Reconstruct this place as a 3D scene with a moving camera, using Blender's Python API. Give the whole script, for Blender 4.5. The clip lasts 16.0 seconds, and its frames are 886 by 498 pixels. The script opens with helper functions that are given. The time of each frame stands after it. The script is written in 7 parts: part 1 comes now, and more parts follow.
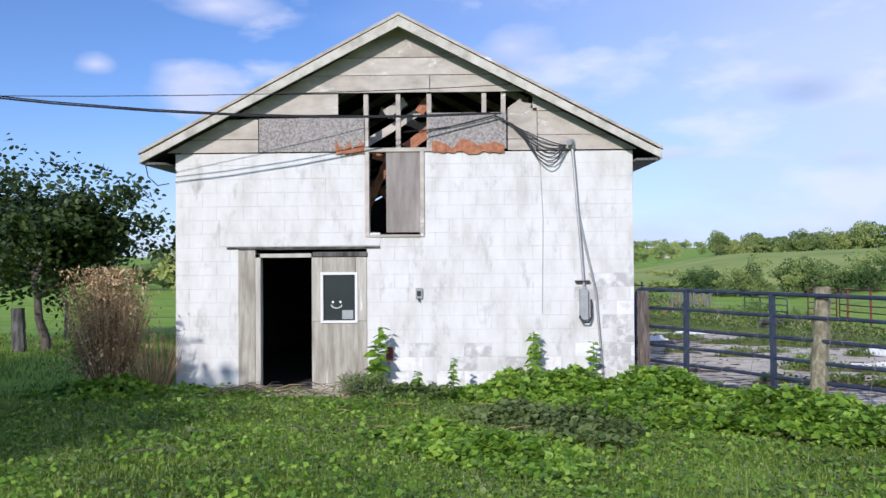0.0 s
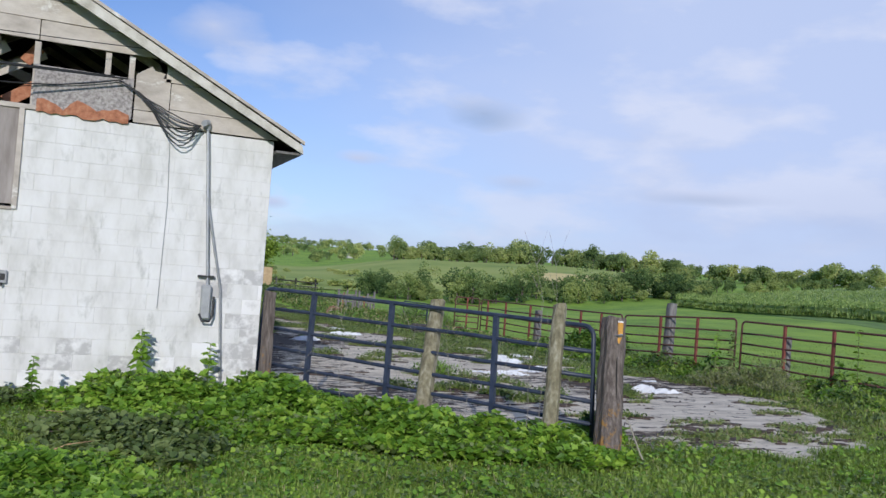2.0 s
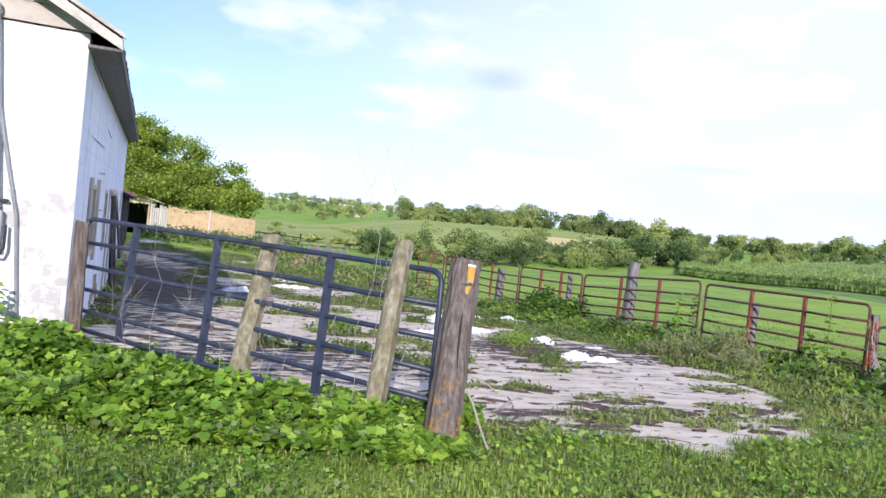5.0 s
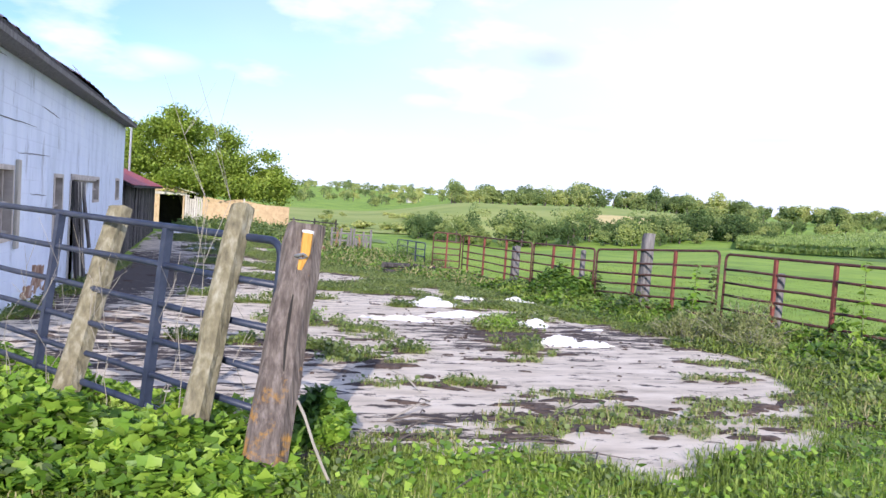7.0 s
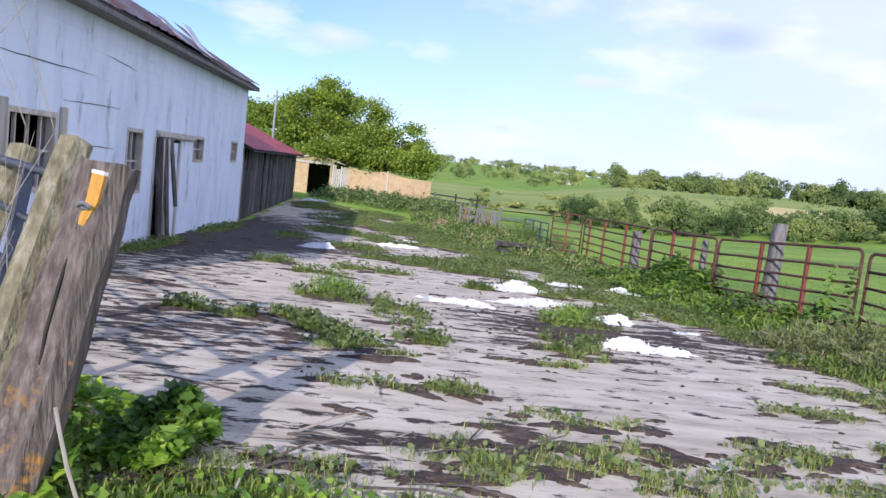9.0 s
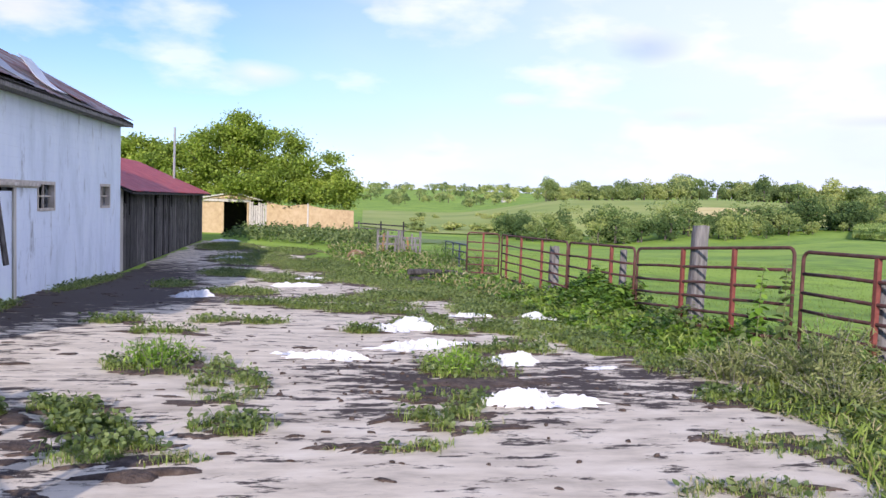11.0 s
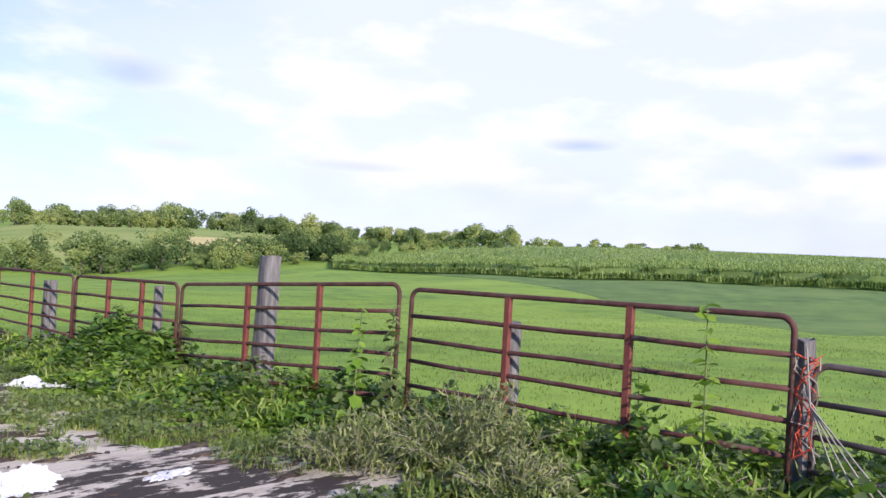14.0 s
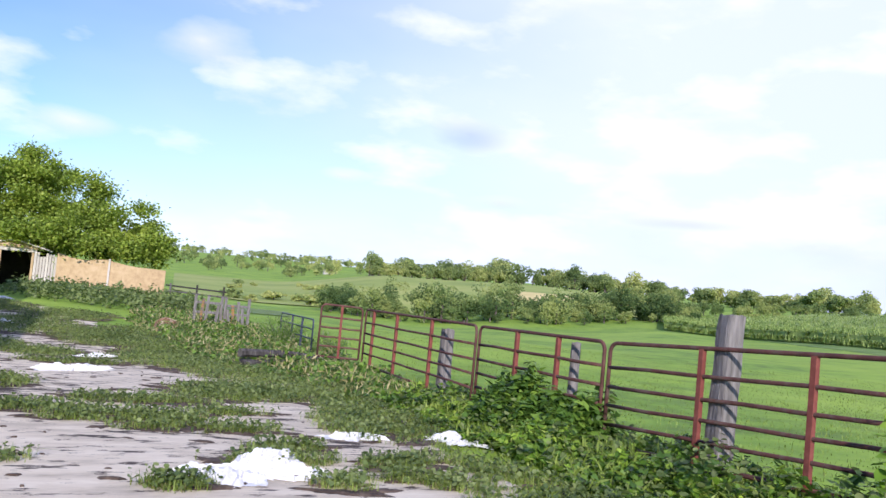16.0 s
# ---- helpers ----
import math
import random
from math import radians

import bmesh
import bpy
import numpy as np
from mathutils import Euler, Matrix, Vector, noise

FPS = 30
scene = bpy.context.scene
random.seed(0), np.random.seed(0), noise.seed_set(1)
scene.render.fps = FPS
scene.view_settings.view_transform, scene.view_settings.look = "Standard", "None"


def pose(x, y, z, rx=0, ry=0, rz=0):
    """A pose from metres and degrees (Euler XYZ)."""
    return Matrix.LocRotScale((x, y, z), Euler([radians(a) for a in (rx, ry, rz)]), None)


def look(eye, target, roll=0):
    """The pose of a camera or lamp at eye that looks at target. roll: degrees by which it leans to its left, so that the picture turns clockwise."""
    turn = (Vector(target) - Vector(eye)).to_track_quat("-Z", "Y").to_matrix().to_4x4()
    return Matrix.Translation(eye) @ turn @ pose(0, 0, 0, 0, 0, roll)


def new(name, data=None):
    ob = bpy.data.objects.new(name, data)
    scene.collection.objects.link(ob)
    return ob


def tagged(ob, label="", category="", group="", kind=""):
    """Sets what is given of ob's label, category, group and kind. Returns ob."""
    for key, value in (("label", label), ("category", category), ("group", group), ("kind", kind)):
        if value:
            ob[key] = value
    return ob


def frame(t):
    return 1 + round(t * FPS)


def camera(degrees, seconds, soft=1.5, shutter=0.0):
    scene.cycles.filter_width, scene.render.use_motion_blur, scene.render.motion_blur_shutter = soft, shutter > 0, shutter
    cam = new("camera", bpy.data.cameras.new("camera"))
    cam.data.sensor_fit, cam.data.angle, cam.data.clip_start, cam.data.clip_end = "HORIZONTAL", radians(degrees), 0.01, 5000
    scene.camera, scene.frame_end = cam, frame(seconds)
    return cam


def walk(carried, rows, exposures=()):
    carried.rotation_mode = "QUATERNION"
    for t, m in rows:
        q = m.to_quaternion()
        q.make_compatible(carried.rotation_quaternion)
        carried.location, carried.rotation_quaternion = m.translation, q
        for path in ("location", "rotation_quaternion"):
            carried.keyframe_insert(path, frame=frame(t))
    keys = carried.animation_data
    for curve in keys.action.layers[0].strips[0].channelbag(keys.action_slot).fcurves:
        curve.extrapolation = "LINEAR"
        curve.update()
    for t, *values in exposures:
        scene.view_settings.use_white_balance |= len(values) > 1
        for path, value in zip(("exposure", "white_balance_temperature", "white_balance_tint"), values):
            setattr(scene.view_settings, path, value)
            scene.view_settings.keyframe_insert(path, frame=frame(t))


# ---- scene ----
cam = camera(59.7, 16.0)
PATH = [
    (0, (0.422, -0.946, 1.354), (0.384, 1.053, 1.386), -0.4),
    (0.5, (0.581, -0.87, 1.385), (0.55, 1.129, 1.428), -0.2),
    (1, (0.765, -0.763, 1.412), (1.031, 1.218, 1.465), 2.7),
    (1.5, (0.993, -0.555, 1.433), (1.613, 1.346, 1.489), 2.2),
    (2, (1.302, -0.401, 1.419), (2.046, 1.455, 1.465), 4.4),
    (2.5, (1.719, -0.244, 1.381), (2.581, 1.561, 1.38), 3.7),
    (3, (2.116, -0.059, 1.36), (3.085, 1.689, 1.425), 4.4),
    (3.5, (2.554, 0.082, 1.322), (3.292, 1.941, 1.365), 6.3),
    (4, (2.934, 0.304, 1.288), (3.623, 2.181, 1.303), 4.2),
    (4.2, (3.067, 0.399, 1.267), (3.831, 2.247, 1.28), 4.6),
    (6.3, (4.956, 1.682, 1.236), (5.543, 3.59, 1.105), 7.2),
    (6.5, (5.133, 1.753, 1.222), (5.696, 3.67, 1.118), 5.8),
    (7, (5.595, 1.938, 1.18), (6.191, 3.844, 1.071), 4.0),
    (7.5, (6.085, 2.213, 1.168), (6.545, 4.154, 1.024), 8.3),
    (8, (6.525, 2.495, 1.161), (6.909, 4.453, 1.018), 6.0),
    (8.5, (6.928, 2.812, 1.14), (7.303, 4.771, 0.989), 6.3),
    (9, (7.331, 3.15, 1.144), (7.533, 5.13, 0.947), 6.6),
    (9.2, (7.518, 3.319, 1.131), (7.849, 5.285, 0.97), 6.6),
    (11.3, (8.643, 5.32, 1.158), (8.982, 7.289, 1.058), 1.6),
    (11.5, (8.695, 5.502, 1.155), (9.026, 7.473, 1.076), 1.7),
    (12, (8.872, 6.059, 1.143), (9.581, 7.929, 1.094), 2.6),
    (12.5, (9.019, 6.558, 1.137), (9.984, 8.31, 1.113), 3.3),
    (13, (9.113, 7.049, 1.083), (10.284, 8.671, 1.098), 3.4),
    (13.5, (9.046, 7.54, 1.074), (10.393, 9.018, 1.049), 3.3),
    (14, (9.074, 8.08, 1.063), (10.528, 9.454, 1.076), 3.2),
    (14.5, (8.988, 8.535, 1.026), (10.607, 9.708, 1.077), 1.3),
    (15, (8.942, 9.023, 1.017), (10.624, 10.104, 1.058), 3.1),
    (15.1, (8.949, 9.161, 1.003), (10.539, 10.374, 1.059), 2.6),
    (15.5, (8.977, 9.714, 0.948), (10.254, 11.249, 1.063), 3.5),
    (16, (8.761, 10.17, 0.914), (9.539, 12.01, 1.014), 5.5),
]
EXPOSURES = [(0, -0.19, 6100, 16), (1.0, -0.38, 6150, 14), (2.0, -0.44, 6150, 12), (2.8, -0.22, 6300, 13), (3.5, -0.05, 6350, 16), (6.5, 0.55, 6400, 22), (7.5, 0.28, 6350, 21), (9, 0.15, 6250, 22), (11.5, 0.25, 6500, 23), (13.5, 0.2, 6500, 23), (16, 0.25, 6350, 21)]
walk(cam, [(t, look(eye, target, roll)) for t, eye, target, roll in PATH], EXPOSURES)

# ---------- light and sky ----------
SUN_DIR = Vector((0.305, 0.885, -0.385)).normalized()
sun_data = bpy.data.lights.new("sun", "SUN")
sun_data.energy, sun_data.angle, sun_data.color = 4.1, radians(0.6), (1.0, 0.945, 0.86)
sun = new("sun", sun_data)
sun.matrix_world = look((-20, -60, 30), Vector((-20, -60, 30)) + SUN_DIR)

world = bpy.data.worlds.new("sky")
scene.world = world
world.use_nodes = True
wn, wl = world.node_tree.nodes, world.node_tree.links
wn.clear()
w_out = wn.new("ShaderNodeOutputWorld")
w_bg = wn.new("ShaderNodeBackground")
w_bg.inputs["Strength"].default_value = 0.125
sky = wn.new("ShaderNodeTexSky")
sky.sky_type, sky.sun_disc = "NISHITA", False
sky.sun_elevation, sky.sun_rotation = radians(22.4), radians(199.0)
sky.air_density, sky.dust_density, sky.ozone_density = 1.0, 0.0, 2.5
w_tc = wn.new("ShaderNodeTexCoord")
w_sep = wn.new("ShaderNodeSeparateXYZ")
wl.new(w_tc.outputs["Generated"], w_sep.inputs[0])


def w_math(op, a, b=None, clamp=False):
    n = wn.new("ShaderNodeMath")
    n.operation, n.use_clamp = op, clamp
    for i, v in enumerate((a, b)):
        if v is None:
            continue
        if isinstance(v, (int, float)):
            n.inputs[i].default_value = v
        else:
            wl.new(v, n.inputs[i])
    return n.outputs[0]


w_h = w_math("MAXIMUM", w_sep.outputs["Z"], 0.0)


def w_noise(scale, detail, lift=0.0):
    """Cloud noise over the sky's dome, flattened towards the level; lift looks a little higher up."""
    c = wn.new("ShaderNodeCombineXYZ")
    wl.new(w_sep.outputs["X"], c.inputs[0])
    wl.new(w_sep.outputs["Y"], c.inputs[1])
    wl.new(w_math("ADD", w_math("MULTIPLY", w_sep.outputs["Z"], 2.6), lift), c.inputs[2])
    n = wn.new("ShaderNodeTexNoise")
    n.inputs["Scale"].default_value, n.inputs["Detail"].default_value, n.inputs["Roughness"].default_value = scale, detail, 0.52
    wl.new(c.outputs[0], n.inputs["Vector"])
    return n.outputs["Fac"]


def w_blend(fac, a, b):
    n = wn.new("ShaderNodeMix")
    n.data_type = "RGBA"
    wl.new(fac, n.inputs[0])
    for i, v in ((6, a), (7, b)):
        if isinstance(v, tuple):
            n.inputs[i].default_value = (*v, 1)
        else:
            wl.new(v, n.inputs[i])
    return n.outputs[2]


w_n1, w_n1b, w_n2 = w_noise(5.5, 8), w_noise(5.5, 5, 0.1), w_noise(1.7, 4)
w_blue = wn.new("ShaderNodeMix")
w_blue.data_type, w_blue.blend_type = "RGBA", "MULTIPLY"
w_blue.inputs[0].default_value = 1.0
wl.new(sky.outputs[0], w_blue.inputs[6])
w_blue.inputs[7].default_value = (0.84, 1.02, 1.36, 1)
# thin high veil, thickening towards the east
w_veil = w_math("ADD", w_math("MULTIPLY", w_sep.outputs["X"], 1.5), w_math("ADD", w_math("MULTIPLY", w_n2, 0.8), -0.3), True)
w_col = w_blend(w_math("MULTIPLY", w_veil, 0.88), w_blue.outputs[2], (6.2, 7.1, 9.4))
# loose small cumulus, more of it towards the east
w_cov = w_math("ADD", w_n1, w_math("ADD", w_math("MULTIPLY", w_sep.outputs["X"], 0.16), -0.575))
w_cov = w_math("ADD", w_cov, w_math("MULTIPLY", w_math("SUBTRACT", w_n2, 0.5), 0.35))
w_cum = w_math("MULTIPLY", w_cov, 7.0, True)
w_shade = w_math("ADD", w_math("MULTIPLY", w_math("SUBTRACT", w_n1b, w_n1), 3.0), 0.25, True)
w_col = w_blend(w_math("MULTIPLY", w_cum, 0.5), w_col, w_blend(w_shade, (8.6, 8.7, 9.5), (5.2, 5.9, 7.7)))
# level banks of cloud low over the hills
w_bank = w_math("MULTIPLY", w_math("ADD", w_noise(4.0, 6, 3.3), -0.47), 6.0, True)
w_low = w_math("SUBTRACT", 1.0, w_math("MULTIPLY", w_h, 6.5), True)
w_col = w_blend(w_math("MULTIPLY", w_math("MULTIPLY", w_bank, w_low), 0.55), w_col, (4.6, 5.3, 7.4))
# single clouds: bearing, height, half breadth and half height in degrees, depth of the grey underside
for c_az, c_el, c_w, c_h, c_grey in ((24.1, 11.5, 4.2, 1.9, 1.0), (4.1, 15.5, 4.5, 2.2, 0.35), (-18.9, 12.4, 4.2, 2.2, 0.35), (-25.3, 13.3, 2.0, 1.2, 0.3), (26.8, 6.7, 3.2, 0.9, 0.5), (-17.3, 17.8, 5.5, 1.5, 0.2),
                                     (56.5, 8.55, 3.4, 0.8, 1.0), (74.6, 7.8, 4.0, 1.2, 1.0), (-3.4, 8.7, 3.6, 1.4, 0.3), (9.0, 3.8, 1.6, 0.6, 0.4), (40.0, 6.2, 5.0, 0.7, 0.6), (15.0, 7.5, 2.6, 0.8, 0.4)):
    az_, el_ = radians(c_az), radians(c_el)
    side = (math.cos(az_), -math.sin(az_), 0)
    over = (-math.sin(az_) * math.sin(el_), -math.cos(az_) * math.sin(el_), math.cos(el_))
    offs = []
    for axis, half in ((side, c_w), (over, c_h)):
        d_ = wn.new("ShaderNodeVectorMath")
        d_.operation = "DOT_PRODUCT"
        wl.new(w_tc.outputs["Generated"], d_.inputs[0])
        d_.inputs[1].default_value = axis
        offs.append(w_math("MULTIPLY", d_.outputs["Value"], 1 / math.sin(radians(half))))
    dist = w_math("SQRT", w_math("ADD", w_math("POWER", w_math("ABSOLUTE", offs[0]), 2.0), w_math("POWER", w_math("ABSOLUTE", offs[1]), 2.0)))
    body = w_math("ADD", w_math("SUBTRACT", 0.85, dist), w_math("MULTIPLY", w_math("SUBTRACT", w_n1, 0.5), 1.9))
    ahead = wn.new("ShaderNodeVectorMath")
    ahead.operation = "DOT_PRODUCT"
    wl.new(w_tc.outputs["Generated"], ahead.inputs[0])
    ahead.inputs[1].default_value = (math.sin(az_), math.cos(az_), 0)
    fac_ = w_math("MULTIPLY", w_math("MULTIPLY", body, 1.3, True), w_math("GREATER_THAN", ahead.outputs["Value"], 0.0))
    under = w_math("MULTIPLY", w_math("SUBTRACT", 0.75, w_math("MULTIPLY", offs[1], 0.6), True), c_grey)
    w_col = w_blend(w_math("MULTIPLY", fac_, 0.8), w_col, w_blend(under, (7.8, 8.0, 9.4), (2.7, 3.95, 6.0)))
w_haze = w_math("MULTIPLY", w_math("POWER", w_math("SUBTRACT", 1.0, w_h, True), 14.0), 0.6)
wl.new(w_blend(w_haze, w_col, (5.2, 6.0, 8.2)), w_bg.inputs["Color"])
wl.new(w_bg.outputs[0], w_out.inputs["Surface"])


# ---------- materials ----------
def material(name, stops, scale=4.0, detail=6, rough=0.85, metal=0.0, bump=0.3, bump_scale=40.0, stretch=(1, 1, 1), spread=(0.3, 0.7),
             stain=None, stain_scale=0.8, stain_at=(0.52, 0.66), island=0.0, obj=0.0, through_light=0.0, coord="Object", bump_dist=0.01):
    """A surface from noise: stops are colours from low to high; stain is a second colour laid over in blotches."""
    m = bpy.data.materials.new(name)
    m.use_nodes = True
    nt = m.node_tree
    n, l = nt.nodes, nt.links
    b = n["Principled BSDF"]
    b.inputs["Roughness"].default_value, b.inputs["Metallic"].default_value = rough, metal
    geo = n.new("ShaderNodeNewGeometry")
    tc = n.new("ShaderNodeTexCoord")
    mp = n.new("ShaderNodeMapping")
    mp.inputs["Scale"].default_value = stretch
    l.new(geo.outputs["Position"] if coord == "World" else tc.outputs["Object"], mp.inputs[0])
    if obj:
        oi = n.new("ShaderNodeObjectInfo")
        sh = n.new("ShaderNodeVectorMath")
        sh.operation = "MULTIPLY_ADD"
        l.new(mp.outputs[0], sh.inputs[0])
        sh.inputs[1].default_value = (1, 1, 1)
        cm = n.new("ShaderNodeMath")
        cm.operation = "MULTIPLY"
        l.new(oi.outputs["Random"], cm.inputs[0])
        cm.inputs[1].default_value = 37.0
        l.new(cm.outputs[0], sh.inputs[2])
        vec = sh.outputs[0]
    else:
        vec = mp.outputs[0]
    nz = n.new("ShaderNodeTexNoise")
    nz.inputs["Scale"].default_value, nz.inputs["Detail"].default_value, nz.inputs["Roughness"].default_value = scale, detail, 0.62
    l.new(vec, nz.inputs["Vector"])
    rp = n.new("ShaderNodeValToRGB")
    cr = rp.color_ramp
    while len(cr.elements) < len(stops):
        cr.elements.new(0.5)
    for i, (e, c) in enumerate(zip(cr.elements, stops)):
        e.position = spread[0] + (spread[1] - spread[0]) * i / max(1, len(stops) - 1)
        e.color = (*c, 1)
    fac = nz.outputs["Fac"]
    if island or obj:
        ad = n.new("ShaderNodeMath")
        ad.operation = "MULTIPLY_ADD"
        l.new(geo.outputs["Random Per Island"] if island else oi.outputs["Random"], ad.inputs[0])
        ad.inputs[1].default_value = island or obj
        l.new(fac, ad.inputs[2])
        sb = n.new("ShaderNodeMath")
        sb.operation = "SUBTRACT"
        l.new(ad.outputs[0], sb.inputs[0])
        sb.inputs[1].default_value = (island or obj) / 2
        fac = sb.outputs[0]
    l.new(fac, rp.inputs[0])
    col = rp.outputs[0]
    if stain:
        ns = n.new("ShaderNodeTexNoise")
        ns.inputs["Scale"].default_value, ns.inputs["Detail"].default_value, ns.inputs["Roughness"].default_value = stain_scale, 10, 0.72
        l.new(vec, ns.inputs["Vector"])
        rs = n.new("ShaderNodeValToRGB")
        rs.color_ramp.elements[0].position, rs.color_ramp.elements[1].position = stain_at
        l.new(ns.outputs["Fac"], rs.inputs[0])
        mx = n.new("ShaderNodeMix")
        mx.data_type = "RGBA"
        l.new(rs.outputs[0], mx.inputs[0])
        l.new(col, mx.inputs[6])
        mx.inputs[7].default_value = (*stain, 1)
        col = mx.outputs[2]
    l.new(col, b.inputs["Base Color"])
    if bump:
        bn = n.new("ShaderNodeTexNoise")
        bn.inputs["Scale"].default_value, bn.inputs["Detail"].default_value = bump_scale, 5
        l.new(vec, bn.inputs["Vector"])
        bp = n.new("ShaderNodeBump")
        bp.inputs["Strength"].default_value, bp.inputs["Distance"].default_value = bump, bump_dist
        l.new(bn.outputs["Fac"], bp.inputs["Height"])
        l.new(bp.outputs[0], b.inputs["Normal"])
    if through_light:
        tr = n.new("ShaderNodeBsdfTranslucent")
        l.new(col, tr.inputs["Color"])
        ms = n.new("ShaderNodeMixShader")
        ms.inputs[0].default_value = through_light
        l.new(b.outputs[0], ms.inputs[1])
        l.new(tr.outputs[0], ms.inputs[2])
        l.new(ms.outputs[0], n["Material Output"].inputs[0])
    return m


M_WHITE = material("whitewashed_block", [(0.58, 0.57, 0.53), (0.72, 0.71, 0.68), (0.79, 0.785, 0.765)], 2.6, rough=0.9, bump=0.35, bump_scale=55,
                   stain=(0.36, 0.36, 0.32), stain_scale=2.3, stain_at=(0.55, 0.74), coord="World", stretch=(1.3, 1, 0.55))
M_HATCH = material("brown_weathered_hatch", [(0.2, 0.17, 0.15), (0.3, 0.265, 0.24), (0.4, 0.36, 0.33)], 3, rough=0.9, bump=0.3, stretch=(2.5, 2, 0.4), stain=(0.5, 0.47, 0.44), stain_scale=2, stain_at=(0.6, 0.7))
M_WORN = material("worn_block", [(0.5, 0.49, 0.47), (0.7, 0.69, 0.665), (0.83, 0.82, 0.8)], 7.0, rough=0.95, bump=0.5, bump_scale=60, obj=0.3, spread=(0.34, 0.6))
# Side whitewash and its mortar carry the blue of skylit shade in their colour.
M_WHITE_SIDE = material("shade_blue_streaked_whitewash", [(0.6, 0.68, 0.77), (0.71, 0.79, 0.9), (0.77, 0.845, 0.93)], 1.6, rough=0.9, bump=0.35, bump_scale=50,
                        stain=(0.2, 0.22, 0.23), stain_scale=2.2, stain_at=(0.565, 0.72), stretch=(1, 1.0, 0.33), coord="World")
M_MORTAR_SIDE = material("shade_blue_painted_mortar", [(0.58, 0.64, 0.7), (0.7, 0.77, 0.85)], 8, rough=0.95, bump=0.3)
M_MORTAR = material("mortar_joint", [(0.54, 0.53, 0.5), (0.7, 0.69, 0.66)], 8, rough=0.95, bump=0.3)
# Near-black colour stands in for the shade of unlit interiors and gaps.
M_UNLIT = material("unlit_near_black", [(0.018, 0.016, 0.014), (0.045, 0.04, 0.035)], 3, rough=0.95)
M_GREYWOOD = material("weathered_grey_board", [(0.38, 0.335, 0.285), (0.52, 0.465, 0.4), (0.62, 0.565, 0.495)], 3, rough=0.9, bump=0.35, bump_scale=30,
                      stretch=(0.8, 2, 1.6), stain=(0.75, 0.73, 0.68), stain_scale=2.2, stain_at=(0.58, 0.66), obj=0.2)
M_DOORWOOD = material("weathered_door_board", [(0.3, 0.27, 0.22), (0.45, 0.42, 0.35), (0.56, 0.53, 0.46)], 5, rough=0.9, bump=0.5, bump_scale=30,
                      stretch=(3, 3, 0.35), stain=(0.8, 0.79, 0.75), stain_scale=2.5, stain_at=(0.62, 0.68), obj=0.2)
M_RAKE = material("rake_board", [(0.4, 0.37, 0.3), (0.58, 0.55, 0.47), (0.68, 0.65, 0.57)], 5, rough=0.9, bump=0.4, stretch=(1, 2, 1), obj=0.2)
M_OSB = material("grey_chipboard", [(0.2, 0.18, 0.17), (0.34, 0.31, 0.29), (0.46, 0.43, 0.4)], 30, rough=0.95, bump=0.6, bump_scale=60, spread=(0.35, 0.65))
M_RUSTBOARD = material("rotten_orange_board", [(0.22, 0.09, 0.05), (0.42, 0.17, 0.09), (0.5, 0.26, 0.15)], 14, rough=0.95, bump=0.6)
M_RUSTWALL = material("rust_brown_peeled_wall", [(0.16, 0.085, 0.05), (0.34, 0.2, 0.12), (0.55, 0.47, 0.4)], 5, rough=0.95, bump=0.6, spread=(0.36, 0.64))
M_DARKWOOD = material("dark_weathered_wood", [(0.018, 0.016, 0.015), (0.055, 0.05, 0.046), (0.16, 0.15, 0.14)], 6, rough=0.92, bump=0.5, stretch=(2, 2, 0.3), obj=0.25)
M_POST = material("old_post_wood", [(0.06, 0.046, 0.038), (0.14, 0.114, 0.096), (0.25, 0.212, 0.184)], 12, rough=0.9, bump=0.8, bump_scale=22, stretch=(3, 3, 0.3), bump_dist=0.02,
                  stain=(0.06, 0.045, 0.038), stain_scale=5, stain_at=(0.56, 0.66))


def lichened(m, low, high):
    """Orange lichen in blotches, thickest near the foot of a post."""
    nt = m.node_tree
    n, l = nt.nodes, nt.links
    b = n["Principled BSDF"]
    col = b.inputs["Base Color"].links[0].from_socket
    geo = n.new("ShaderNodeNewGeometry")
    sep = n.new("ShaderNodeSeparateXYZ")
    l.new(geo.outputs["Position"], sep.inputs[0])
    mr = n.new("ShaderNodeMapRange")
    mr.inputs[1].default_value, mr.inputs[2].default_value, mr.inputs[3].default_value, mr.inputs[4].default_value = low, high, 0.09, -0.14
    l.new(sep.outputs["Z"], mr.inputs[0])
    nz = n.new("ShaderNodeTexNoise")
    nz.inputs["Scale"].default_value, nz.inputs["Detail"].default_value, nz.inputs["Roughness"].default_value = 9.0, 8, 0.7
    l.new(geo.outputs["Position"], nz.inputs["Vector"])
    ad = n.new("ShaderNodeMath")
    l.new(mr.outputs[0], ad.inputs[0])
    l.new(nz.outputs["Fac"], ad.inputs[1])
    rp = n.new("ShaderNodeValToRGB")
    rp.color_ramp.elements[0].position, rp.color_ramp.elements[1].position = 0.55, 0.66
    l.new(ad.outputs[0], rp.inputs[0])
    mx = n.new("ShaderNodeMix")
    mx.data_type = "RGBA"
    l.new(rp.outputs[0], mx.inputs[0])
    l.new(col, mx.inputs[6])
    mx.inputs[7].default_value = (0.36, 0.19, 0.045, 1)
    l.new(mx.outputs[2], b.inputs["Base Color"])


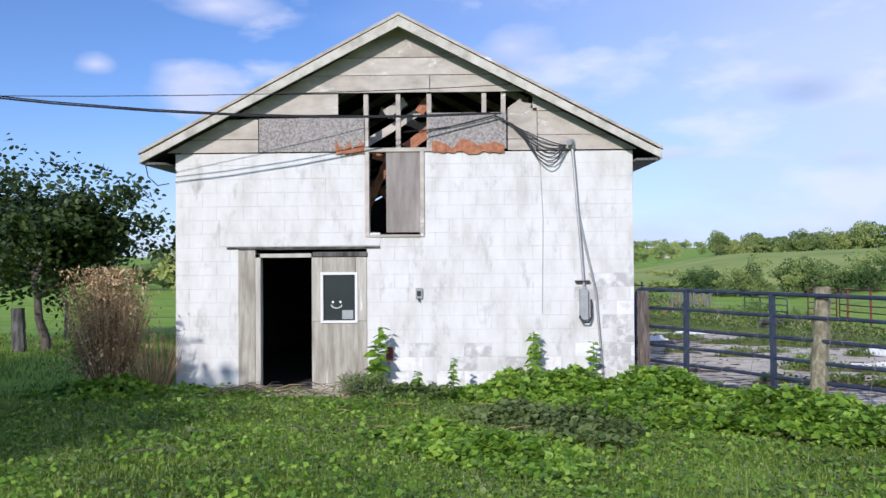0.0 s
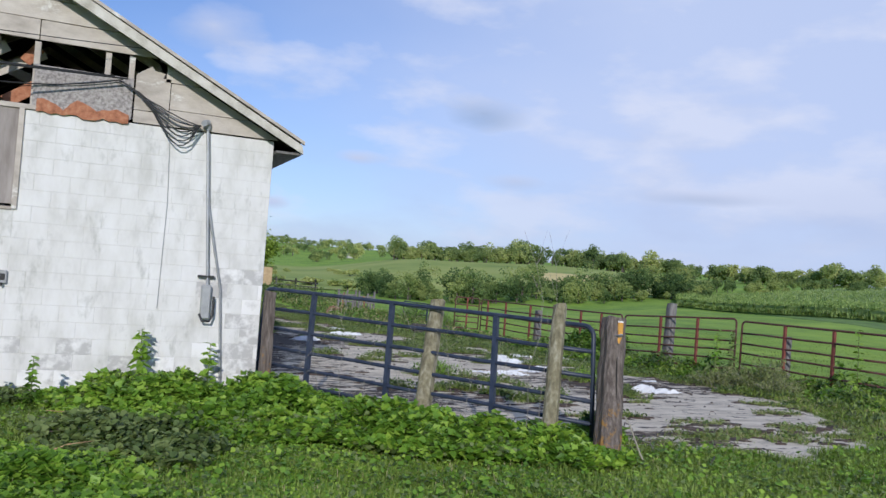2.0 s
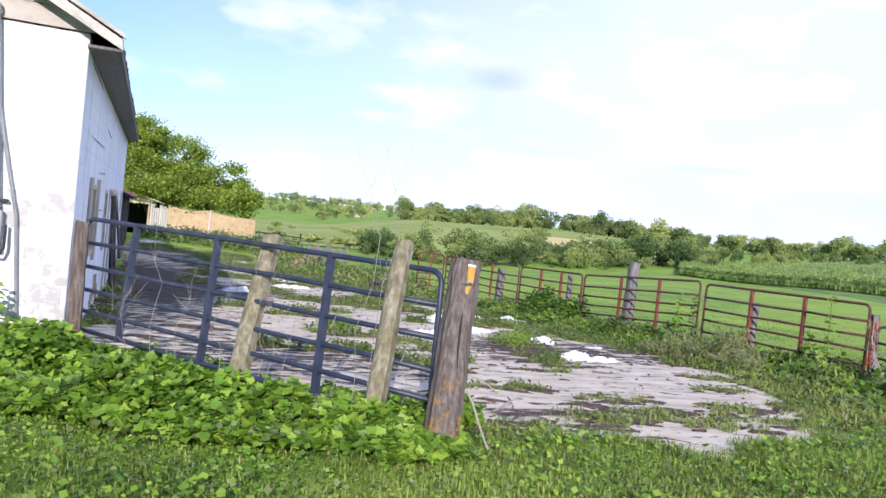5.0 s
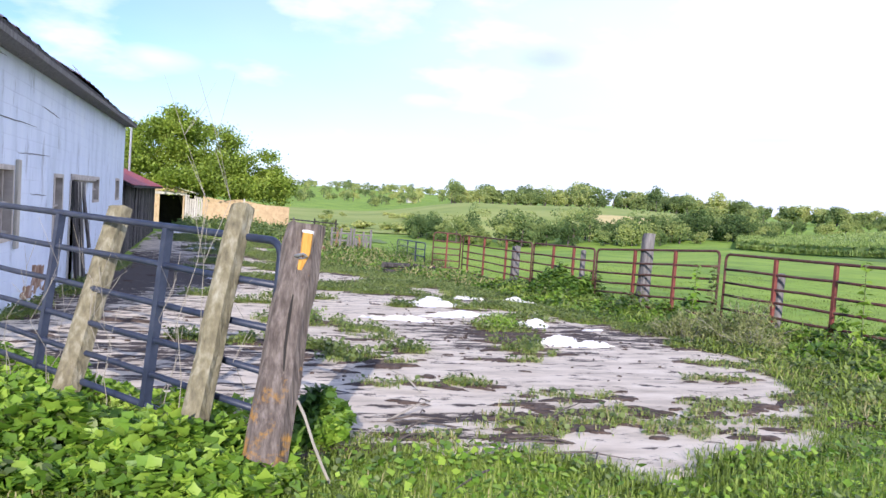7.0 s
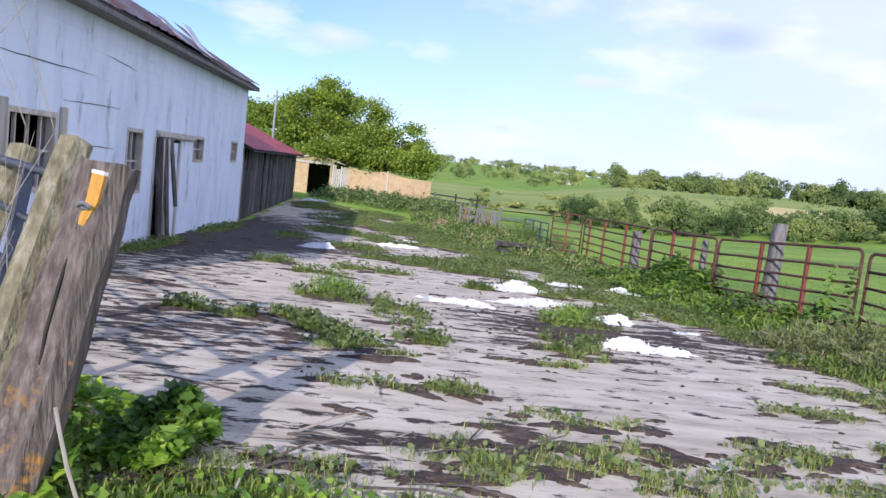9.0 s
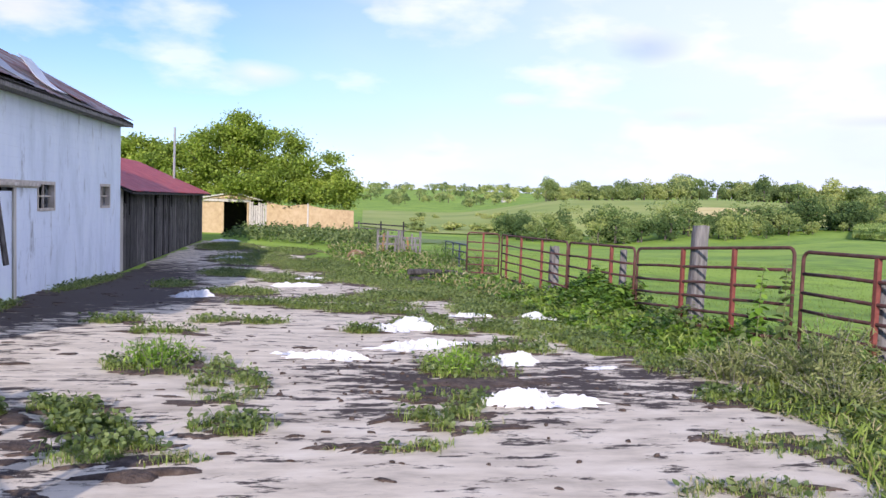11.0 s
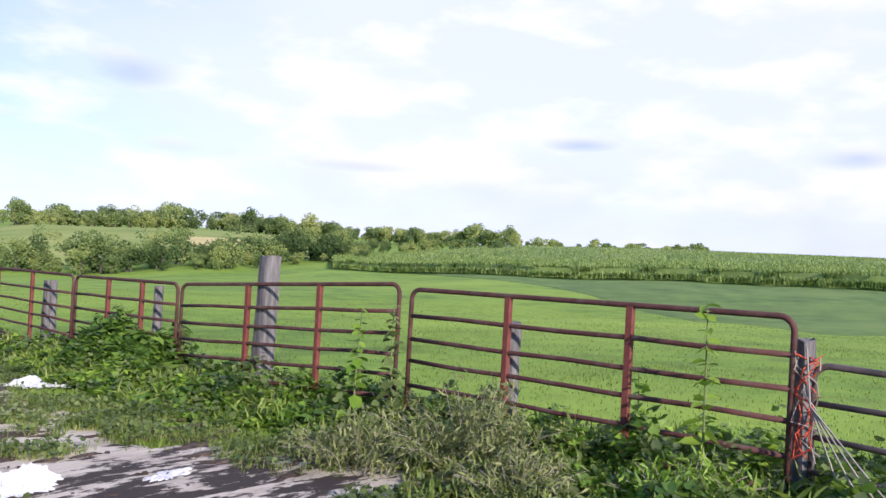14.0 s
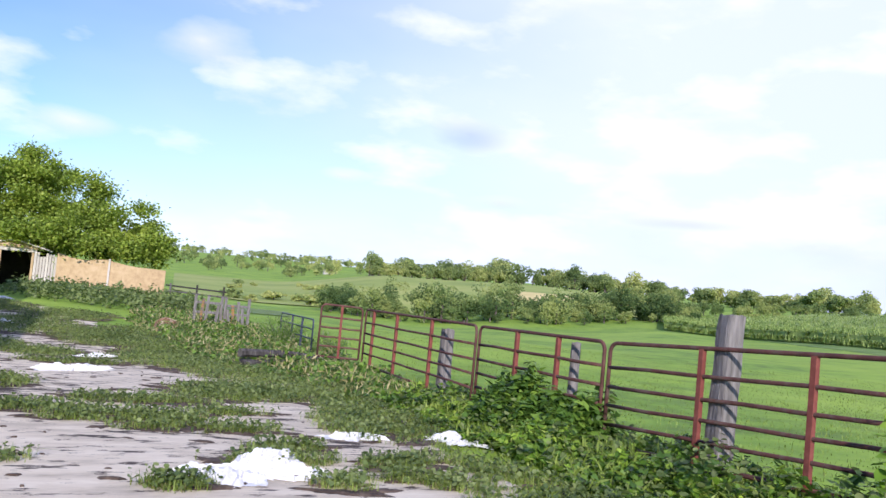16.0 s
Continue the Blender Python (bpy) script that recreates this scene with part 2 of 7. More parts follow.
lichened(M_POST, -0.45, 0.6)
M_POSTGREEN = material("lichened_post_wood", [(0.12, 0.105, 0.065), (0.24, 0.215, 0.13), (0.4, 0.38, 0.28)], 10, rough=0.92, bump=0.9, bump_scale=20, stretch=(1.6, 1.6, 0.8), bump_dist=0.02,
                       stain=(0.16, 0.13, 0.1), stain_scale=4, stain_at=(0.6, 0.72))
M_POSTGREY = material("grey_post_wood", [(0.09, 0.084, 0.078), (0.18, 0.17, 0.16), (0.28, 0.265, 0.25)], 7, rough=0.92, bump=0.8, bump_scale=22, stretch=(3, 3, 0.3), bump_dist=0.02)
M_YELLOWWOOD = material("bare_yellow_wood", [(0.55, 0.26, 0.04), (0.72, 0.38, 0.08)], 9, rough=0.8, stretch=(2, 2, 0.5))
M_PAINTWHITE = material("white_paint_dab", [(0.75, 0.74, 0.72), (0.85, 0.84, 0.82)], 9, rough=0.7)
M_NAVY = material("navy_gate_paint", [(0.018, 0.024, 0.042), (0.03, 0.042, 0.072), (0.055, 0.068, 0.1)], 6, rough=0.45, bump=0.1, stain=(0.12, 0.1, 0.09), stain_scale=4, stain_at=(0.64, 0.74))
M_RED = material("rusty_red_gate_paint", [(0.065, 0.028, 0.022), (0.11, 0.04, 0.032), (0.16, 0.068, 0.054)], 7, rough=0.8, bump=0.2, stain=(0.13, 0.085, 0.065), stain_scale=5, stain_at=(0.5, 0.64))
M_REDBAR = material("red_gate_upright_paint", [(0.13, 0.036, 0.026), (0.2, 0.052, 0.038), (0.26, 0.085, 0.06)], 7, rough=0.85, bump=0.2, stain=(0.2, 0.1, 0.07), stain_scale=5, stain_at=(0.58, 0.7))
M_BROWNPIPE = material("brown_gate_pipe", [(0.05, 0.04, 0.04), (0.1, 0.075, 0.07), (0.15, 0.11, 0.1)], 7, rough=0.6, bump=0.2)
M_ROOFMETAL = material("rusting_tin_roof", [(0.16, 0.15, 0.145), (0.3, 0.29, 0.285), (0.4, 0.39, 0.38)], 3, rough=0.55, metal=0.5, bump=0.2, stain=(0.2, 0.08, 0.05), stain_scale=1.5, stain_at=(0.44, 0.55))
M_REDROOF = material("red_tin_roof", [(0.28, 0.03, 0.02), (0.4, 0.05, 0.034), (0.48, 0.1, 0.07)], 2, rough=0.5, bump=0.1)
M_TAN = material("tan_plywood", [(0.4, 0.28, 0.15), (0.5, 0.365, 0.205), (0.57, 0.43, 0.26)], 3, rough=0.85, bump=0.1, obj=0.15)
M_PALE = material("pale_weathered_board", [(0.42, 0.39, 0.34), (0.6, 0.57, 0.5)], 4, rough=0.9, stretch=(2, 2, 0.3), obj=0.2)
M_CONCRETE = material("old_yard_concrete", [(0.42, 0.36, 0.27), (0.66, 0.575, 0.44), (0.78, 0.7, 0.555)], 2.6, detail=12, rough=0.92, bump=0.4, bump_scale=30, coord="World",
                      stain=(0.05, 0.035, 0.027), stain_scale=3.6, stain_at=(0.562, 0.606), stretch=(0.62, 1.6, 1))


def washed_soil(m):
    """Lets the soil on the slab thicken in drifts: round the plastic, and along the barn."""
    nt = m.node_tree
    n, l = nt.nodes, nt.links
    rs = [q for q in n if q.type == "VALTORGB"][1]
    src = rs.inputs[0].links[0].from_socket
    geo = [q for q in n if q.type == "NEW_GEOMETRY"][0]
    total = src
    for cx, cy, rx, ry, amount in ((10.2, 12.9, 3.0, 2.6, 0.16), (3.6, 24.0, 3.4, 15.0, 0.3), (12.6, 13.4, 1.6, 2.6, 0.1), (6.4, 22.0, 3.4, 3.4, 0.15), (8.0, 31.0, 5.0, 9.0, 0.06), (7.2, 7.6, 1.8, 0.9, 0.09), (5.4, 10.6, 2.8, 2.8, 0.12), (10.5, 18.6, 3.2, 2.6, 0.04)):
        sub = n.new("ShaderNodeVectorMath")
        sub.operation = "SUBTRACT"
        l.new(geo.outputs["Position"], sub.inputs[0])
        sub.inputs[1].default_value = (cx, cy, 0)
        sc = n.new("ShaderNodeVectorMath")
        sc.operation = "MULTIPLY"
        l.new(sub.outputs[0], sc.inputs[0])
        sc.inputs[1].default_value = (1 / rx, 1 / ry, 0)
        ln = n.new("ShaderNodeVectorMath")
        ln.operation = "LENGTH"
        l.new(sc.outputs[0], ln.inputs[0])
        mr = n.new("ShaderNodeMapRange")
        mr.interpolation_type = "SMOOTHSTEP"
        mr.inputs[1].default_value, mr.inputs[2].default_value, mr.inputs[3].default_value, mr.inputs[4].default_value = 0.0, 1.0, amount, 0.0
        l.new(ln.outputs["Value"], mr.inputs[0])
        ad = n.new("ShaderNodeMath")
        l.new(total, ad.inputs[0])
        l.new(mr.outputs[0], ad.inputs[1])
        total = ad.outputs[0]
    l.new(total, rs.inputs[0])


washed_soil(M_CONCRETE)
M_SOIL = material("dark_damp_soil", [(0.035, 0.024, 0.018), (0.08, 0.056, 0.042), (0.15, 0.112, 0.085)], 9, rough=0.97, bump=0.9, bump_scale=28, coord="World", bump_dist=0.03)
M_GROUND = material("lawn_soil_and_turf", [(0.085, 0.16, 0.013), (0.155, 0.295, 0.018), (0.245, 0.4, 0.032)], 0.7, detail=12, rough=0.95, bump=0.5, bump_scale=9, coord="World", bump_dist=0.04,
                     stain=(0.31, 0.46, 0.04), stain_scale=0.06, stain_at=(0.4, 0.66))
M_STUBBLE = material("straw_stubble_field", [(0.6, 0.48, 0.17), (0.74, 0.62, 0.27)], 0.1, rough=0.95, bump=0, coord="World")
M_MEADOW = material("rough_hill_meadow", [(0.2, 0.28, 0.05), (0.3, 0.37, 0.075), (0.42, 0.43, 0.12)], 0.03, detail=10, rough=0.95, bump=0, coord="World")
M_SHEET = material("white_plastic_sheet", [(0.76, 0.77, 0.78), (0.86, 0.87, 0.88)], 6, rough=0.4, bump=0.3, bump_scale=18, through_light=0.15, stain=(0.4, 0.37, 0.33), stain_scale=5, stain_at=(0.66, 0.75))
M_GRASS = material("grass_blade", [(0.118, 0.18, 0.024), (0.206, 0.3, 0.044), (0.319, 0.42, 0.088)], 0.6, rough=0.6, bump=0, island=0.45, coord="World", through_light=0.3)
M_DRYGRASS = material("dry_grass_blade", [(0.26, 0.24, 0.09), (0.38, 0.35, 0.15), (0.5, 0.45, 0.24)], 0.8, rough=0.7, bump=0, island=0.4, coord="World", through_light=0.2)
M_WEED = material("broad_weed_leaf", [(0.094, 0.202, 0.017), (0.197, 0.37, 0.037), (0.367, 0.538, 0.068)], 1.2, rough=0.5, bump=0, island=0.45, coord="World", through_light=0.35)
M_NETTLE = material("nettle_leaf", [(0.05, 0.12, 0.016), (0.11, 0.225, 0.03), (0.21, 0.35, 0.05)], 1.2, rough=0.55, bump=0, island=0.45, coord="World", through_light=0.3)
M_DARKWEED = material("dull_weed_leaf", [(0.067, 0.115, 0.031), (0.139, 0.2, 0.053), (0.235, 0.3, 0.099)], 1.2, rough=0.6, bump=0, island=0.45, coord="World", through_light=0.3)
M_LEAF = material("tree_leaf", [(0.14, 0.22, 0.03), (0.28, 0.39, 0.052), (0.46, 0.56, 0.09)], 0.5, rough=0.55, bump=0, island=0.24, coord="World", through_light=0.4)
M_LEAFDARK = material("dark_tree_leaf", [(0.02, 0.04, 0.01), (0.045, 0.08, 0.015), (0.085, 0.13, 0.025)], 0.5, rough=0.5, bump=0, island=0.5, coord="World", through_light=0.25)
M_FARLEAF = material("far_wood_foliage", [(0.15, 0.225, 0.08), (0.29, 0.375, 0.125), (0.5, 0.54, 0.19)], 0.06, detail=1, spread=(0.36, 0.64), rough=1.0, bump=0, island=0.16, coord="World", through_light=0.4)
M_THICKET = material("valley_thicket_foliage", [(0.085, 0.15, 0.045), (0.18, 0.265, 0.08), (0.36, 0.42, 0.13)], 0.1, detail=1, rough=1.0, bump=0, island=0.12, coord="World", through_light=0.35, spread=(0.38, 0.62))
M_FEATHER = material("feathery_weed_leaf", [(0.11, 0.15, 0.045), (0.22, 0.265, 0.08), (0.38, 0.4, 0.15)], 1.2, rough=0.7, bump=0, island=0.45, coord="World", through_light=0.3)
M_DARKPASTURE = material("dark_pasture_turf", [(0.06, 0.13, 0.018), (0.11, 0.21, 0.03), (0.19, 0.31, 0.05)], 0.5, detail=12, rough=0.95, bump=0.5, bump_scale=5, coord="World", bump_dist=0.05, stain=(0.17, 0.27, 0.045), stain_scale=0.12, stain_at=(0.45, 0.65))
M_CORN = material("standing_corn", [(0.15, 0.25, 0.06), (0.25, 0.36, 0.085), (0.4, 0.5, 0.15)], 0.2, rough=0.7, bump=0, island=0.5, coord="World", through_light=0.3)
M_BARK = material("bark", [(0.05, 0.042, 0.035), (0.12, 0.1, 0.085), (0.19, 0.165, 0.14)], 8, rough=0.95, bump=0.8, stretch=(2, 2, 0.5))
M_DRYSTEM = material("dry_brown_stem", [(0.22, 0.135, 0.065), (0.42, 0.275, 0.14), (0.62, 0.45, 0.26)], 2, rough=0.9, bump=0, island=0.6)
M_PALESTEM = material("pale_dead_stem", [(0.26, 0.235, 0.19), (0.42, 0.385, 0.31)], 3, rough=0.9, bump=0, island=0.4)
M_WEEDSTEM = material("green_weed_stem", [(0.12, 0.17, 0.05), (0.24, 0.28, 0.1)], 6, rough=0.7, bump=0)
M_CABLE = material("black_cable", [(0.015, 0.015, 0.016), (0.035, 0.035, 0.037)], 8, rough=0.6, bump=0)
M_GREYMETAL = material("dull_galvanized_metal", [(0.34, 0.35, 0.36), (0.48, 0.49, 0.5)], 9, rough=0.5, metal=0.7, bump=0.05)
M_GREYBOX = material("grey_painted_box", [(0.3, 0.31, 0.31), (0.42, 0.43, 0.43)], 9, rough=0.6)
M_TWINE = material("orange_baling_twine", [(0.6, 0.07, 0.03), (0.75, 0.12, 0.05)], 9, rough=0.7, bump=0)
M_GLASS = bpy.data.materials.new("dusty_window_glass")
M_GLASS.use_nodes = True
gb_ = M_GLASS.node_tree.nodes["Principled BSDF"]
gb_.inputs["Base Color"].default_value, gb_.inputs["Roughness"].default_value, gb_.inputs["Transmission Weight"].default_value = (0.06, 0.07, 0.08, 1), 0.05, 0.35


# ---------- mesh helpers ----------
ORIGIN = {}


class Acc:
    """Collects vertices and faces of one part, in world metres."""

    def __init__(self):
        self.v, self.f, self.n = [], [], 0

    def add(self, verts, faces):
        self.f += [tuple(i + self.n for i in f) for f in faces]
        self.v += [tuple(p) for p in verts]
        self.n += len(verts)
        return self

    def box(self, x0, x1, y0, y1, z0, z1, m=None, c=0.0):
        """A box with its long edges taken off by c."""
        if c <= 0:
            vs = [(x, y, z) for z in (z0, z1) for y in (y0, y1) for x in (x0, x1)]
            fs = [(0, 2, 3, 1), (4, 5, 7, 6), (0, 1, 5, 4), (2, 6, 7, 3), (0, 4, 6, 2), (1, 3, 7, 5)]
        else:
            b = bmesh.new()
            bmesh.ops.create_cube(b, size=1)
            for q in b.verts:
                q.co = Vector(((x0 + x1) / 2 + q.co.x * (x1 - x0), (y0 + y1) / 2 + q.co.y * (y1 - y0), (z0 + z1) / 2 + q.co.z * (z1 - z0)))
            bmesh.ops.bevel(b, geom=b.edges[:], offset=c, segments=1, affect="EDGES")
            b.verts.index_update()
            vs, fs = [tuple(q.co) for q in b.verts], [tuple(q.index for q in f.verts) for f in b.faces]
            b.free()
        if m is not None:
            vs = [tuple(m @ Vector(p)) for p in vs]
        return self.add(vs, fs)

    def prism(self, poly, axis, a, b):
        """A flat outline pushed from a to b along axis ('x', 'y' or 'z')."""
        def at(p, d):
            return {"x": (d, p[0], p[1]), "y": (p[0], d, p[1]), "z": (p[0], p[1], d)}[axis]
        k = len(poly)
        vs = [at(p, a) for p in poly] + [at(p, b) for p in poly]
        fs = [tuple(range(k)), tuple(range(2 * k - 1, k - 1, -1))] + [(i, i + k, (i + 1) % k + k, (i + 1) % k) for i in range(k)]
        return self.add(vs, fs)

    def tube(self, pts, r, sides=8, cap=True):
        """A round bar along pts; r is one radius or one for each point."""
        pts = [Vector(p) for p in pts]
        rs = r if isinstance(r, (list, tuple)) else [r] * len(pts)
        up = Vector((0, 0, 1))
        rings, prev = [], None
        for i, p in enumerate(pts):
            d = (pts[min(i + 1, len(pts) - 1)] - pts[max(i - 1, 0)]).normalized()
            a = prev - d * prev.dot(d) if prev else (up if abs(d.z) < 0.9 else Vector((1, 0, 0))).cross(d)
            a.normalize()
            prev = a
            b = d.cross(a)
            rings.append([tuple(p + (a * math.cos(t) + b * math.sin(t)) * rs[i]) for t in (2 * math.pi * k / sides for k in range(sides))])
        vs = [q for ring in rings for q in ring]
        fs = [(i * sides + k, i * sides + (k + 1) % sides, (i + 1) * sides + (k + 1) % sides, (i + 1) * sides + k) for i in range(len(pts) - 1) for k in range(sides)]
        if cap:
            fs += [tuple(range(sides - 1, -1, -1)), tuple(range((len(pts) - 1) * sides, len(pts) * sides))]
        return self.add(vs, fs)


def make(name, verts, faces, mat, parent=None, label="", smooth=False, origin=None):
    """One mesh object from world-metre vertices, its origin at the middle of its base, under parent if given."""
    v = np.asarray(verts, dtype=np.float64)
    o = np.array(origin) if origin is not None else np.array([(v[:, 0].min() + v[:, 0].max()) / 2, (v[:, 1].min() + v[:, 1].max()) / 2, v[:, 2].min()])
    me = bpy.data.meshes.new(name)
    f = np.asarray(faces) if not isinstance(faces, list) else None
    if f is not None:
        k = f.shape[1]
        me.vertices.add(len(v))
        me.vertices.foreach_set("co", (v - o).astype(np.float32).ravel())
        me.loops.add(f.size)
        me.loops.foreach_set("vertex_index", f.astype(np.int32).ravel())
        me.polygons.add(len(f))
        me.polygons.foreach_set("loop_start", np.arange(0, f.size, k, dtype=np.int32))
        me.update(calc_edges=True)
    else:
        me.from_pydata((v - o).tolist(), [], faces)
    me.materials.append(mat)
    if smooth:
        me.polygons.foreach_set("use_smooth", [True] * len(me.polygons))
    ob = new(name, me)
    base = ORIGIN[parent.name] if parent else np.zeros(3)
    ob.location = (o - base).tolist()
    ob.parent = parent
    ORIGIN[ob.name] = o
    if label:
        tagged(ob, label)
    return ob


def part(name, acc, mat, parent=None, label="", smooth=False):
    return make(name, acc.v, acc.f, mat, parent, label, smooth)


def thing(name, at, label, category, group="", kind=""):
    """An empty at the base of a thing, to which its parts belong."""
    ob = new(name)
    ob.empty_display_size = 0.2
    ob.location = at
    ORIGIN[ob.name] = np.array(at, dtype=float)
    return tagged(ob, label, category, group, kind)


# ---------- the lie of the land ----------
AZ = [-180, -60, -25, 0, 10, 20, 30, 40, 53, 65, 75, 110, 180]
FAR_D = [45, 90, 130, 200, 330, 600, 2800]
FAR_Z = np.array([
    [0.5, 1.5, 2.0, 3.0, 4.0, 6.0, 20], [0.3, 0.8, 1.0, 2.0, 4.0, 6.0, 20], [-1.2, -1.5, -1.8, -2.0, -1.0, 3.0, 18],
    [-1.35, -2.5, -3.8, -4.6, -4.4, -1.0, 38], [-1.6, -3.6, -5.5, -6.5, -4.5, 1.0, 40], [-1.9, -4.2, -5.8, -5.6, 3.5, 7.0, 34],
    [-1.8, -3.5, -4.2, -2.2, 5.2, 9.0, 34], [-1.6, -2.2, -2.2, -0.8, 3.6, 8.0, 34], [-1.5, -1.0, -0.3, 2.2, 6.2, 7.0, 30],
    [-1.2, -0.2, 0.9, 3.4, 7.0, 6.0, 20], [-1.0, 0.3, 1.5, 4.0, 7.0, 6.0, 20], [-0.8, 0.3, 1.2, 3.4, 6.0, 6.0, 20], [0.5, 1.5, 2.0, 3.0, 4.0, 6.0, 20]])


def land(x, y):
    """Height of the ground at x, y (numbers or arrays)."""
    x, y = np.asarray(x, float), np.asarray(y, float)
    near = -0.166 - 0.0078 * np.clip(x, -30, 40) - 0.0378 * np.clip(y, -30, 30)
    near = near + 0.025 * np.sin(x * 1.1 + 0.4) * np.sin(y * 0.9) * np.clip((8 - y) / 6, 0, 1)
    dx, dy = x - 8.5, y - 7.0
    d = np.hypot(dx, dy)
    az = np.degrees(np.arctan2(dx, dy))
    ia = np.clip(np.searchsorted(AZ, az, side="right") - 1, 0, len(AZ) - 2)
    a0, a1 = np.asarray(AZ, float)[ia], np.asarray(AZ, float)[ia + 1]
    fa = np.clip((az - a0) / (a1 - a0), 0, 1)
    fa = fa * fa * (3 - 2 * fa)
    ld = np.log(np.clip(d, 45, 2799))
    lds = np.log(np.asarray(FAR_D, float))
    idx = np.clip(np.searchsorted(lds, ld, side="right") - 1, 0, len(FAR_D) - 2)
    fd = (ld - lds[idx]) / (lds[idx + 1] - lds[idx])
    z = (FAR_Z[ia, idx] * (1 - fa) + FAR_Z[ia + 1, idx] * fa) * (1 - fd) + (FAR_Z[ia, idx + 1] * (1 - fa) + FAR_Z[ia + 1, idx + 1] * fa) * fd
    w = np.clip((d - 30) / 30, 0, 1)
    w = w * w * (3 - 2 * w)
    return near * (1 - w) + z * w


def gz(x, y):
    return float(land(x, y))


def polar(az, d):
    return 8.5 + d * math.sin(radians(az)), 7.0 + d * math.cos(radians(az))


def drape(name, az0, az1, r_of, mat, lift, label, steps=60, rings=40, crowd=1.0, skirt=False):
    """A field laid over the land between two bearings and two distances."""
    vs, fs = [], []
    for i in range(steps + 1):
        az = az0 + (az1 - az0) * i / steps
        r0, r1 = r_of(az)
        for j in range(rings + 1):
            x, y = polar(az, r0 + (r1 - r0) * (j / rings) ** crowd)
            vs.append((x, y, gz(x, y) + (0.0 if skirt and j == 0 else lift)))
    for i in range(steps):
        for j in range(rings):
            a = i * (rings + 1) + j
            fs.append((a, a + 1, a + rings + 2, a + rings + 1))
    return tagged(make(name, vs, fs, mat), label, "field", kind="structure")


n_az, radii = 360, np.concatenate([np.linspace(0, 30, 61)[1:], np.geomspace(31, 3200, 150)])
ga_ = np.linspace(0, 2 * math.pi, n_az, endpoint=False)
gx = np.concatenate([[8.5], (8.5 + radii[:, None] * np.sin(ga_)).ravel()])
gy = np.concatenate([[7.0], (7.0 + radii[:, None] * np.cos(ga_)).ravel()])
g_faces = [(0, 1 + (k + 1) % n_az, 1 + k) for k in range(n_az)]
for i in range(len(radii) - 1):
    g_faces += [(1 + i * n_az + k, 1 + i * n_az + (k + 1) % n_az, 1 + (i + 1) * n_az + (k + 1) % n_az, 1 + (i + 1) * n_az + k) for k in range(n_az)]
ground = make("ground", np.stack([gx, gy, land(gx, gy)], 1), g_faces, M_GROUND, smooth=True, origin=(8.5, 7.0, 0))
tagged(ground, "green pasture and mown lawn rolling to far hills", "ground", kind="structure")

# ---------- yard ----------
YARD = [(6.25, 6.75), (7.6, 6.8), (8.0, 6.45), (8.9, 6.1), (10.2, 6.7), (11.5, 7.6), (12.2, 9.0), (12.7, 10.5), (13.3, 11.0), (13.8, 12.2), (13.4, 13.5), (12.6, 14.8), (12.5, 17), (12.6, 21),
        (11.8, 25.4), (10.0, 28.6), (9.4, 33), (8.6, 38), (7.0, 43), (4.7, 47), (3.05, 48), (3.05, 10.6), (3.3, 10.1)]


def inside(poly, x, y):
    c = False
    for (x0, y0), (x1, y1) in zip(poly, poly[1:] + poly[:1]):
        if (y0 > y) != (y1 > y) and x < (x1 - x0) * (y - y0) / (y1 - y0) + x0:
            c = not c
    return c


def edge_wobble(x, y):
    v = noise.noise_vector((x * 0.9, y * 0.9, 0.3)) * 0.45 + noise.noise_vector((x * 3, y * 3, 5.1)) * 0.12
    return x + v.x, y + v.y


acc = Acc()
index, step = {}, 0.125
for i in range(0, 90):
    for j in range(0, 345):
        x, y = 2.9 + i * step, 6.0 + j * step
        if inside(YARD, *edge_wobble(x + step / 2, y + step / 2)):
            ids = []
            for a, b in ((i, j), (i + 1, j), (i + 1, j + 1), (i, j + 1)):
                if (a, b) not in index:
                    px, py = 2.9 + a * step, 6.0 + b * step
                    w = noise.noise_vector((px * 2, py * 2, 9)) * 0.05
                    index[a, b] = len(acc.v)
                    acc.v.append((px + w.x, py + w.y, gz(px, py) + 0.03 + 0.012 * noise.noise((px * 0.7, py * 0.7, 2))))
                ids.append(index[a, b])
            acc.f.append(tuple(ids))
# the slab's rim dips under the turf
use = {}
for face in acc.f:
    for q in face:
        use[q] = use.get(q, 0) + 1
RIM = [(x, y) for i, (x, y, z) in enumerate(acc.v) if use.get(i, 0) < 4]
acc.v = [(x, y, z - 0.035) if use.get(i, 0) < 4 else (x, y, z) for i, (x, y, z) in enumerate(acc.v)]
yard = part("concrete_yard", acc, M_CONCRETE)
tagged(yard, "broken old concrete farmyard slab with streaks of dark soil", "pavement", kind="structure")


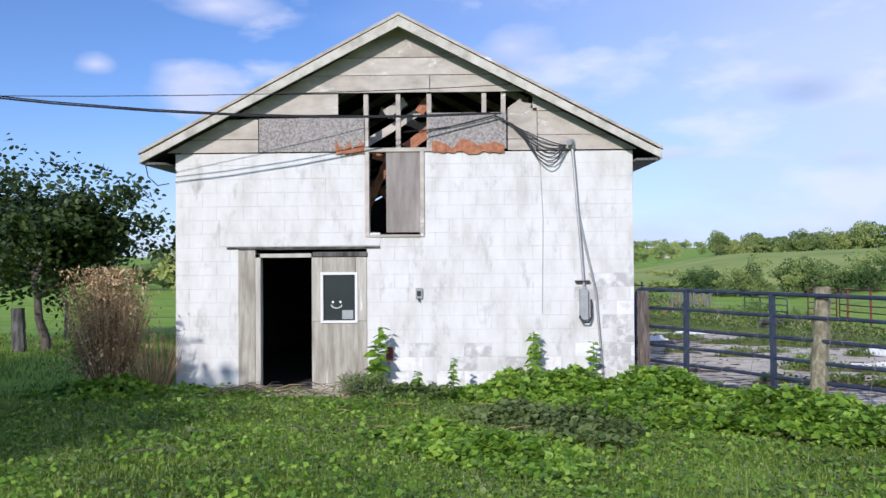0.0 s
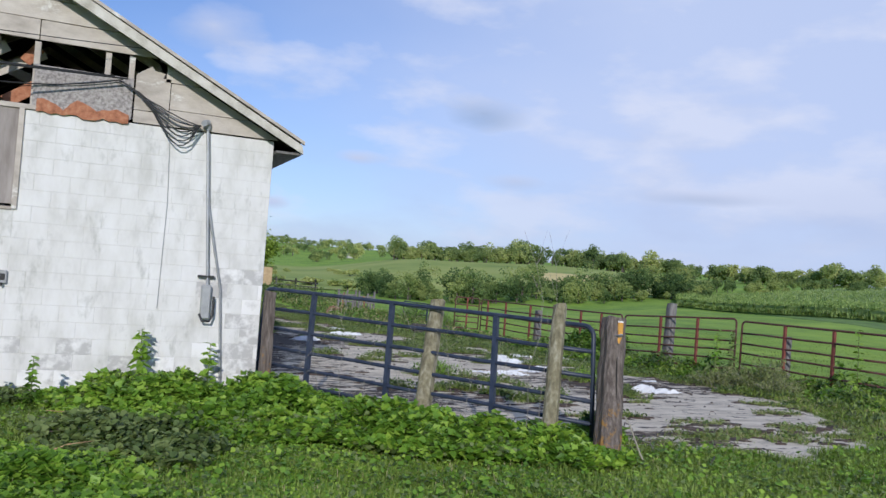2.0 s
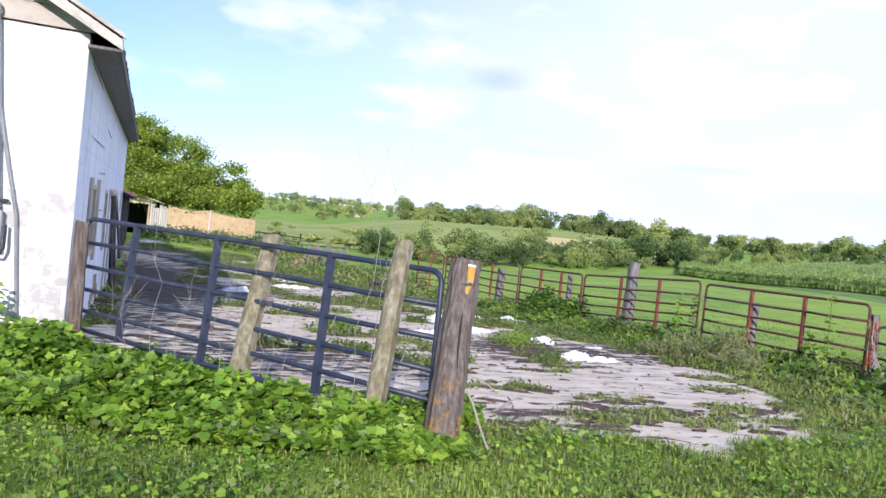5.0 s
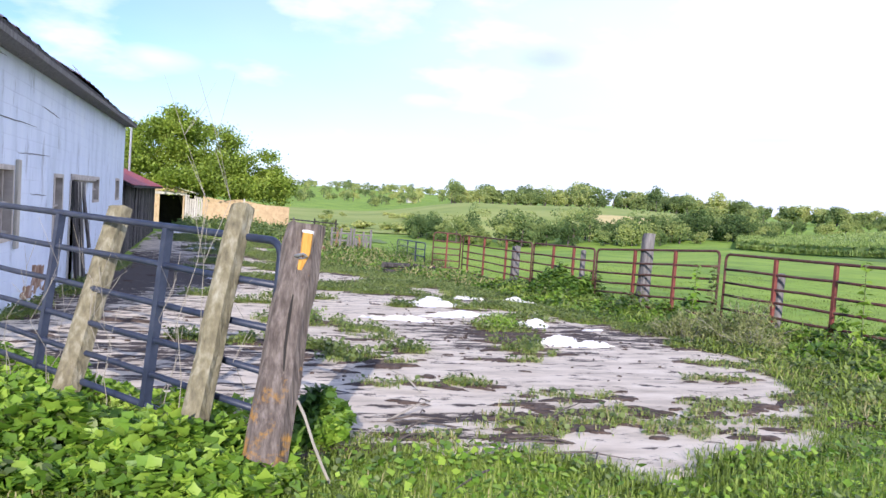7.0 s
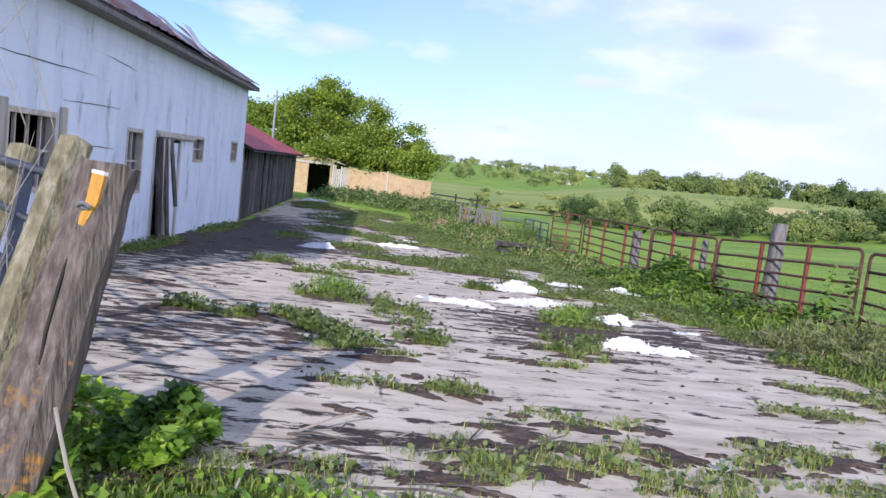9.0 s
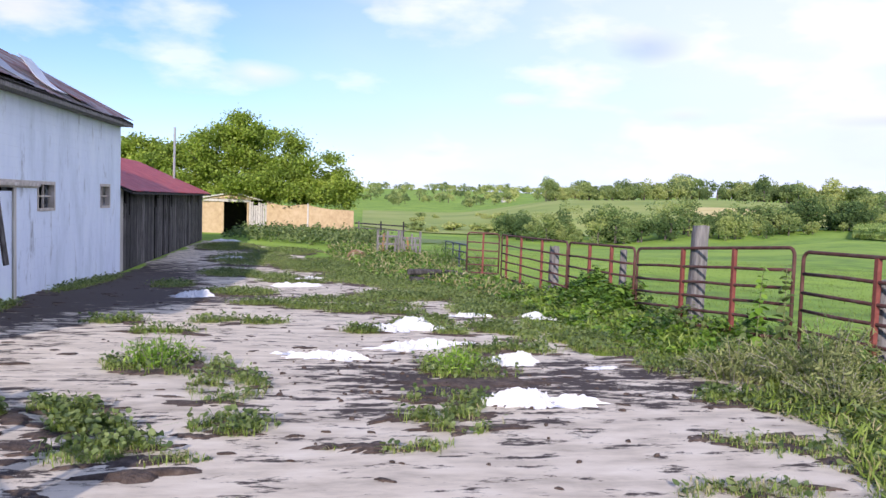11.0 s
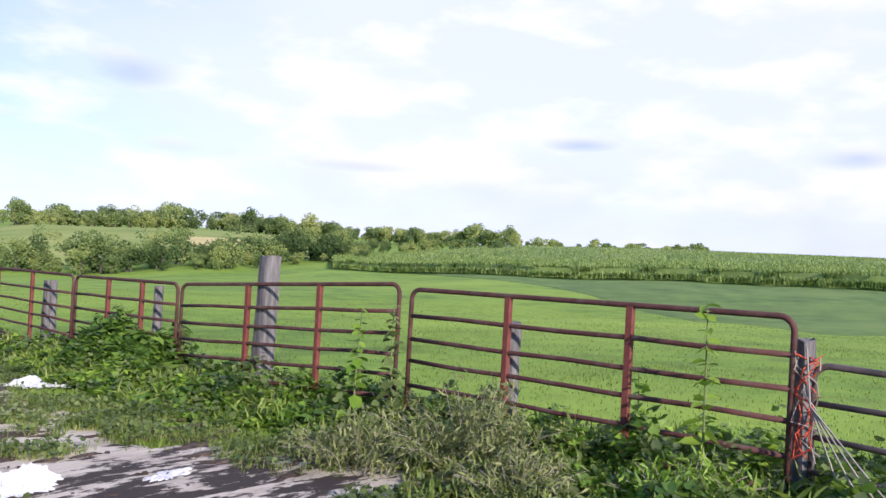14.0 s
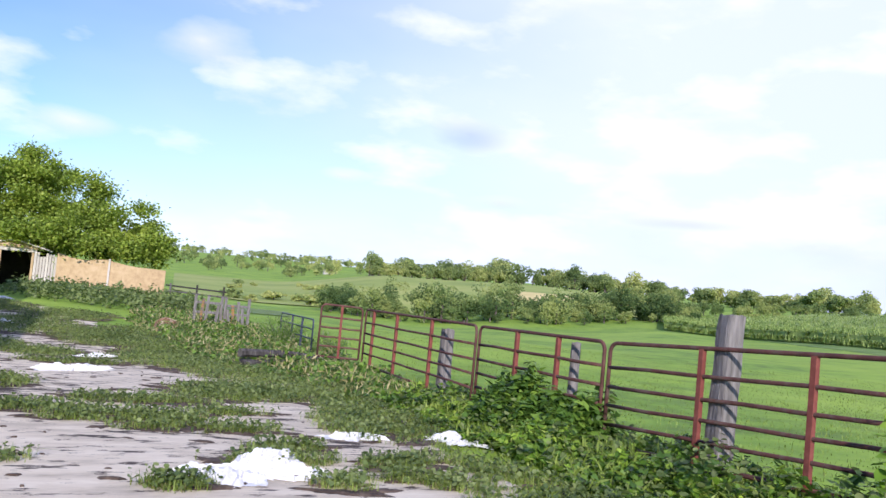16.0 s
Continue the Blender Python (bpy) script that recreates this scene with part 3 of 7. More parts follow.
def blob(acc, x, y, rx, ry, turn, h, seed, seg=22):
    """A low uneven heap lying on the yard."""
    rnd = random.Random(seed)
    ca, sa = math.cos(turn), math.sin(turn)
    vs, fs = [(x, y, gz(x, y) + 0.034 + h)], []
    for r in (0.45, 0.8, 1.0):
        for k in range(seg):
            t = 2 * math.pi * k / seg
            q = r * max(0.2, 1 + 0.75 * noise.noise((math.cos(t) * 1.6 + seed, math.sin(t) * 1.6, r * 0.4)) + 0.7 * noise.noise((math.cos(t) * 5 + seed, math.sin(t) * 5, 3)) + rnd.uniform(-0.12, 0.12))
            u, w = q * rx * math.cos(t), q * ry * math.sin(t)
            px, py = x + u * ca - w * sa, y + u * sa + w * ca
            vs.append((px, py, gz(px, py) + 0.026 + (h * (1 - r * r) + 0.012 if r < 1 else 0)))
    fs += [(0, 1 + k, 1 + (k + 1) % seg) for k in range(seg)]
    for i in range(2):
        fs += [(1 + i * seg + k, 1 + (i + 1) * seg + k, 1 + (i + 1) * seg + (k + 1) % seg, 1 + i * seg + (k + 1) % seg) for k in range(seg)]
    acc.add(vs, fs)


# grass tufts in the cracks of the yard: middle and half breadths
TUFTS = [(5.46, 11.6, 0.35, 0.2), (6.58, 11.5, 0.4, 0.2), (6.92, 13.7, 0.55, 0.4), (7.3, 13.6, 0.5, 0.5), (7.86, 12.5, 0.35, 0.7), (8, 11, 0.3, 0.35), (7.5, 8.95, 0.5, 0.18), (8.15, 9, 0.25, 0.25), (8.5, 7.95, 0.35, 0.3),
         (9, 8.45, 0.5, 0.2), (9.4, 7.75, 0.6, 0.25), (8.9, 7.5, 0.4, 0.3), (8.1, 7.2, 0.3, 0.3), (10.2, 8, 0.6, 0.25), (6.65, 16.3, 0.5, 0.3), (6.1, 11.4, 0.3, 0.15), (6.5, 11.5, 0.5, 0.3), (7.2, 10.5, 0.5, 0.2), (9.4, 20.1, 0.78, 0.39),
         (10.3, 13.5, 0.6, 0.7), (9.85, 11.8, 0.4, 0.3), (9.9, 10.9, 0.35, 0.15), (5.7, 17.5, 0.5, 0.3), (7.1, 23.1, 0.8, 0.8), (8.9, 19.9, 0.84, 0.28), (12.2, 16.6, 0.8, 1.4), (12.7, 15.4, 0.7, 0.9), (11.2, 14.9, 0.7, 0.4), (10.9, 16.6, 0.42, 0.28),
         (13.4, 13.6, 0.9, 0.8), (10.5, 17.5, 0.78, 0.28), (9.3, 21.6, 0.96, 0.39), (11, 23.2, 1.2, 1), (11.9, 19.8, 0.6, 1.2), (10.4, 20.6, 0.54, 0.22), (8, 20.6, 0.9, 0.4), (11.6, 16.8, 0.36, 0.44), (5.3, 25, 0.5, 1), (3.4, 18, 0.25, 2), (3.35, 25, 0.3, 3), (3.3, 14, 0.2, 1.2), (9.8, 34.5, 1.6, 3), (12.6, 22, 0.9, 3), (11.5, 27, 1.4, 3), (10.6, 31.5, 1.6, 3), (6.2, 30, 0.9, 1.6), (7.5, 29, 0.8, 1),
         (7.5, 17.6, 0.8, 0.3), (9.4, 16.6, 0.3, 0.17), (11.3, 9.3, 0.5, 0.2), (12, 10.4, 0.4, 0.25), (12.6, 11.9, 0.3, 0.3), (10.7, 7.4, 0.5, 0.25), (11.6, 8.3, 0.4, 0.25), (8.2, 26.9, 1, 0.5), (6.4, 7, 0.4, 0.25), (7.2, 7, 0.5, 0.2), (10.8, 22.4, 1, 0.7), (9.9, 19.3, 0.96, 0.28),
         (11.6, 17.4, 0.54, 0.28), (10.6, 18.2, 0.48, 0.22), (10.3, 28.5, 1.5, 2), (9.65, 11.3, 0.35, 0.15), (9.2, 10.4, 0.4, 0.12), (8.2, 7.5, 0.6, 0.3), (9.6, 7.2, 0.9, 0.3), (10.9, 7.9, 0.7, 0.3), (7, 11, 0.3, 0.12), (7.45, 10.2, 0.5, 0.1), (6.5, 36, 1.6, 3), (7.5, 41, 1.5, 2.5), (4.8, 43, 1.4, 3), (12.3, 10, 0.4, 0.5), (13.2, 11.6, 0.5, 0.5), (8.6, 33.5, 1.2, 2.5)]
acc = Acc()
rnd = random.Random(5)
for x, y, rx, ry in [(10.2, 12.75, 0.8, 0.3), (6.4, 22.6, 0.7, 0.4), (7.6, 9.9, 0.3, 0.1), (4.6, 13.2, 0.5, 0.14)]:
    blob(acc, x, y, rx, ry, rnd.uniform(-0.3, 0.3), 0.03, rnd.random() * 90, 40)
for _ in range(380):
    x, y = rnd.uniform(3.4, 13), rnd.uniform(7.4, 27)
    if inside(YARD, x, y):
        s = 0.012 + 0.1 * rnd.random() ** 3.5
        blob(acc, x, y, s * rnd.uniform(0.9, 2.0), s * rnd.uniform(0.5, 0.9), rnd.uniform(-0.8, 0.7), 0.008 + s * 0.04, rnd.random() * 90, 18)
for _ in range(200):
    x, y, s = rnd.gauss(10.3, 1.2), rnd.gauss(13.0, 1.1), 0.008 + 0.022 * rnd.random() ** 2
    if inside(YARD, x, y):
        blob(acc, x, y, s * rnd.uniform(0.9, 1.6), s, rnd.uniform(-1, 1), s * 0.7, rnd.random() * 90, 9)
for x, y, rx, ry in TUFTS:
    for _ in range(int(4 + 22 * rx * ry)):
        t, q = rnd.uniform(0, 6.28), rnd.random() ** 0.5 * 1.15
        s = rnd.uniform(0.05, 0.16) * (1 if y < 18 else 1.6)
        blob(acc, x + rx * q * math.cos(t), y + ry * q * math.sin(t), s * rnd.uniform(0.9, 2.0), s * rnd.uniform(0.4, 0.8), rnd.uniform(-0.7, 0.6), 0.012, rnd.random() * 90, 26)
soil = part("soil_patches", acc, M_SOIL, smooth=True)
tagged(soil, "dark soil and dung washed over the slab", "soil", kind="stuff")


# ---------- barn ----------
BX0, BX1, BY0, BY1, BZ = -3.76, 3.0, 10.42, 29.4, 2.97
RIDGE_X, RIDGE_Z, EAVE_Z, OVER = -0.41, 4.9, 2.92, 0.34
SLOPE = (RIDGE_Z - EAVE_Z) / (BX1 + OVER - RIDGE_X)
barn = thing("barn", (-0.36, 19.5, -0.9), "old whitewashed concrete-block barn with a rusting tin roof", "barn")


def rect_minus(r, holes):
    """Cuts rectangles (a0, a1, b0, b1) out of rectangle r."""
    out = [r]
    for h in holes:
        nxt = []
        for a0, a1, b0, b1 in out:
            if h[0] >= a1 or h[1] <= a0 or h[2] >= b1 or h[3] <= b0:
                nxt.append((a0, a1, b0, b1))
                continue
            if h[0] > a0:
                nxt.append((a0, h[0], b0, b1))
            if h[1] < a1:
                nxt.append((h[1], a1, b0, b1))
            m0, m1 = max(a0, h[0]), min(a1, h[1])
            if h[2] > b0:
                nxt.append((m0, m1, b0, h[2]))
            if h[3] < b1:
                nxt.append((m0, m1, h[3], b1))
        out = nxt
    return [q for q in out if q[1] - q[0] > 0.012 and q[3] - q[2] > 0.012]


FRONT_HOLES = [(-2.82, -0.92, -0.56, 1.545), (-0.94, -0.1, 1.745, 2.99)]
SIDE_HOLES = [(12.76, 14.24, 0.28, 1.34), (17.28, 18.25, 0.1, 1.29), (19.15, 21.0, -1.1, 1.18), (22.35, 23.5, 0.69, 1.32), (27.3, 28.35, 0.69, 1.35)]
acc = Acc()
for a0, a1, b0, b1 in rect_minus((BX0, BX1, -1.3, BZ), FRONT_HOLES):
    acc.box(a0, a1, BY0 + 0.006, BY0 + 0.2, b0, b1)
front_wall = part("front_wall", acc, M_MORTAR, barn, "whitewashed concrete-block gable wall")
acc = Acc()
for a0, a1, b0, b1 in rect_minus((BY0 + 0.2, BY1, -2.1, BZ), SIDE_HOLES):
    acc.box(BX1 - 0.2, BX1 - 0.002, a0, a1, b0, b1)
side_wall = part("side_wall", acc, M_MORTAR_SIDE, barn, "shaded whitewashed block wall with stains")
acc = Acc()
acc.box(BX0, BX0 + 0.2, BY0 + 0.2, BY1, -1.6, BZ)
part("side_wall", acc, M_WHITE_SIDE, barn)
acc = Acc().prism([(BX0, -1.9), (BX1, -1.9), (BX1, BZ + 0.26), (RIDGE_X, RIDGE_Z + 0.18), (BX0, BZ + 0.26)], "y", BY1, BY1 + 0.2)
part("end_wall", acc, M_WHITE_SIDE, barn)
# Both floors take the near-black in place of indoor shade.
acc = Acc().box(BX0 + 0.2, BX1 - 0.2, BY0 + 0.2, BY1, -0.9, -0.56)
part("barn_floor", acc, M_UNLIT, barn)
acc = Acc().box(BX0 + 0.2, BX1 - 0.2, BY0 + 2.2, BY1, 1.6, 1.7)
part("loft_floor", acc, M_UNLIT, barn)

# Near-black sheets added over the inner wall faces to keep the inside dark.
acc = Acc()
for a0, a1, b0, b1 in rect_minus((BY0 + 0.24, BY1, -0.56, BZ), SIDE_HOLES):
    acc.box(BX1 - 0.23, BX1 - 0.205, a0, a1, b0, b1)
part("inner_lining", acc, M_UNLIT, barn)
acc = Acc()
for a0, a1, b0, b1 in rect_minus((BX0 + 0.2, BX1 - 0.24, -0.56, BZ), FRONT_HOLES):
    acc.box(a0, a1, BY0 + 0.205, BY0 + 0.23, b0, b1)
part("inner_lining", acc, M_UNLIT, barn)
part("inner_lining", Acc().box(BX0 + 0.205, BX0 + 0.23, BY0 + 0.24, BY1, -0.56, BZ), M_UNLIT, barn)

# plaster gone rusty and peeled at the foot of the side wall
rnd = random.Random(44)
for y, z, ry, rz in ((16.2, -0.45, 0.55, 0.3), (15.4, -0.62, 0.5, 0.14), (17.0, -0.7, 0.4, 0.2), (12.2, -0.45, 0.6, 0.1)):
    edge = [(y + ry * math.cos(t) * q, z + rz * math.sin(t) * q) for t, q in ((2 * math.pi * k / 26, rnd.uniform(0.6, 1.15)) for k in range(26))]
    part("peeled_patch", Acc().prism(edge, "x", BX1 - 0.001, BX1 + 0.008), M_RUSTWALL, barn, "rust-brown peeled patch at the wall foot")

RISE = 0.0145
# settled joints in the long wall: start and end along it and in height
CRACKS = [(12.2, 1.96, 15.6, 1.99), (14.4, 1.53, 16.8, 1.58), (11.0, 2.77, 13.6, 2.77), (15.4, 0.93, 16.6, 0.9), (16.0, 2.36, 17.6, 2.3)]


def roof_part(name, acc, mat, parent=None, label="", smooth=False):
    """A part of the roof, which climbs a little towards the far end."""
    acc.v = [(x, y, z + RISE * max(0.0, y - BY0)) for x, y, z in acc.v]
    return part(name, acc, mat, parent, label, smooth)


part("side_wall", Acc().prism([(BY0 + 0.2, BZ), (BY1, BZ), (BY1, BZ + RISE * (BY1 - BY0) - 0.01)], "x", BX1 - 0.2, BX1 - 0.006), M_MORTAR_SIDE, barn)
rnd = random.Random(61)
for y0, z0, y1, z1 in CRACKS:
    k = max(4, int(abs(y1 - y0) / 0.2))
    line = [(BX1 + 0.004, y0 + (y1 - y0) * i / k, z0 + (z1 - z0) * i / k + rnd.uniform(-0.008, 0.008)) for i in range(k + 1)]
    # Near-black tube laid on the wall paints the shaded gap of the crack.
    part("crack", Acc().tube(line, [0.002 + 0.006 * math.sin(math.pi * (i + 0.3) / (k + 0.6)) for i in range(k + 1)], 5), M_UNLIT, barn, "dark settled crack along a block joint")
# roof: two pitches of ribbed tin on boards
for side in (1, -1):
    acc = Acc()
    half = BX1 + OVER - RIDGE_X
    n_rib = 128
    rows = []
    for k in range(n_rib + 1):
        y = BY0 - 0.3 + (BY1 + 0.3 - BY0 + 0.3) * k / n_rib
        lift = 0.022 if k % 4 == 0 else 0.0
        sag = 0.05 * math.sin((y - BY0) * 0.55) * (0.4 if y < 14 else 1)
        jag = 0.05 * noise.noise((y * 2.1, side, 0))
        for s in (0.0, 0.5, 1.0):
            rows.append((RIDGE_X + side * (half * s + (jag if s == 1 else 0)), y, RIDGE_Z + 0.03 - SLOPE * half * s + lift - (sag * s if s else 0)))
    fs = []
    for k in range(n_rib):
        for s in range(2):
            a = k * 3 + s
            fs.append((a, a + 1, a + 4, a + 3) if side < 0 else (a, a + 3, a + 4, a + 1))
    acc.add(rows, fs)
    roof = roof_part("roof_sheet", acc, M_ROOFMETAL, barn, "ribbed tin roofing, rusted and lifting")
    acc = Acc()
    acc.prism([(RIDGE_X, RIDGE_Z), (RIDGE_X + side * half, EAVE_Z), (RIDGE_X + side * half, EAVE_Z - 0.05), (RIDGE_X, RIDGE_Z - 0.06)], "y", BY0 - 0.27, BY1 + 0.27)
    roof_part("roof_deck", acc, M_DARKWOOD, barn)
    acc = Acc()
    # bargeboard with a tin edge
    acc.prism([(RIDGE_X, RIDGE_Z + 0.0), (RIDGE_X + side * half, EAVE_Z + 0.0), (RIDGE_X + side * (half + 0.02), EAVE_Z - 0.12), (RIDGE_X, RIDGE_Z - 0.15)], "y", BY0 - 0.31, BY0 - 0.275)
    roof_part("rake_board", acc, M_RAKE, barn, "bare weathered bargeboard")
    acc = Acc()
    acc.prism([(RIDGE_X, RIDGE_Z + 0.055), (RIDGE_X + side * (half + 0.03), EAVE_Z + 0.055), (RIDGE_X + side * (half + 0.03), EAVE_Z + 0.012), (RIDGE_X, RIDGE_Z + 0.01)], "y", BY0 - 0.325, BY0 - 0.25)
    roof_part("edge_flashing", acc, M_GREYWOOD, barn)
    acc = Acc()
    xe = RIDGE_X + side * half
    acc.box(min(xe, xe - side * 0.025), max(xe, xe - side * 0.025), BY0 - 0.27, BY1 + 0.27, EAVE_Z - 0.13, EAVE_Z - 0.01)
    roof_part("fascia_board", acc, M_POSTGREY, barn, "dark weathered eaves board")
    acc = Acc()
    acc.box(min(xe - side * 0.03, xe - side * OVER), max(xe - side * 0.03, xe - side * OVER), BY0 - 0.25, BY1, EAVE_Z - 0.13, EAVE_Z - 0.1)
    roof_part("soffit_board", acc, M_POSTGREY, barn)
    for k in range(12):
        y = BY0 + 0.3 + k * 1.6
        acc = Acc().prism([(RIDGE_X, RIDGE_Z - 0.07), (RIDGE_X + side * half * 0.9, RIDGE_Z - 0.07 - SLOPE * half * 0.9), (RIDGE_X + side * half * 0.9, RIDGE_Z - 0.2 - SLOPE * half * 0.9), (RIDGE_X, RIDGE_Z - 0.2)], "y", y, y + 0.045)
        roof_part("rafter", acc, M_GREYWOOD, barn)
# lifted sheets at the far end of the roof
for y, s0, ln, wd, curl, mat, lab in ((23.4, 0.72, 0.75, 0.9, 0.34, M_SHEET, "pale torn roofing sheet curled upward"), (24.9, 0.55, 1.5, 1.3, 0.2, M_ROOFMETAL, "loose rusty roofing sheet"), (21.0, 0.72, 0.9, 0.9, 0.16, M_GREYMETAL, "loose grey roofing sheet")):
    vs, fs = [], []
    for i in range(9):
        for j in range(2):
            x = RIDGE_X + 3.7 * s0 + ln * i / 8
            z = RIDGE_Z + 0.06 - SLOPE * (x - RIDGE_X) + curl * (1 - i / 8) ** 2
            vs += [(x, y + wd * j + 0.12 * math.sin(i), z), (x, y + wd * j + 0.12 * math.sin(i), z + 0.012)]
    for i in range(8):
        a = i * 4
        fs += [(a, a + 4, a + 6, a + 2), (a + 1, a + 3, a + 7, a + 5), (a, a + 1, a + 5, a + 4), (a + 2, a + 6, a + 7, a + 3)]
    roof_part("lifted_roof_sheet", Acc().add(vs, fs), mat, barn, lab)

# gable boarding
def roof_x(z, off=0.03):
    w = (RIDGE_Z - 0.07 - z) / SLOPE - off
    return RIDGE_X - w, RIDGE_X + w


def clip_board(x0, x1, z0, z1):
    """Outline of a board between heights, cut by the two roof slopes."""
    l0, r0 = roof_x(z0)
    l1, r1 = roof_x(z1)
    if r1 < l1:
        l1 = r1 = RIDGE_X
    pts = [(max(x0, l0), z0), (min(x1, r0), z0)]
    pts.append((min(x1, r1), z1) if x1 > r1 else (x1, z1))
    if x0 < l1:
        pts.append((l1, z1))
    else:
        pts.append((x0, z1))
    if x1 < r0 and x1 > r1:
        pts.insert(2, (x1, RIDGE_Z - 0.07 - SLOPE * (x1 - RIDGE_X + 0.03)))
    if x0 > l0 and x0 < l1:
        pts.append((x0, RIDGE_Z - 0.07 - SLOPE * (RIDGE_X - x0 + 0.03)))
    return pts


def set_out(x):
    """The front was set out from its right-hand corner."""
    return x - 0.016 * (3.0 - x)


def front_part(name, acc, mat, parent=None, label="", smooth=False):
    acc.v = [(set_out(x), y, z - 0.015) for x, y, z in acc.v]
    return part(name, acc, mat, parent, label, smooth)


GABLE = [(-5, -2.43, 2.985, 3.17), (-5, -2.43, 3.18, 3.47), (-5, -1.26, 3.53, 3.83), (1.2, 1.62, 2.985, 3.14), (1.2, 1.62, 3.15, 3.6), (1.63, 5, 2.985, 3.2), (1.63, 5, 3.21, 3.55), (1.56, 5, 3.56, 3.84),
         (-5, 0.07, 3.85, 4.1), (0.08, 5, 3.85, 4.1), (-5, 5, 4.11, 4.36), (-5, 5, 4.37, 4.86)]
for i, b in enumerate(GABLE):
    pts = clip_board(set_out(b[0]), set_out(b[1]), b[2], b[3])
    j = 0.006 * (i % 3)
    part("gable_board", Acc().prism(pts, "y", BY0 - 0.028 - j, BY0 - 0.002 - j), M_GREYWOOD, barn, "grey siding board with flaking white paint")
for x0, x1, z0, z1, mat in ((-2.42, -0.88, 3.0, 3.5, M_OSB), (0.05, 1.18, 3.02, 3.56, M_OSB)):
    front_part("chipboard_panel", Acc().box(x0, x1, BY0 - 0.022, BY0 + 0.0, z0, z1, c=0.004), mat, barn, "grey rotting chipboard panel")
rnd = random.Random(3)
for x0, x1 in ((-1.3, -0.88), (0.1, 1.15)):
    k = 14
    low = [(x0 + (x1 - x0) * i / k, 2.97 + rnd.uniform(-0.03, 0.02)) for i in range(k + 1)]
    high = [(x1 - (x1 - x0) * i / k, 3.07 + rnd.uniform(-0.04, 0.07) + 0.04 * math.sin(i)) for i in range(k + 1)]
    front_part("rotten_edge", Acc().prism(low + high, "y", BY0 - 0.034, BY0 - 0.024), M_RUSTBOARD, barn, "crumbling orange board edge")
for x in (-0.86, -0.39, 0.06, 0.86, 1.14):
    z1 = 3.85
    z0 = 3.0 if x < 0.1 else 3.5
    front_part("stud", Acc().box(x - 0.035, x + 0.035, BY0 + 0.005, BY0 + 0.095, z0, z1, c=0.004), M_GREYWOOD, barn)
front_part("sill_plate", Acc().box(-0.95, 0.12, BY0 - 0.03, BY0 + 0.1, 2.99, 3.05, c=0.004), M_GREYWOOD, barn)
front_part("torn_board", Acc().prism([(1.2, 3.62), (1.5, 3.56), (1.55, 3.68), (1.42, 3.7), (1.38, 3.75), (1.25, 3.66)], "y", BY0 - 0.03, BY0 - 0.01), M_GREYWOOD, barn)
# loose boards and bracing seen inside the open bay
for x0, z0, x1, z1, y, w, mat in ((-0.9, 3.2, 0.1, 3.8, 10.9, 0.12, M_GREYWOOD), (-0.75, 3.8, 0.2, 3.4, 11.4, 0.13, M_GREYWOOD), (-0.3, 3.1, 0.1, 3.4, 10.8, 0.16, M_RUSTBOARD), (-0.6, 3.6, -0.3, 3.8, 10.7, 0.14, M_PALE),
                              (-0.1, 3.62, 0.05, 3.83, 10.7, 0.14, M_RUSTBOARD), (-0.9, 2.2, -0.55, 3.0, 10.9, 0.12, M_RUSTBOARD), (-0.85, 2.6, -0.5, 2.3, 11.0, 0.12, M_RUSTBOARD), (-0.8, 2.98, -0.3, 2.85, 10.7, 0.1, M_RUSTBOARD)):
    a = math.degrees(math.atan2(z1 - z0, x1 - x0))
    ln = math.hypot(x1 - x0, z1 - z0)
    front_part("loose_board", Acc().box(-ln / 2, ln / 2, -0.015, 0.015, -w / 2, w / 2, pose((x0 + x1) / 2, y, (z0 + z1) / 2, 0, -a, 0)), mat, barn)

# loft hatch, standing a little open
hatch = front_part("loft_hatch", Acc().box(-0.57, -0.07, BY0 - 0.005, BY0 + 0.03, 1.8, 2.99, pose(0, 0, 0), c=0.005), M_HATCH, barn, "grey plank loft hatch pushed inward")
for x in (-0.845, -0.045):
    front_part("hatch_jamb", Acc().box(x - 0.03, x + 0.03, BY0 - 0.03, BY0 + 0.12, 1.74, 3.0, c=0.004), M_GREYWOOD, barn)
front_part("hatch_sill", Acc().box(-0.815, -0.075, BY0 - 0.02, BY0 + 0.15, 1.73, 1.77, c=0.004), M_GREYWOOD, barn)

# front doorway
front_part("door_lintel", Acc().box(-2.9, -0.66, BY0 - 0.012, BY0 + 0.1, 1.565, 1.6, c=0.003), M_DARKWOOD, barn)
front_part("lintel_beam", Acc().box(-3.0, -0.66, BY0 - 0.004, BY0 + 0.09, 1.61, 1.8, c=0.004), M_WHITE, barn)
front_part("door_surround_board", Acc().box(-2.73, -2.48, BY0 - 0.02, BY0 + 0.06, -0.58, 1.55, c=0.005), M_DOORWOOD, barn, "broad weathered jamb board")
front_part("door_frame", Acc().box(-2.475, -2.4, BY0 - 0.035, BY0 + 0.1, -0.58, 1.5, c=0.004).box(-2.475, -1.66, BY0 - 0.035, BY0 + 0.1, 1.44, 1.5, c=0.004), M_PALE, barn, "pale painted door frame")
front_part("head_rail", Acc().box(-1.64, -0.85, BY0 - 0.03, BY0 + 0.05, 1.45, 1.52, c=0.004), M_DARKWOOD, barn)
door = front_part("door", Acc().box(-1.66, -0.86, BY0 - 0.012, BY0 + 0.03, -0.5, 0.498, c=0.004), M_DOORWOOD, barn, "peeling plank door with a small window")
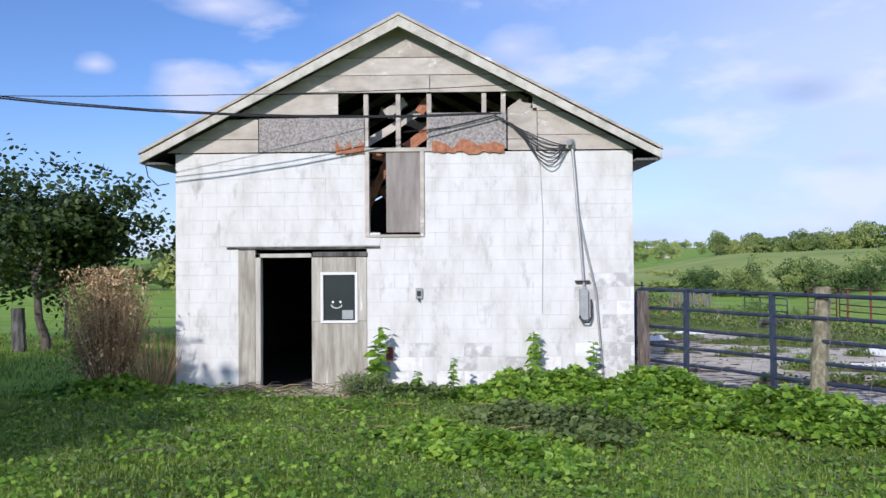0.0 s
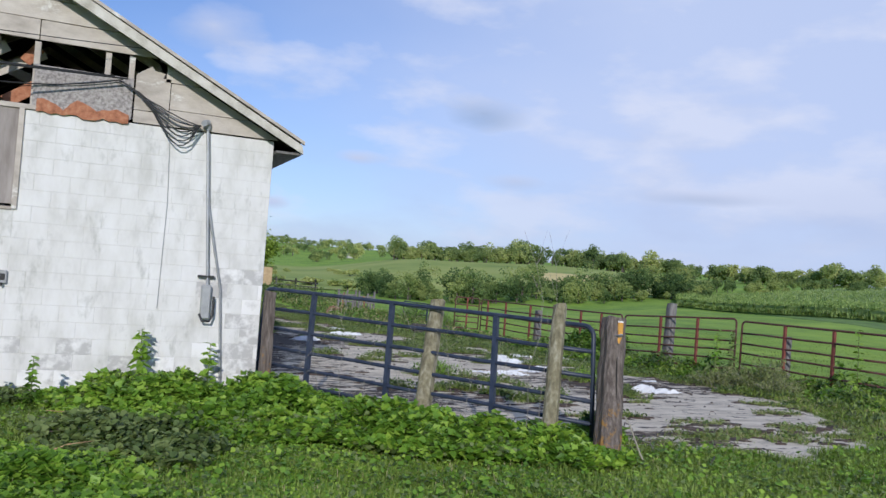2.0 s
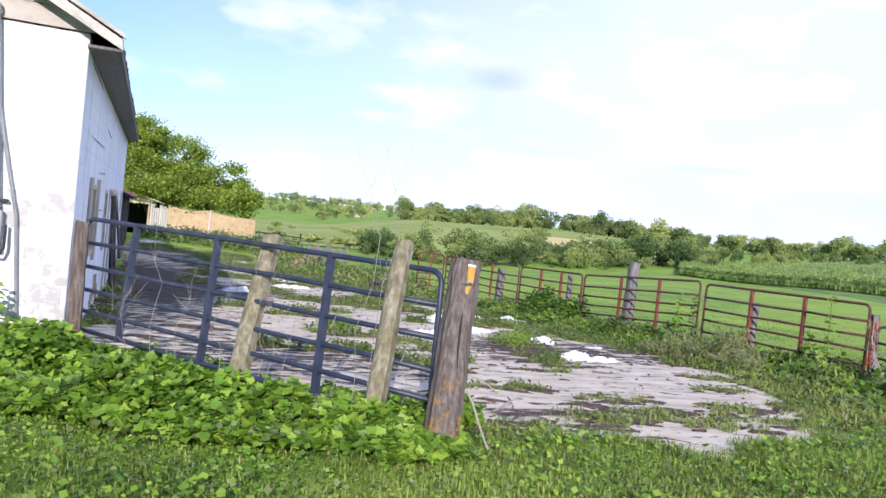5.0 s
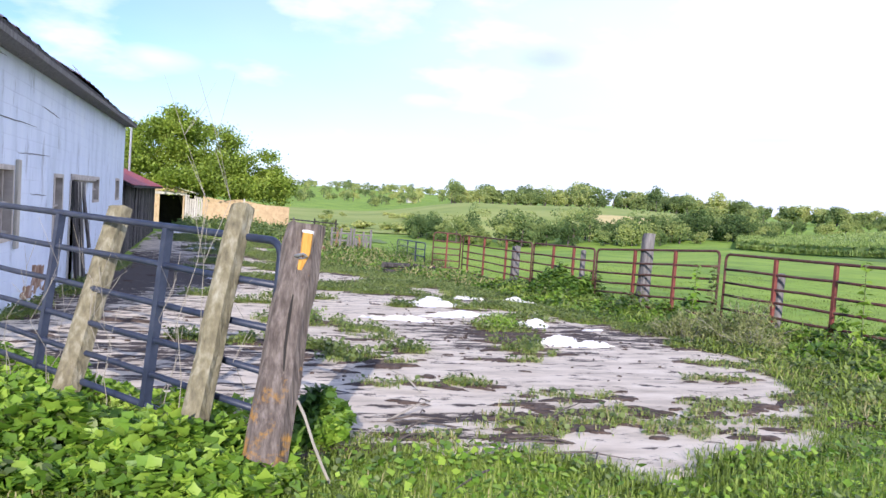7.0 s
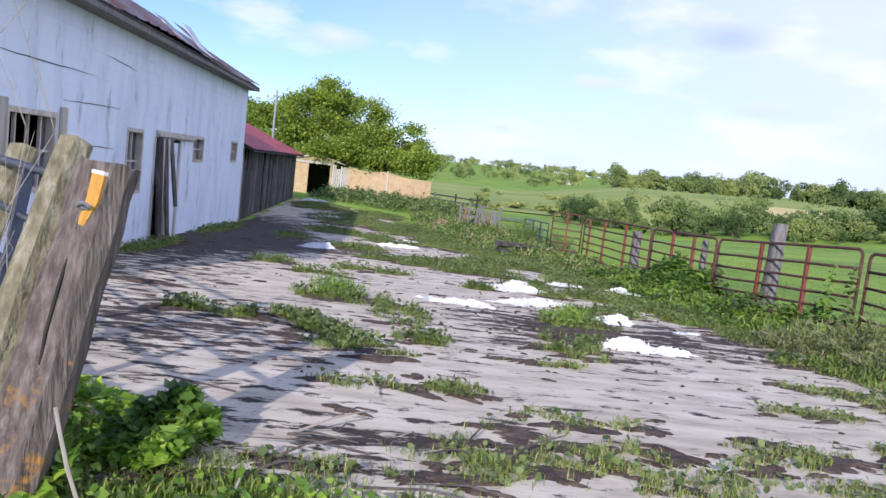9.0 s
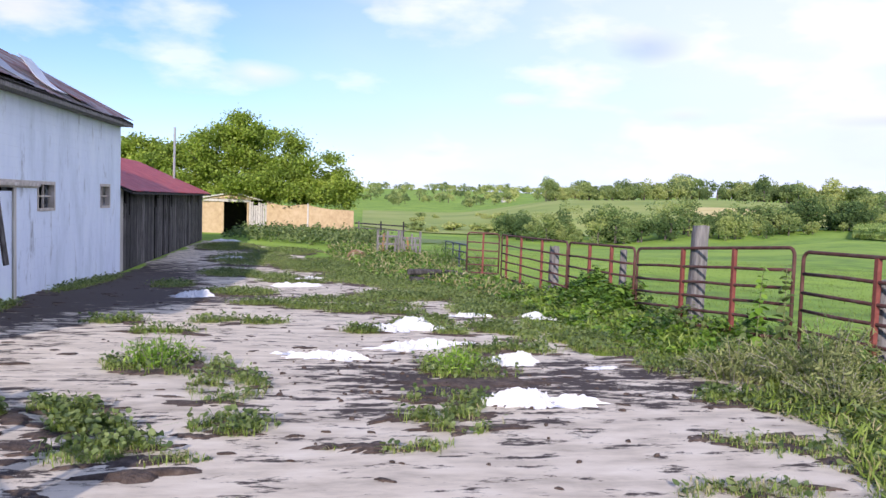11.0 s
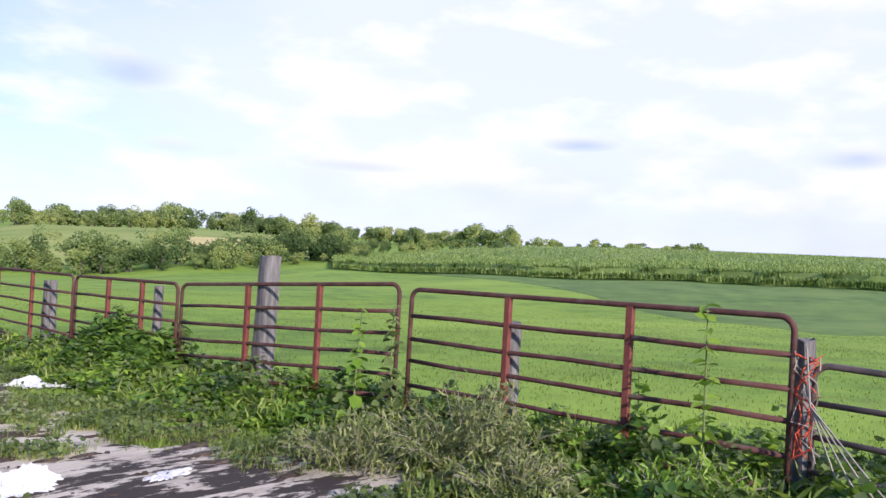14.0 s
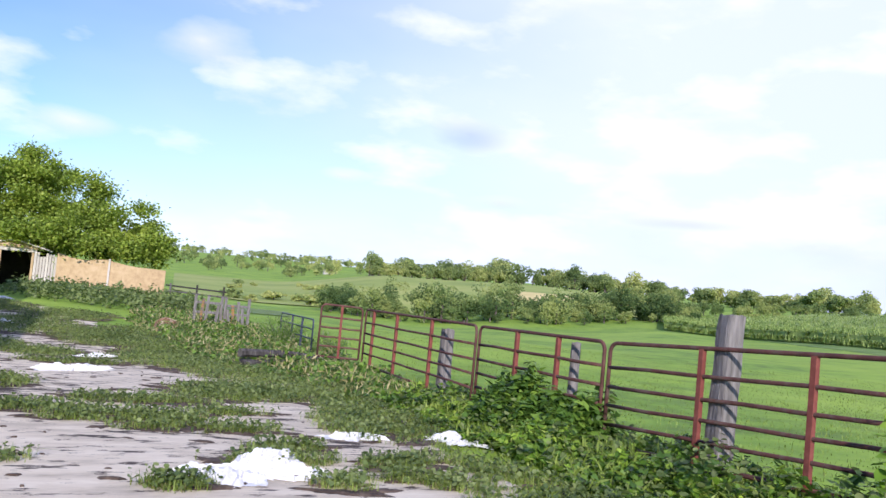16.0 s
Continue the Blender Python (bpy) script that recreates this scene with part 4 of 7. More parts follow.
for x0, x1, z0 in ((-1.66, -1.502, 0.502), (-1.018, -0.86, 0.502), (-1.498, -1.022, 1.182)):
    front_part("stile" if z0 < 1 else "top_rail", Acc().box(x0, x1, BY0 - 0.012, BY0 + 0.03, z0, 1.44, c=0.004), M_DOORWOOD, door)
front_part("window_frame", Acc().box(-1.53, -1.49, BY0 - 0.035, BY0, 0.47, 1.22, c=0.004).box(-1.03, -0.99, BY0 - 0.035, BY0, 0.47, 1.22, c=0.004).box(-1.49, -1.03, BY0 - 0.035, BY0, 0.47, 0.51, c=0.004)
     .box(-1.49, -1.03, BY0 - 0.035, BY0, 1.18, 1.22, c=0.004), M_PAINTWHITE, door, "white window frame")
pane = front_part("window_pane", Acc().box(-1.495, -1.025, BY0 + 0.005, BY0 + 0.009, 0.505, 1.185), M_GLASS, door)
acc = Acc()
for dx in (-0.055, 0.055):
    acc.prism([(-1.3 + dx + 0.017 * math.cos(t), 0.78 + 0.02 * math.sin(t)) for t in (2 * math.pi * k / 10 for k in range(10))], "y", BY0 + 0.001, BY0 + 0.0045)
acc.tube([(-1.3 + 0.075 * math.cos(t), BY0 + 0.002, 0.74 + 0.05 * math.sin(t)) for t in (math.pi * (1 + k / 10) for k in range(11))], 0.008, 6)
front_part("face_sticker", acc, M_PAINTWHITE, door, "white smiling face drawn on the glass")
front_part("window_note", Acc().box(-1.22, -1.06, BY0 + 0.001, BY0 + 0.004, 0.53, 0.66), M_GREYBOX, door)
front_part("door_step", Acc().box(-2.35, -0.9, BY0 - 0.55, BY0 + 0.02, -0.75, -0.5, c=0.02), M_CONCRETE, barn, "low concrete doorstep")

# openings in the long wall
def window_parts(y0, y1, z0, z1, bars):
    w = part("window", Acc().box(BX1 - 0.12, BX1 + 0.015, y0, y0 + 0.07, z0, z1, c=0.004).box(BX1 - 0.12, BX1 + 0.015, y1 - 0.07, y1, z0, z1, c=0.004)
             .box(BX1 - 0.12, BX1 + 0.015, y0 + 0.07, y1 - 0.07, z1 - 0.07, z1, c=0.004).box(BX1 - 0.12, BX1 + 0.03, y0 + 0.07, y1 - 0.07, z0, z0 + 0.06, c=0.004), M_GREYWOOD, barn, "weathered window frame without glass")
    for k in range(bars):
        y = y0 + (y1 - y0) * (k + 1) / (bars + 1)
        part("glazing_bar", Acc().box(BX1 - 0.09, BX1 - 0.05, y - 0.018, y + 0.018, z0 + 0.06, z1 - 0.07), M_GREYWOOD, w)
    part("glazing_bar", Acc().box(BX1 - 0.085, BX1 - 0.055, y0 + 0.07, y1 - 0.07, (z0 + z1) / 2 - 0.018, (z0 + z1) / 2 + 0.018), M_GREYWOOD, w)
    return w


window_parts(12.76, 14.24, 0.28, 1.34, 3)
window_parts(17.28, 18.25, 0.1, 1.29, 1)
window_parts(22.35, 23.5, 0.69, 1.32, 1)
window_parts(27.3, 28.35, 0.69, 1.35, 1)
for y in (12.62, 14.4):
    part("window_shutter_post", Acc().box(BX1 + 0.005, BX1 + 0.05, y - 0.09, y + 0.09, 0.15, 1.43, c=0.005), M_DOORWOOD, barn)
part("door_track", Acc().box(BX1 + 0.02, BX1 + 0.09, 19.1, 22.3, 1.2, 1.27, c=0.006).box(BX1, BX1 + 0.03, 19.1, 22.3, 1.17, 1.32, c=0.004), M_GREYWOOD, barn, "sliding door track")
side_door = part("side_door", Acc().box(-0.02, 0.03, 0, 0.17, -2.1, 0, pose(BX1 + 0.06, 19.05, 1.18, 0, -3, -14)), M_DARKWOOD, barn, "dark broken plank door hanging askew")
for k, (zz, a) in enumerate(((-2.12, -2), (-2.05, -5), (-2.1, -1), (-1.4, -8))):
    part("plank", Acc().box(-0.015, 0.02, 0, 0.15, zz, 0, pose(BX1 + 0.075 + 0.01 * k, 19.25 + 0.17 * k, 1.17, 0, a, -8)), M_DARKWOOD if k % 2 else M_DOORWOOD, side_door)
for y in (19.03, 21.0):
    part("door_jamb", Acc().box(BX1 - 0.1, BX1 + 0.03, y, y + 0.12, -1.1, 1.18, c=0.004), M_PALE, barn)
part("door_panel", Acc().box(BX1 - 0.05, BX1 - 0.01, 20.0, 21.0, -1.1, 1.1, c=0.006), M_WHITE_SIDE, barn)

# service box, conduit, and cables on the gable wall
service = thing("electric_service", (2.25, BY0 - 0.05, 0.6), "grey electric meter box with conduit on the barn wall", "electric box")
front_part("conduit", Acc().tube([(2.12, BY0 - 0.06, 3.05), (2.16, BY0 - 0.05, 2.6), (2.27, BY0 - 0.045, 1.1), (2.28, BY0 - 0.045, 0.95)], 0.022, 10), M_GREYMETAL, service)
front_part("conduit", Acc().tube([(2.18, BY0 - 0.04, 2.2), (2.3, BY0 - 0.035, 1.6), (2.45, BY0 - 0.035, 0.9), (2.55, BY0 - 0.035, -0.45)], 0.018, 8), M_GREYMETAL, service)
front_part("weather_head", Acc().tube([(2.12, BY0 - 0.06, 3.03), (2.1, BY0 - 0.1, 3.1), (2.06, BY0 - 0.17, 3.08)], [0.045, 0.055, 0.04], 10), M_GREYBOX, service)
front_part("meter_box", Acc().box(2.21, 2.33, BY0 - 0.1, BY0 - 0.003, 0.5, 0.95, c=0.012), M_GREYBOX, service)
front_part("meter_lip", Acc().tube([(2.2, BY0 - 0.09, 0.56), (2.24, BY0 - 0.13, 0.47), (2.33, BY0 - 0.13, 0.47), (2.37, BY0 - 0.1, 0.55), (2.37, BY0 - 0.08, 0.8)], 0.016, 6), M_CABLE, service)
front_part("bracket", Acc().box(2.15, 2.36, BY0 - 0.08, BY0 - 0.003, 1.05, 1.075), M_CABLE, service)
outlet = thing("wall_outlet", (-0.1, BY0 - 0.03, 0.82), "small grey outdoor outlet box on the wall", "outlet")
front_part("outlet_box", Acc().box(-0.15, -0.05, BY0 - 0.045, BY0 - 0.003, 0.82, 0.98, c=0.008), M_GREYBOX, outlet)
front_part("outlet_cover", Acc().box(-0.13, -0.07, BY0 - 0.055, BY0 - 0.046, 0.86, 0.94, c=0.004).tube([(-0.1, BY0 - 0.05, 0.83), (-0.1, BY0 - 0.05, 0.78)], 0.012, 6), M_CABLE, outlet)
redbox = thing("red_wall_fitting", (-0.55, BY0 - 0.05, -0.2), "small rusty red fitting low on the wall", "fitting")
front_part("red_cover", Acc().box(-0.58, -0.48, BY0 - 0.06, BY0 - 0.003, -0.08, 0.12, c=0.012), M_REDBAR, redbox)
front_part("pipe", Acc().tube([(-0.53, BY0 - 0.03, -0.08), (-0.53, BY0 - 0.03, -0.55)], 0.02, 8), M_GREYMETAL, redbox)

cables = thing("overhead_cables", (1.1, 10.3, 3.0), "black overhead power cables running to the barn gable", "cable")


def sagging(a, b, sag, n=18):
    a, b = Vector(a), Vector(b)
    return [a.lerp(b, i / n) - Vector((0, 0, sag * 4 * (i / n) * (1 - i / n))) for i in range(n + 1)]


front_part("cable", Acc().tube(sagging((-19, 4.0, 7.1), (1.1, 10.28, 3.52), 1.43), 0.012, 6), M_CABLE, cables)
front_part("cable", Acc().tube(sagging((-19, 4.1, 7.2), (0.95, 10.32, 3.54), 1.43), 0.008, 6), M_CABLE, cables)
front_part("cable", Acc().tube(sagging((-19, 4.3, 3.9), (1.5, 10.36, 3.97), 0.58), 0.006, 5), M_CABLE, cables)
rnd = random.Random(8)
for k in range(7):
    p0 = Vector((1.0 + 0.04 * k, BY0 - 0.08, 3.5 - 0.02 * k))
    p1 = Vector((2.02, BY0 - 0.12 - 0.01 * k, 3.05))
    pts = [p0.lerp(p1, i / 12) + Vector((rnd.uniform(-0.015, 0.015), -0.02 * math.sin(i), -(0.05 + 0.06 * k) * math.sin(math.pi * (i / 12) ** 1.6))) for i in range(13)]
    front_part("cable", Acc().tube(pts, 0.009, 5), M_CABLE, cables)
front_part("cable", Acc().tube(sagging((1.05, 10.36, 3.52), (-0.3, 10.37, 3.28), 0.05, 8), 0.008, 5), M_CABLE, cables)
front_part("cable", Acc().tube([(-4.05, 10.3, 2.85), (-4.03, 10.35, 2.65), (-3.9, 10.38, 2.52), (-3.74, 10.41, 2.55)], 0.008, 5), M_CABLE, cables)
# thin wire runs on the wall
for pts in ([(1.66, BY0 - 0.012, 2.9), (1.7, BY0 - 0.012, 2.0), (1.68, BY0 - 0.012, 0.6)],):
    front_part("wall_wire", Acc().tube(pts, 0.005, 5), M_GREYBOX, cables)

# ---------- lean-to shed with a red roof ----------
shed = thing("lean_to_shed", (1.4, 39, -1.6), "dark weathered plank shed with a red tin roof", "shed")
SX, SY0, SY1, SE, SR = 2.9, 29.75, 48.4, 1.18, 2.78
acc = Acc()
rows, fs, n_rib = [], [], 80
for k in range(n_rib + 1):
    y = SY0 + (SY1 + 0.3 - SY0) * k / n_rib
    lift = 0.02 if k % 2 else 0
    rows += [(-0.4, y, SR + lift), (3.35, y, SE + lift + 0.02 * noise.noise((y, 0, 0)))]
fs = [(2 * k, 2 * k + 1, 2 * k + 3, 2 * k + 2) for k in range(n_rib)]
part("roof_sheet", Acc().add(rows, fs), M_REDROOF, shed, "red painted ribbed tin roof")
part("roof_deck", Acc().prism([(-0.4, SR - 0.03), (3.33, SE - 0.03), (3.33, SE - 0.09), (-0.4, SR - 0.12)], "y", SY0, SY1 + 0.28), M_DARKWOOD, shed)
part("shed_wall", Acc().box(-4.0, -3.9, SY0, SY1, -1.9, 1.3).box(-4.0, SX, SY1 - 0.1, SY1, -1.9, 1.2), M_DARKWOOD, shed)
part("roof_sheet", Acc().prism([(-0.4, SR + 0.01), (-4.1, SE), (-4.1, SE - 0.06), (-0.4, SR - 0.06)], "y", SY0, SY1 + 0.3), M_REDROOF, shed)
# Near-black sheet added behind the planks, in place of shade in their gaps.
part("shed_wall_back", Acc().box(SX - 0.3, SX - 0.26, SY0, SY1 - 0.1, -1.9, 1.2), M_UNLIT, shed)
rnd = random.Random(21)
y = SY0
while y < SY1:
    w = rnd.uniform(0.15, 0.26)
    if rnd.random() > 0.07:
        top = 1.22 - (rnd.random() < 0.12) * rnd.uniform(0.2, 0.9)
        part("plank", Acc().box(SX - 0.02, SX + 0.02 + rnd.uniform(0, 0.015), y, y + w - 0.02, gz(SX, y) - 0.1, top), M_PALE if y < SY0 + 0.5 else M_DARKWOOD, shed)
    y += w
for y in (SY0 + 0.3, 34, 39, 44, SY1 - 0.3):
    part("shed_post", Acc().box(SX - 0.2, SX - 0.06, y - 0.07, y + 0.07, -1.9, 1.2), M_DARKWOOD, shed)
part("flue_pipe", Acc().tube([(1.6, 47.5, 1.9), (1.62, 47.5, 4.6)], 0.06, 8), M_GREYMETAL, shed)

# ---------- tan shed and board fence at the end of the yard ----------
tan_shed = thing("tan_shed", (3.0, 67, -1.4), "small tan open-fronted shed under a tree", "shed")
part("side_panel", Acc().box(0.6, 2.15, 65.0, 65.08, -1.9, 0.78, c=0.01), M_TAN, tan_shed, "tan plywood front panel")
part("post", Acc().box(2.16, 2.34, 64.95, 65.12, -1.9, 0.76, c=0.015), M_TAN, tan_shed)
part("post", Acc().box(4.02, 4.16, 64.95, 65.12, -1.9, 0.7, c=0.015), M_TAN, tan_shed)
part("header", Acc().box(0.5, 4.3, 64.88, 64.95, 0.66, 0.9, c=0.01), M_PALE, tan_shed)
part("roof", Acc().prism([(0.3, 0.88), (3.1, 1.42), (5.2, 0.86), (5.2, 0.78), (3.1, 1.32), (0.3, 0.8)], "y", 64.6, 69.5), M_PALE, tan_shed, "pale low-pitched roof")
part("gable_board", Acc().prism([(0.5, 0.9), (4.9, 0.86), (3.1, 1.31)], "y", 64.8, 64.86), M_TAN, tan_shed)
# Inner walls painted near black as the shade behind the open front.
part("inner_wall", Acc().box(0.6, 5.0, 69.3, 69.4, -1.9, 0.8).box(0.6, 0.7, 65.1, 69.3, -1.9, 0.8).box(4.9, 5.0, 65.1, 69.3, -1.9, 0.8), M_UNLIT, tan_shed)
board_fence = thing("board_fence", (8.5, 63.6, -1.4), "tan and grey board fence with a sagging top", "fence")
rnd = random.Random(2)
for k in range(8):
    x = 4.2 + 0.165 * k
    part("picket", Acc().box(x, x + 0.14, 64.7, 64.74, -1.9, 0.62 + rnd.uniform(-0.2, 0.12), c=0.006), M_PALE, board_fence, "grey weathered picket")
pts = [(5.5, 0.82), (6.3, 0.56), (7.1, 0.5), (7.9, 0.6), (8.55, 0.66), (8.56, 0.6), (9.4, 0.44), (10.2, 0.34), (11.1, 0.33), (11.9, 0.3)]
for (xa, za), (xb, zb) in zip(pts, pts[1:]):
    ya, yb = 64.5 - (xa - 5.5) * 0.3, 64.5 - (xb - 5.5) * 0.3
    if xb - xa < 0.05:
        part("fence_post", Acc().box(xa - 0.06, xa + 0.06, ya - 0.1, ya + 0.02, -1.9, za + 0.05, c=0.01), M_PALE, board_fence)
        continue
    part("panel", Acc().add([(xa, ya, -1.9), (xb, yb, -1.9), (xb, yb, zb), (xa, ya, za), (xa, ya + 0.05, -1.9), (xb, yb + 0.05, -1.9), (xb, yb + 0.05, zb), (xa, ya + 0.05, za)],
                            [(0, 1, 2, 3), (7, 6, 5, 4), (3, 2, 6, 7), (0, 4, 5, 1), (1, 5, 6, 2), (0, 3, 7, 4)]), M_TAN, board_fence)
rail_fence = thing("rail_fence", (13.6, 63, -1.6), "low dark rail fence beyond the board fence", "fence")
for z in (-0.6, -0.95):
    part("rail", Acc().tube([(12.0, 62.6, z), (16.0, 64.0, z - 0.2)], 0.06, 6), M_DARKWOOD, rail_fence)
for x in (12.3, 14.0, 15.8):
    part("post", Acc().tube([(x, 62.6 + (x - 12) * 0.35, -1.9), (x, 62.6 + (x - 12) * 0.35, -0.45)], 0.07, 6), M_DARKWOOD, rail_fence)


# ---------- gates ----------
def tube_gate(name, a, b, h, rails, uprights, mat, bar_mat, label, group="", r=0.024, drop=(0, 0), low=0.0, radius=0.11, lean=(0.0, 0.0)):
    """A tube farm gate from top corner a to top corner b (outer ends): rounded outer tube, level rails, flat uprights."""
    a, b = Vector(a), Vector(b)
    along = (b - a)
    ln = along.length
    u = along.normalized()
    w = Vector((lean[0], lean[1], -1))
    g = thing(name, ((a.x + b.x) / 2, (a.y + b.y) / 2, min(a.z, b.z) - h), label, "gate", group)
    def at(s, d):
        return a + u * s + w * d
    loop = [at(0, h)]
    for k in range(7):
        t = math.pi / 2 * k / 6
        loop.append(at(radius - radius * math.cos(t), radius - radius * math.sin(t)))
    for k in range(7):
        t = math.pi / 2 * k / 6
        loop.append(at(ln - radius + radius * math.sin(t), radius - radius * math.cos(t)))
    loop.append(at(ln, h))
    part("outer_tube", Acc().tube(loop, r, 8), mat, g, smooth=True)
    part("rail", Acc().tube([at(0, h), at(ln, h)], r, 8), mat, g, smooth=True)
    for d in rails:
        n_ = 6
        pts_ = [at(ln * i / n_, d * h + 0.006 * math.sin(i * 2.3 + d * 9)) for i in range(n_ + 1)]
        part("rail", Acc().tube(pts_, r * 0.92, 8), mat, g, smooth=True)
    nrm = u.cross(Vector((0, 0, 1))).normalized()
    for s in uprights:
        p0, p1 = at(ln * s, 0.01), at(ln * s, h + 0.02)
        o = nrm * (r + 0.004)
        half_w = u * 0.028
        vs = [p0 - half_w - o, p0 + half_w - o, p1 + half_w - o, p1 - half_w - o, p0 - half_w + o, p0 + half_w + o, p1 + half_w + o, p1 - half_w + o]
        part("upright", Acc().add(vs, [(0, 1, 2, 3), (7, 6, 5, 4), (0, 4, 5, 1), (2, 6, 7, 3), (1, 5, 6, 2), (0, 3, 7, 4)]), bar_mat, g)
    return g


RAILS5 = (0.24, 0.44, 0.6, 0.8)
navy_gate = tube_gate("farm_gate", (3.13, 10.86, 0.92), (6.08, 6.88, 0.89), 1.24, (0.22, 0.44, 0.645, 0.83), (0.185, 0.45, 0.755), M_NAVY, M_NAVY, "closed dark navy tubular steel farm gate", r=0.026, lean=(-0.07, -0.2))
GRP = "red gates along the pasture"
RED = "rusty red tubular farm gate overgrown with weeds"
tube_gate("farm_gate", (14.72, 13.82, 0.68), (14.82, 10.02, 0.755), 1.24, (0.22, 0.42, 0.6, 0.8), (0.33, 0.66), M_RED, M_REDBAR, RED, GRP)
tube_gate("farm_gate", (14.34, 17.92, 0.45), (14.73, 14.02, 0.72), 1.2, (0.24, 0.44, 0.62, 0.8), (0.36, 0.69), M_RED, M_REDBAR, RED, GRP)
tube_gate("farm_gate", (14.25, 21.3, 0.36), (14.34, 18.04, 0.45), 1.2, (0.24, 0.44, 0.62, 0.8), (0.36, 0.69), M_RED, M_REDBAR, RED, GRP)
tube_gate("farm_gate", (14.28, 27.4, 0.24), (14.26, 21.45, 0.36), 1.25, (0.24, 0.44, 0.62, 0.8), (0.1, 0.36, 0.68), M_RED, M_REDBAR, RED, GRP)
tube_gate("farm_gate", (13.3, 27.75, 0.28), (14.22, 27.5, 0.26), 1.2, (0.24, 0.44, 0.62, 0.8), (0.5,), M_RED, M_REDBAR, "narrow rusty red gate closing the end of the row", GRP)
tube_gate("farm_gate", (14.9, 9.9, 0.43), (15.4, 6.3, 0.31), 1.0, (0.27, 0.52, 0.76), (0.42, 0.8), M_BROWNPIPE, M_BROWNPIPE, "low dark brown tubular farm gate among weeds")
tube_gate("farm_gate", (14.0, 31.2, -0.3), (14.2, 36.5, -0.45), 0.9, (0.3, 0.6), (0.3, 0.6), M_NAVY, M_NAVY, "bent dark gate half hidden in weeds")


def wood_post(name, base, top, r, mat, label, square=False, seed=0, group=""):
    """A rough post: a wandering, slightly tapered log with a cut top."""
    rnd_ = random.Random(seed)
    base, top = Vector(base), Vector(top)
    p = thing(name, tuple(base), label, "post", group)
    sides, n_ = (20, 14) if r > 0.1 else (12, 10)
    grooves = [rnd_.uniform(-0.05, 0.035) - (0.12 if rnd_.random() < 0.12 else 0.0) for _ in range(sides)]
    acc_ = Acc()
    ax = (top - base).normalized()
    sx = Vector((1, 0, 0)) - ax * ax.x
    sx.normalize()
    sy = ax.cross(sx)
    rows_ = []
    for i in range(n_ + 1):
        c = base.lerp(top, i / n_) + Vector((rnd_.uniform(-1, 1), rnd_.uniform(-1, 1), 0)) * r * 0.06
        for k in range(sides):
            t = 2 * math.pi * (k + 0.5) / sides
            q = r * (1.08 - 0.14 * i / n_) * (1 + grooves[k] + rnd_.uniform(-0.02, 0.02))
            if square:
                q *= min(1.0 / max(abs(math.cos(t)), abs(math.sin(t))), 1.24) * 0.95
            rows_.append(tuple(c + (sx * math.cos(t) + sy * math.sin(t)) * q + ax * (rnd_.uniform(-0.02, 0.015) if i == n_ else 0)))
    fs_ = [(i * sides + k, i * sides + (k + 1) % sides, (i + 1) * sides + (k + 1) % sides, (i + 1) * sides + k) for i in range(n_) for k in range(sides)]
    fs_ += [tuple(range(n_ * sides, (n_ + 1) * sides))]
    part("trunk", acc_.add(rows_, fs_), mat, p, smooth=False)
    return p


BIG0, BIG1 = Vector((5.93, 6.22, -0.8)), Vector((6.19, 6.67, 1.01))
big = wood_post("gate_post", BIG0, BIG1, 0.125, M_POST, "thick split wooden gate post stained orange", True, 1)
big_up = (BIG1 - BIG0).normalized()


part("bare_patch", Acc().tube([(6.145, 6.505, 0.75), (6.18, 6.53, 0.85), (6.192, 6.555, 0.965)], [0.02, 0.034, 0.036], 8), M_YELLOWWOOD, big, "bare orange wood patch")
part("top_dab", Acc().tube([(6.192, 6.555, 0.966), (6.194, 6.557, 0.982)], 0.037, 10), M_PAINTWHITE, big)
part("latch", Acc().tube([(6.12, 6.52, 0.83), (6.135, 6.475, 0.84), (6.16, 6.46, 0.85), (6.18, 6.48, 0.835), (6.165, 6.5, 0.82), (6.14, 6.49, 0.825)], 0.009, 6), M_GREYMETAL, big, "bent wire latch")
# The crack's inner shade is a near-black tube half sunk in the face.
part("crack", Acc().tube([(6.136, 6.497, 0.78), (6.12, 6.468, 0.64), (6.1, 6.428, 0.5), (6.079, 6.38, 0.31), (6.075, 6.345, 0.17), (6.088, 6.312, 0.04)], [0.002, 0.006, 0.009, 0.009, 0.006, 0.002], 5), M_UNLIT, big, "dark drying crack")
part("rope", Acc().tube([(6.16, 6.32, 0.02), (6.2, 6.27, -0.06), (6.25, 6.24, -0.2), (6.31, 6.22, -0.34), (6.36, 6.2, -0.44)], 0.009, 6), M_PALESTEM, big, "pale frayed rope end")
wood_post("fence_post", (5.5, 6.72, -0.8), (5.84, 7.22, 1.09), 0.086, M_POSTGREEN, "leaning lichened round fence post", False, 2)
wood_post("fence_post", (4.585, 8.15, -0.8), (4.95, 8.73, 0.98), 0.098, M_POSTGREEN, "leaning lichened round fence post", False, 3)
wood_post("gate_post", (3.12, 10.3, -0.9), (3.1, 10.32, 0.9), 0.085, M_POST, "short rough post against the barn corner", True, 4)
wood_post("fence_post", (14.62, 16.35, -1.1), (14.66, 16.33, 0.92), 0.12, M_POSTGREY, "tall grey weathered fence post behind the gate", True, 5)
wood_post("fence_post", (14.88, 12.6, -1.0), (14.9, 12.6, 0.45), 0.075, M_POSTGREY, "grey fence post behind the red gate", False, 6)
wood_post("fence_post", (14.96, 9.95, -0.9), (14.9, 9.97, 0.6), 0.075, M_POSTGREY, "mossy grey post tied up with orange twine", False, 7)
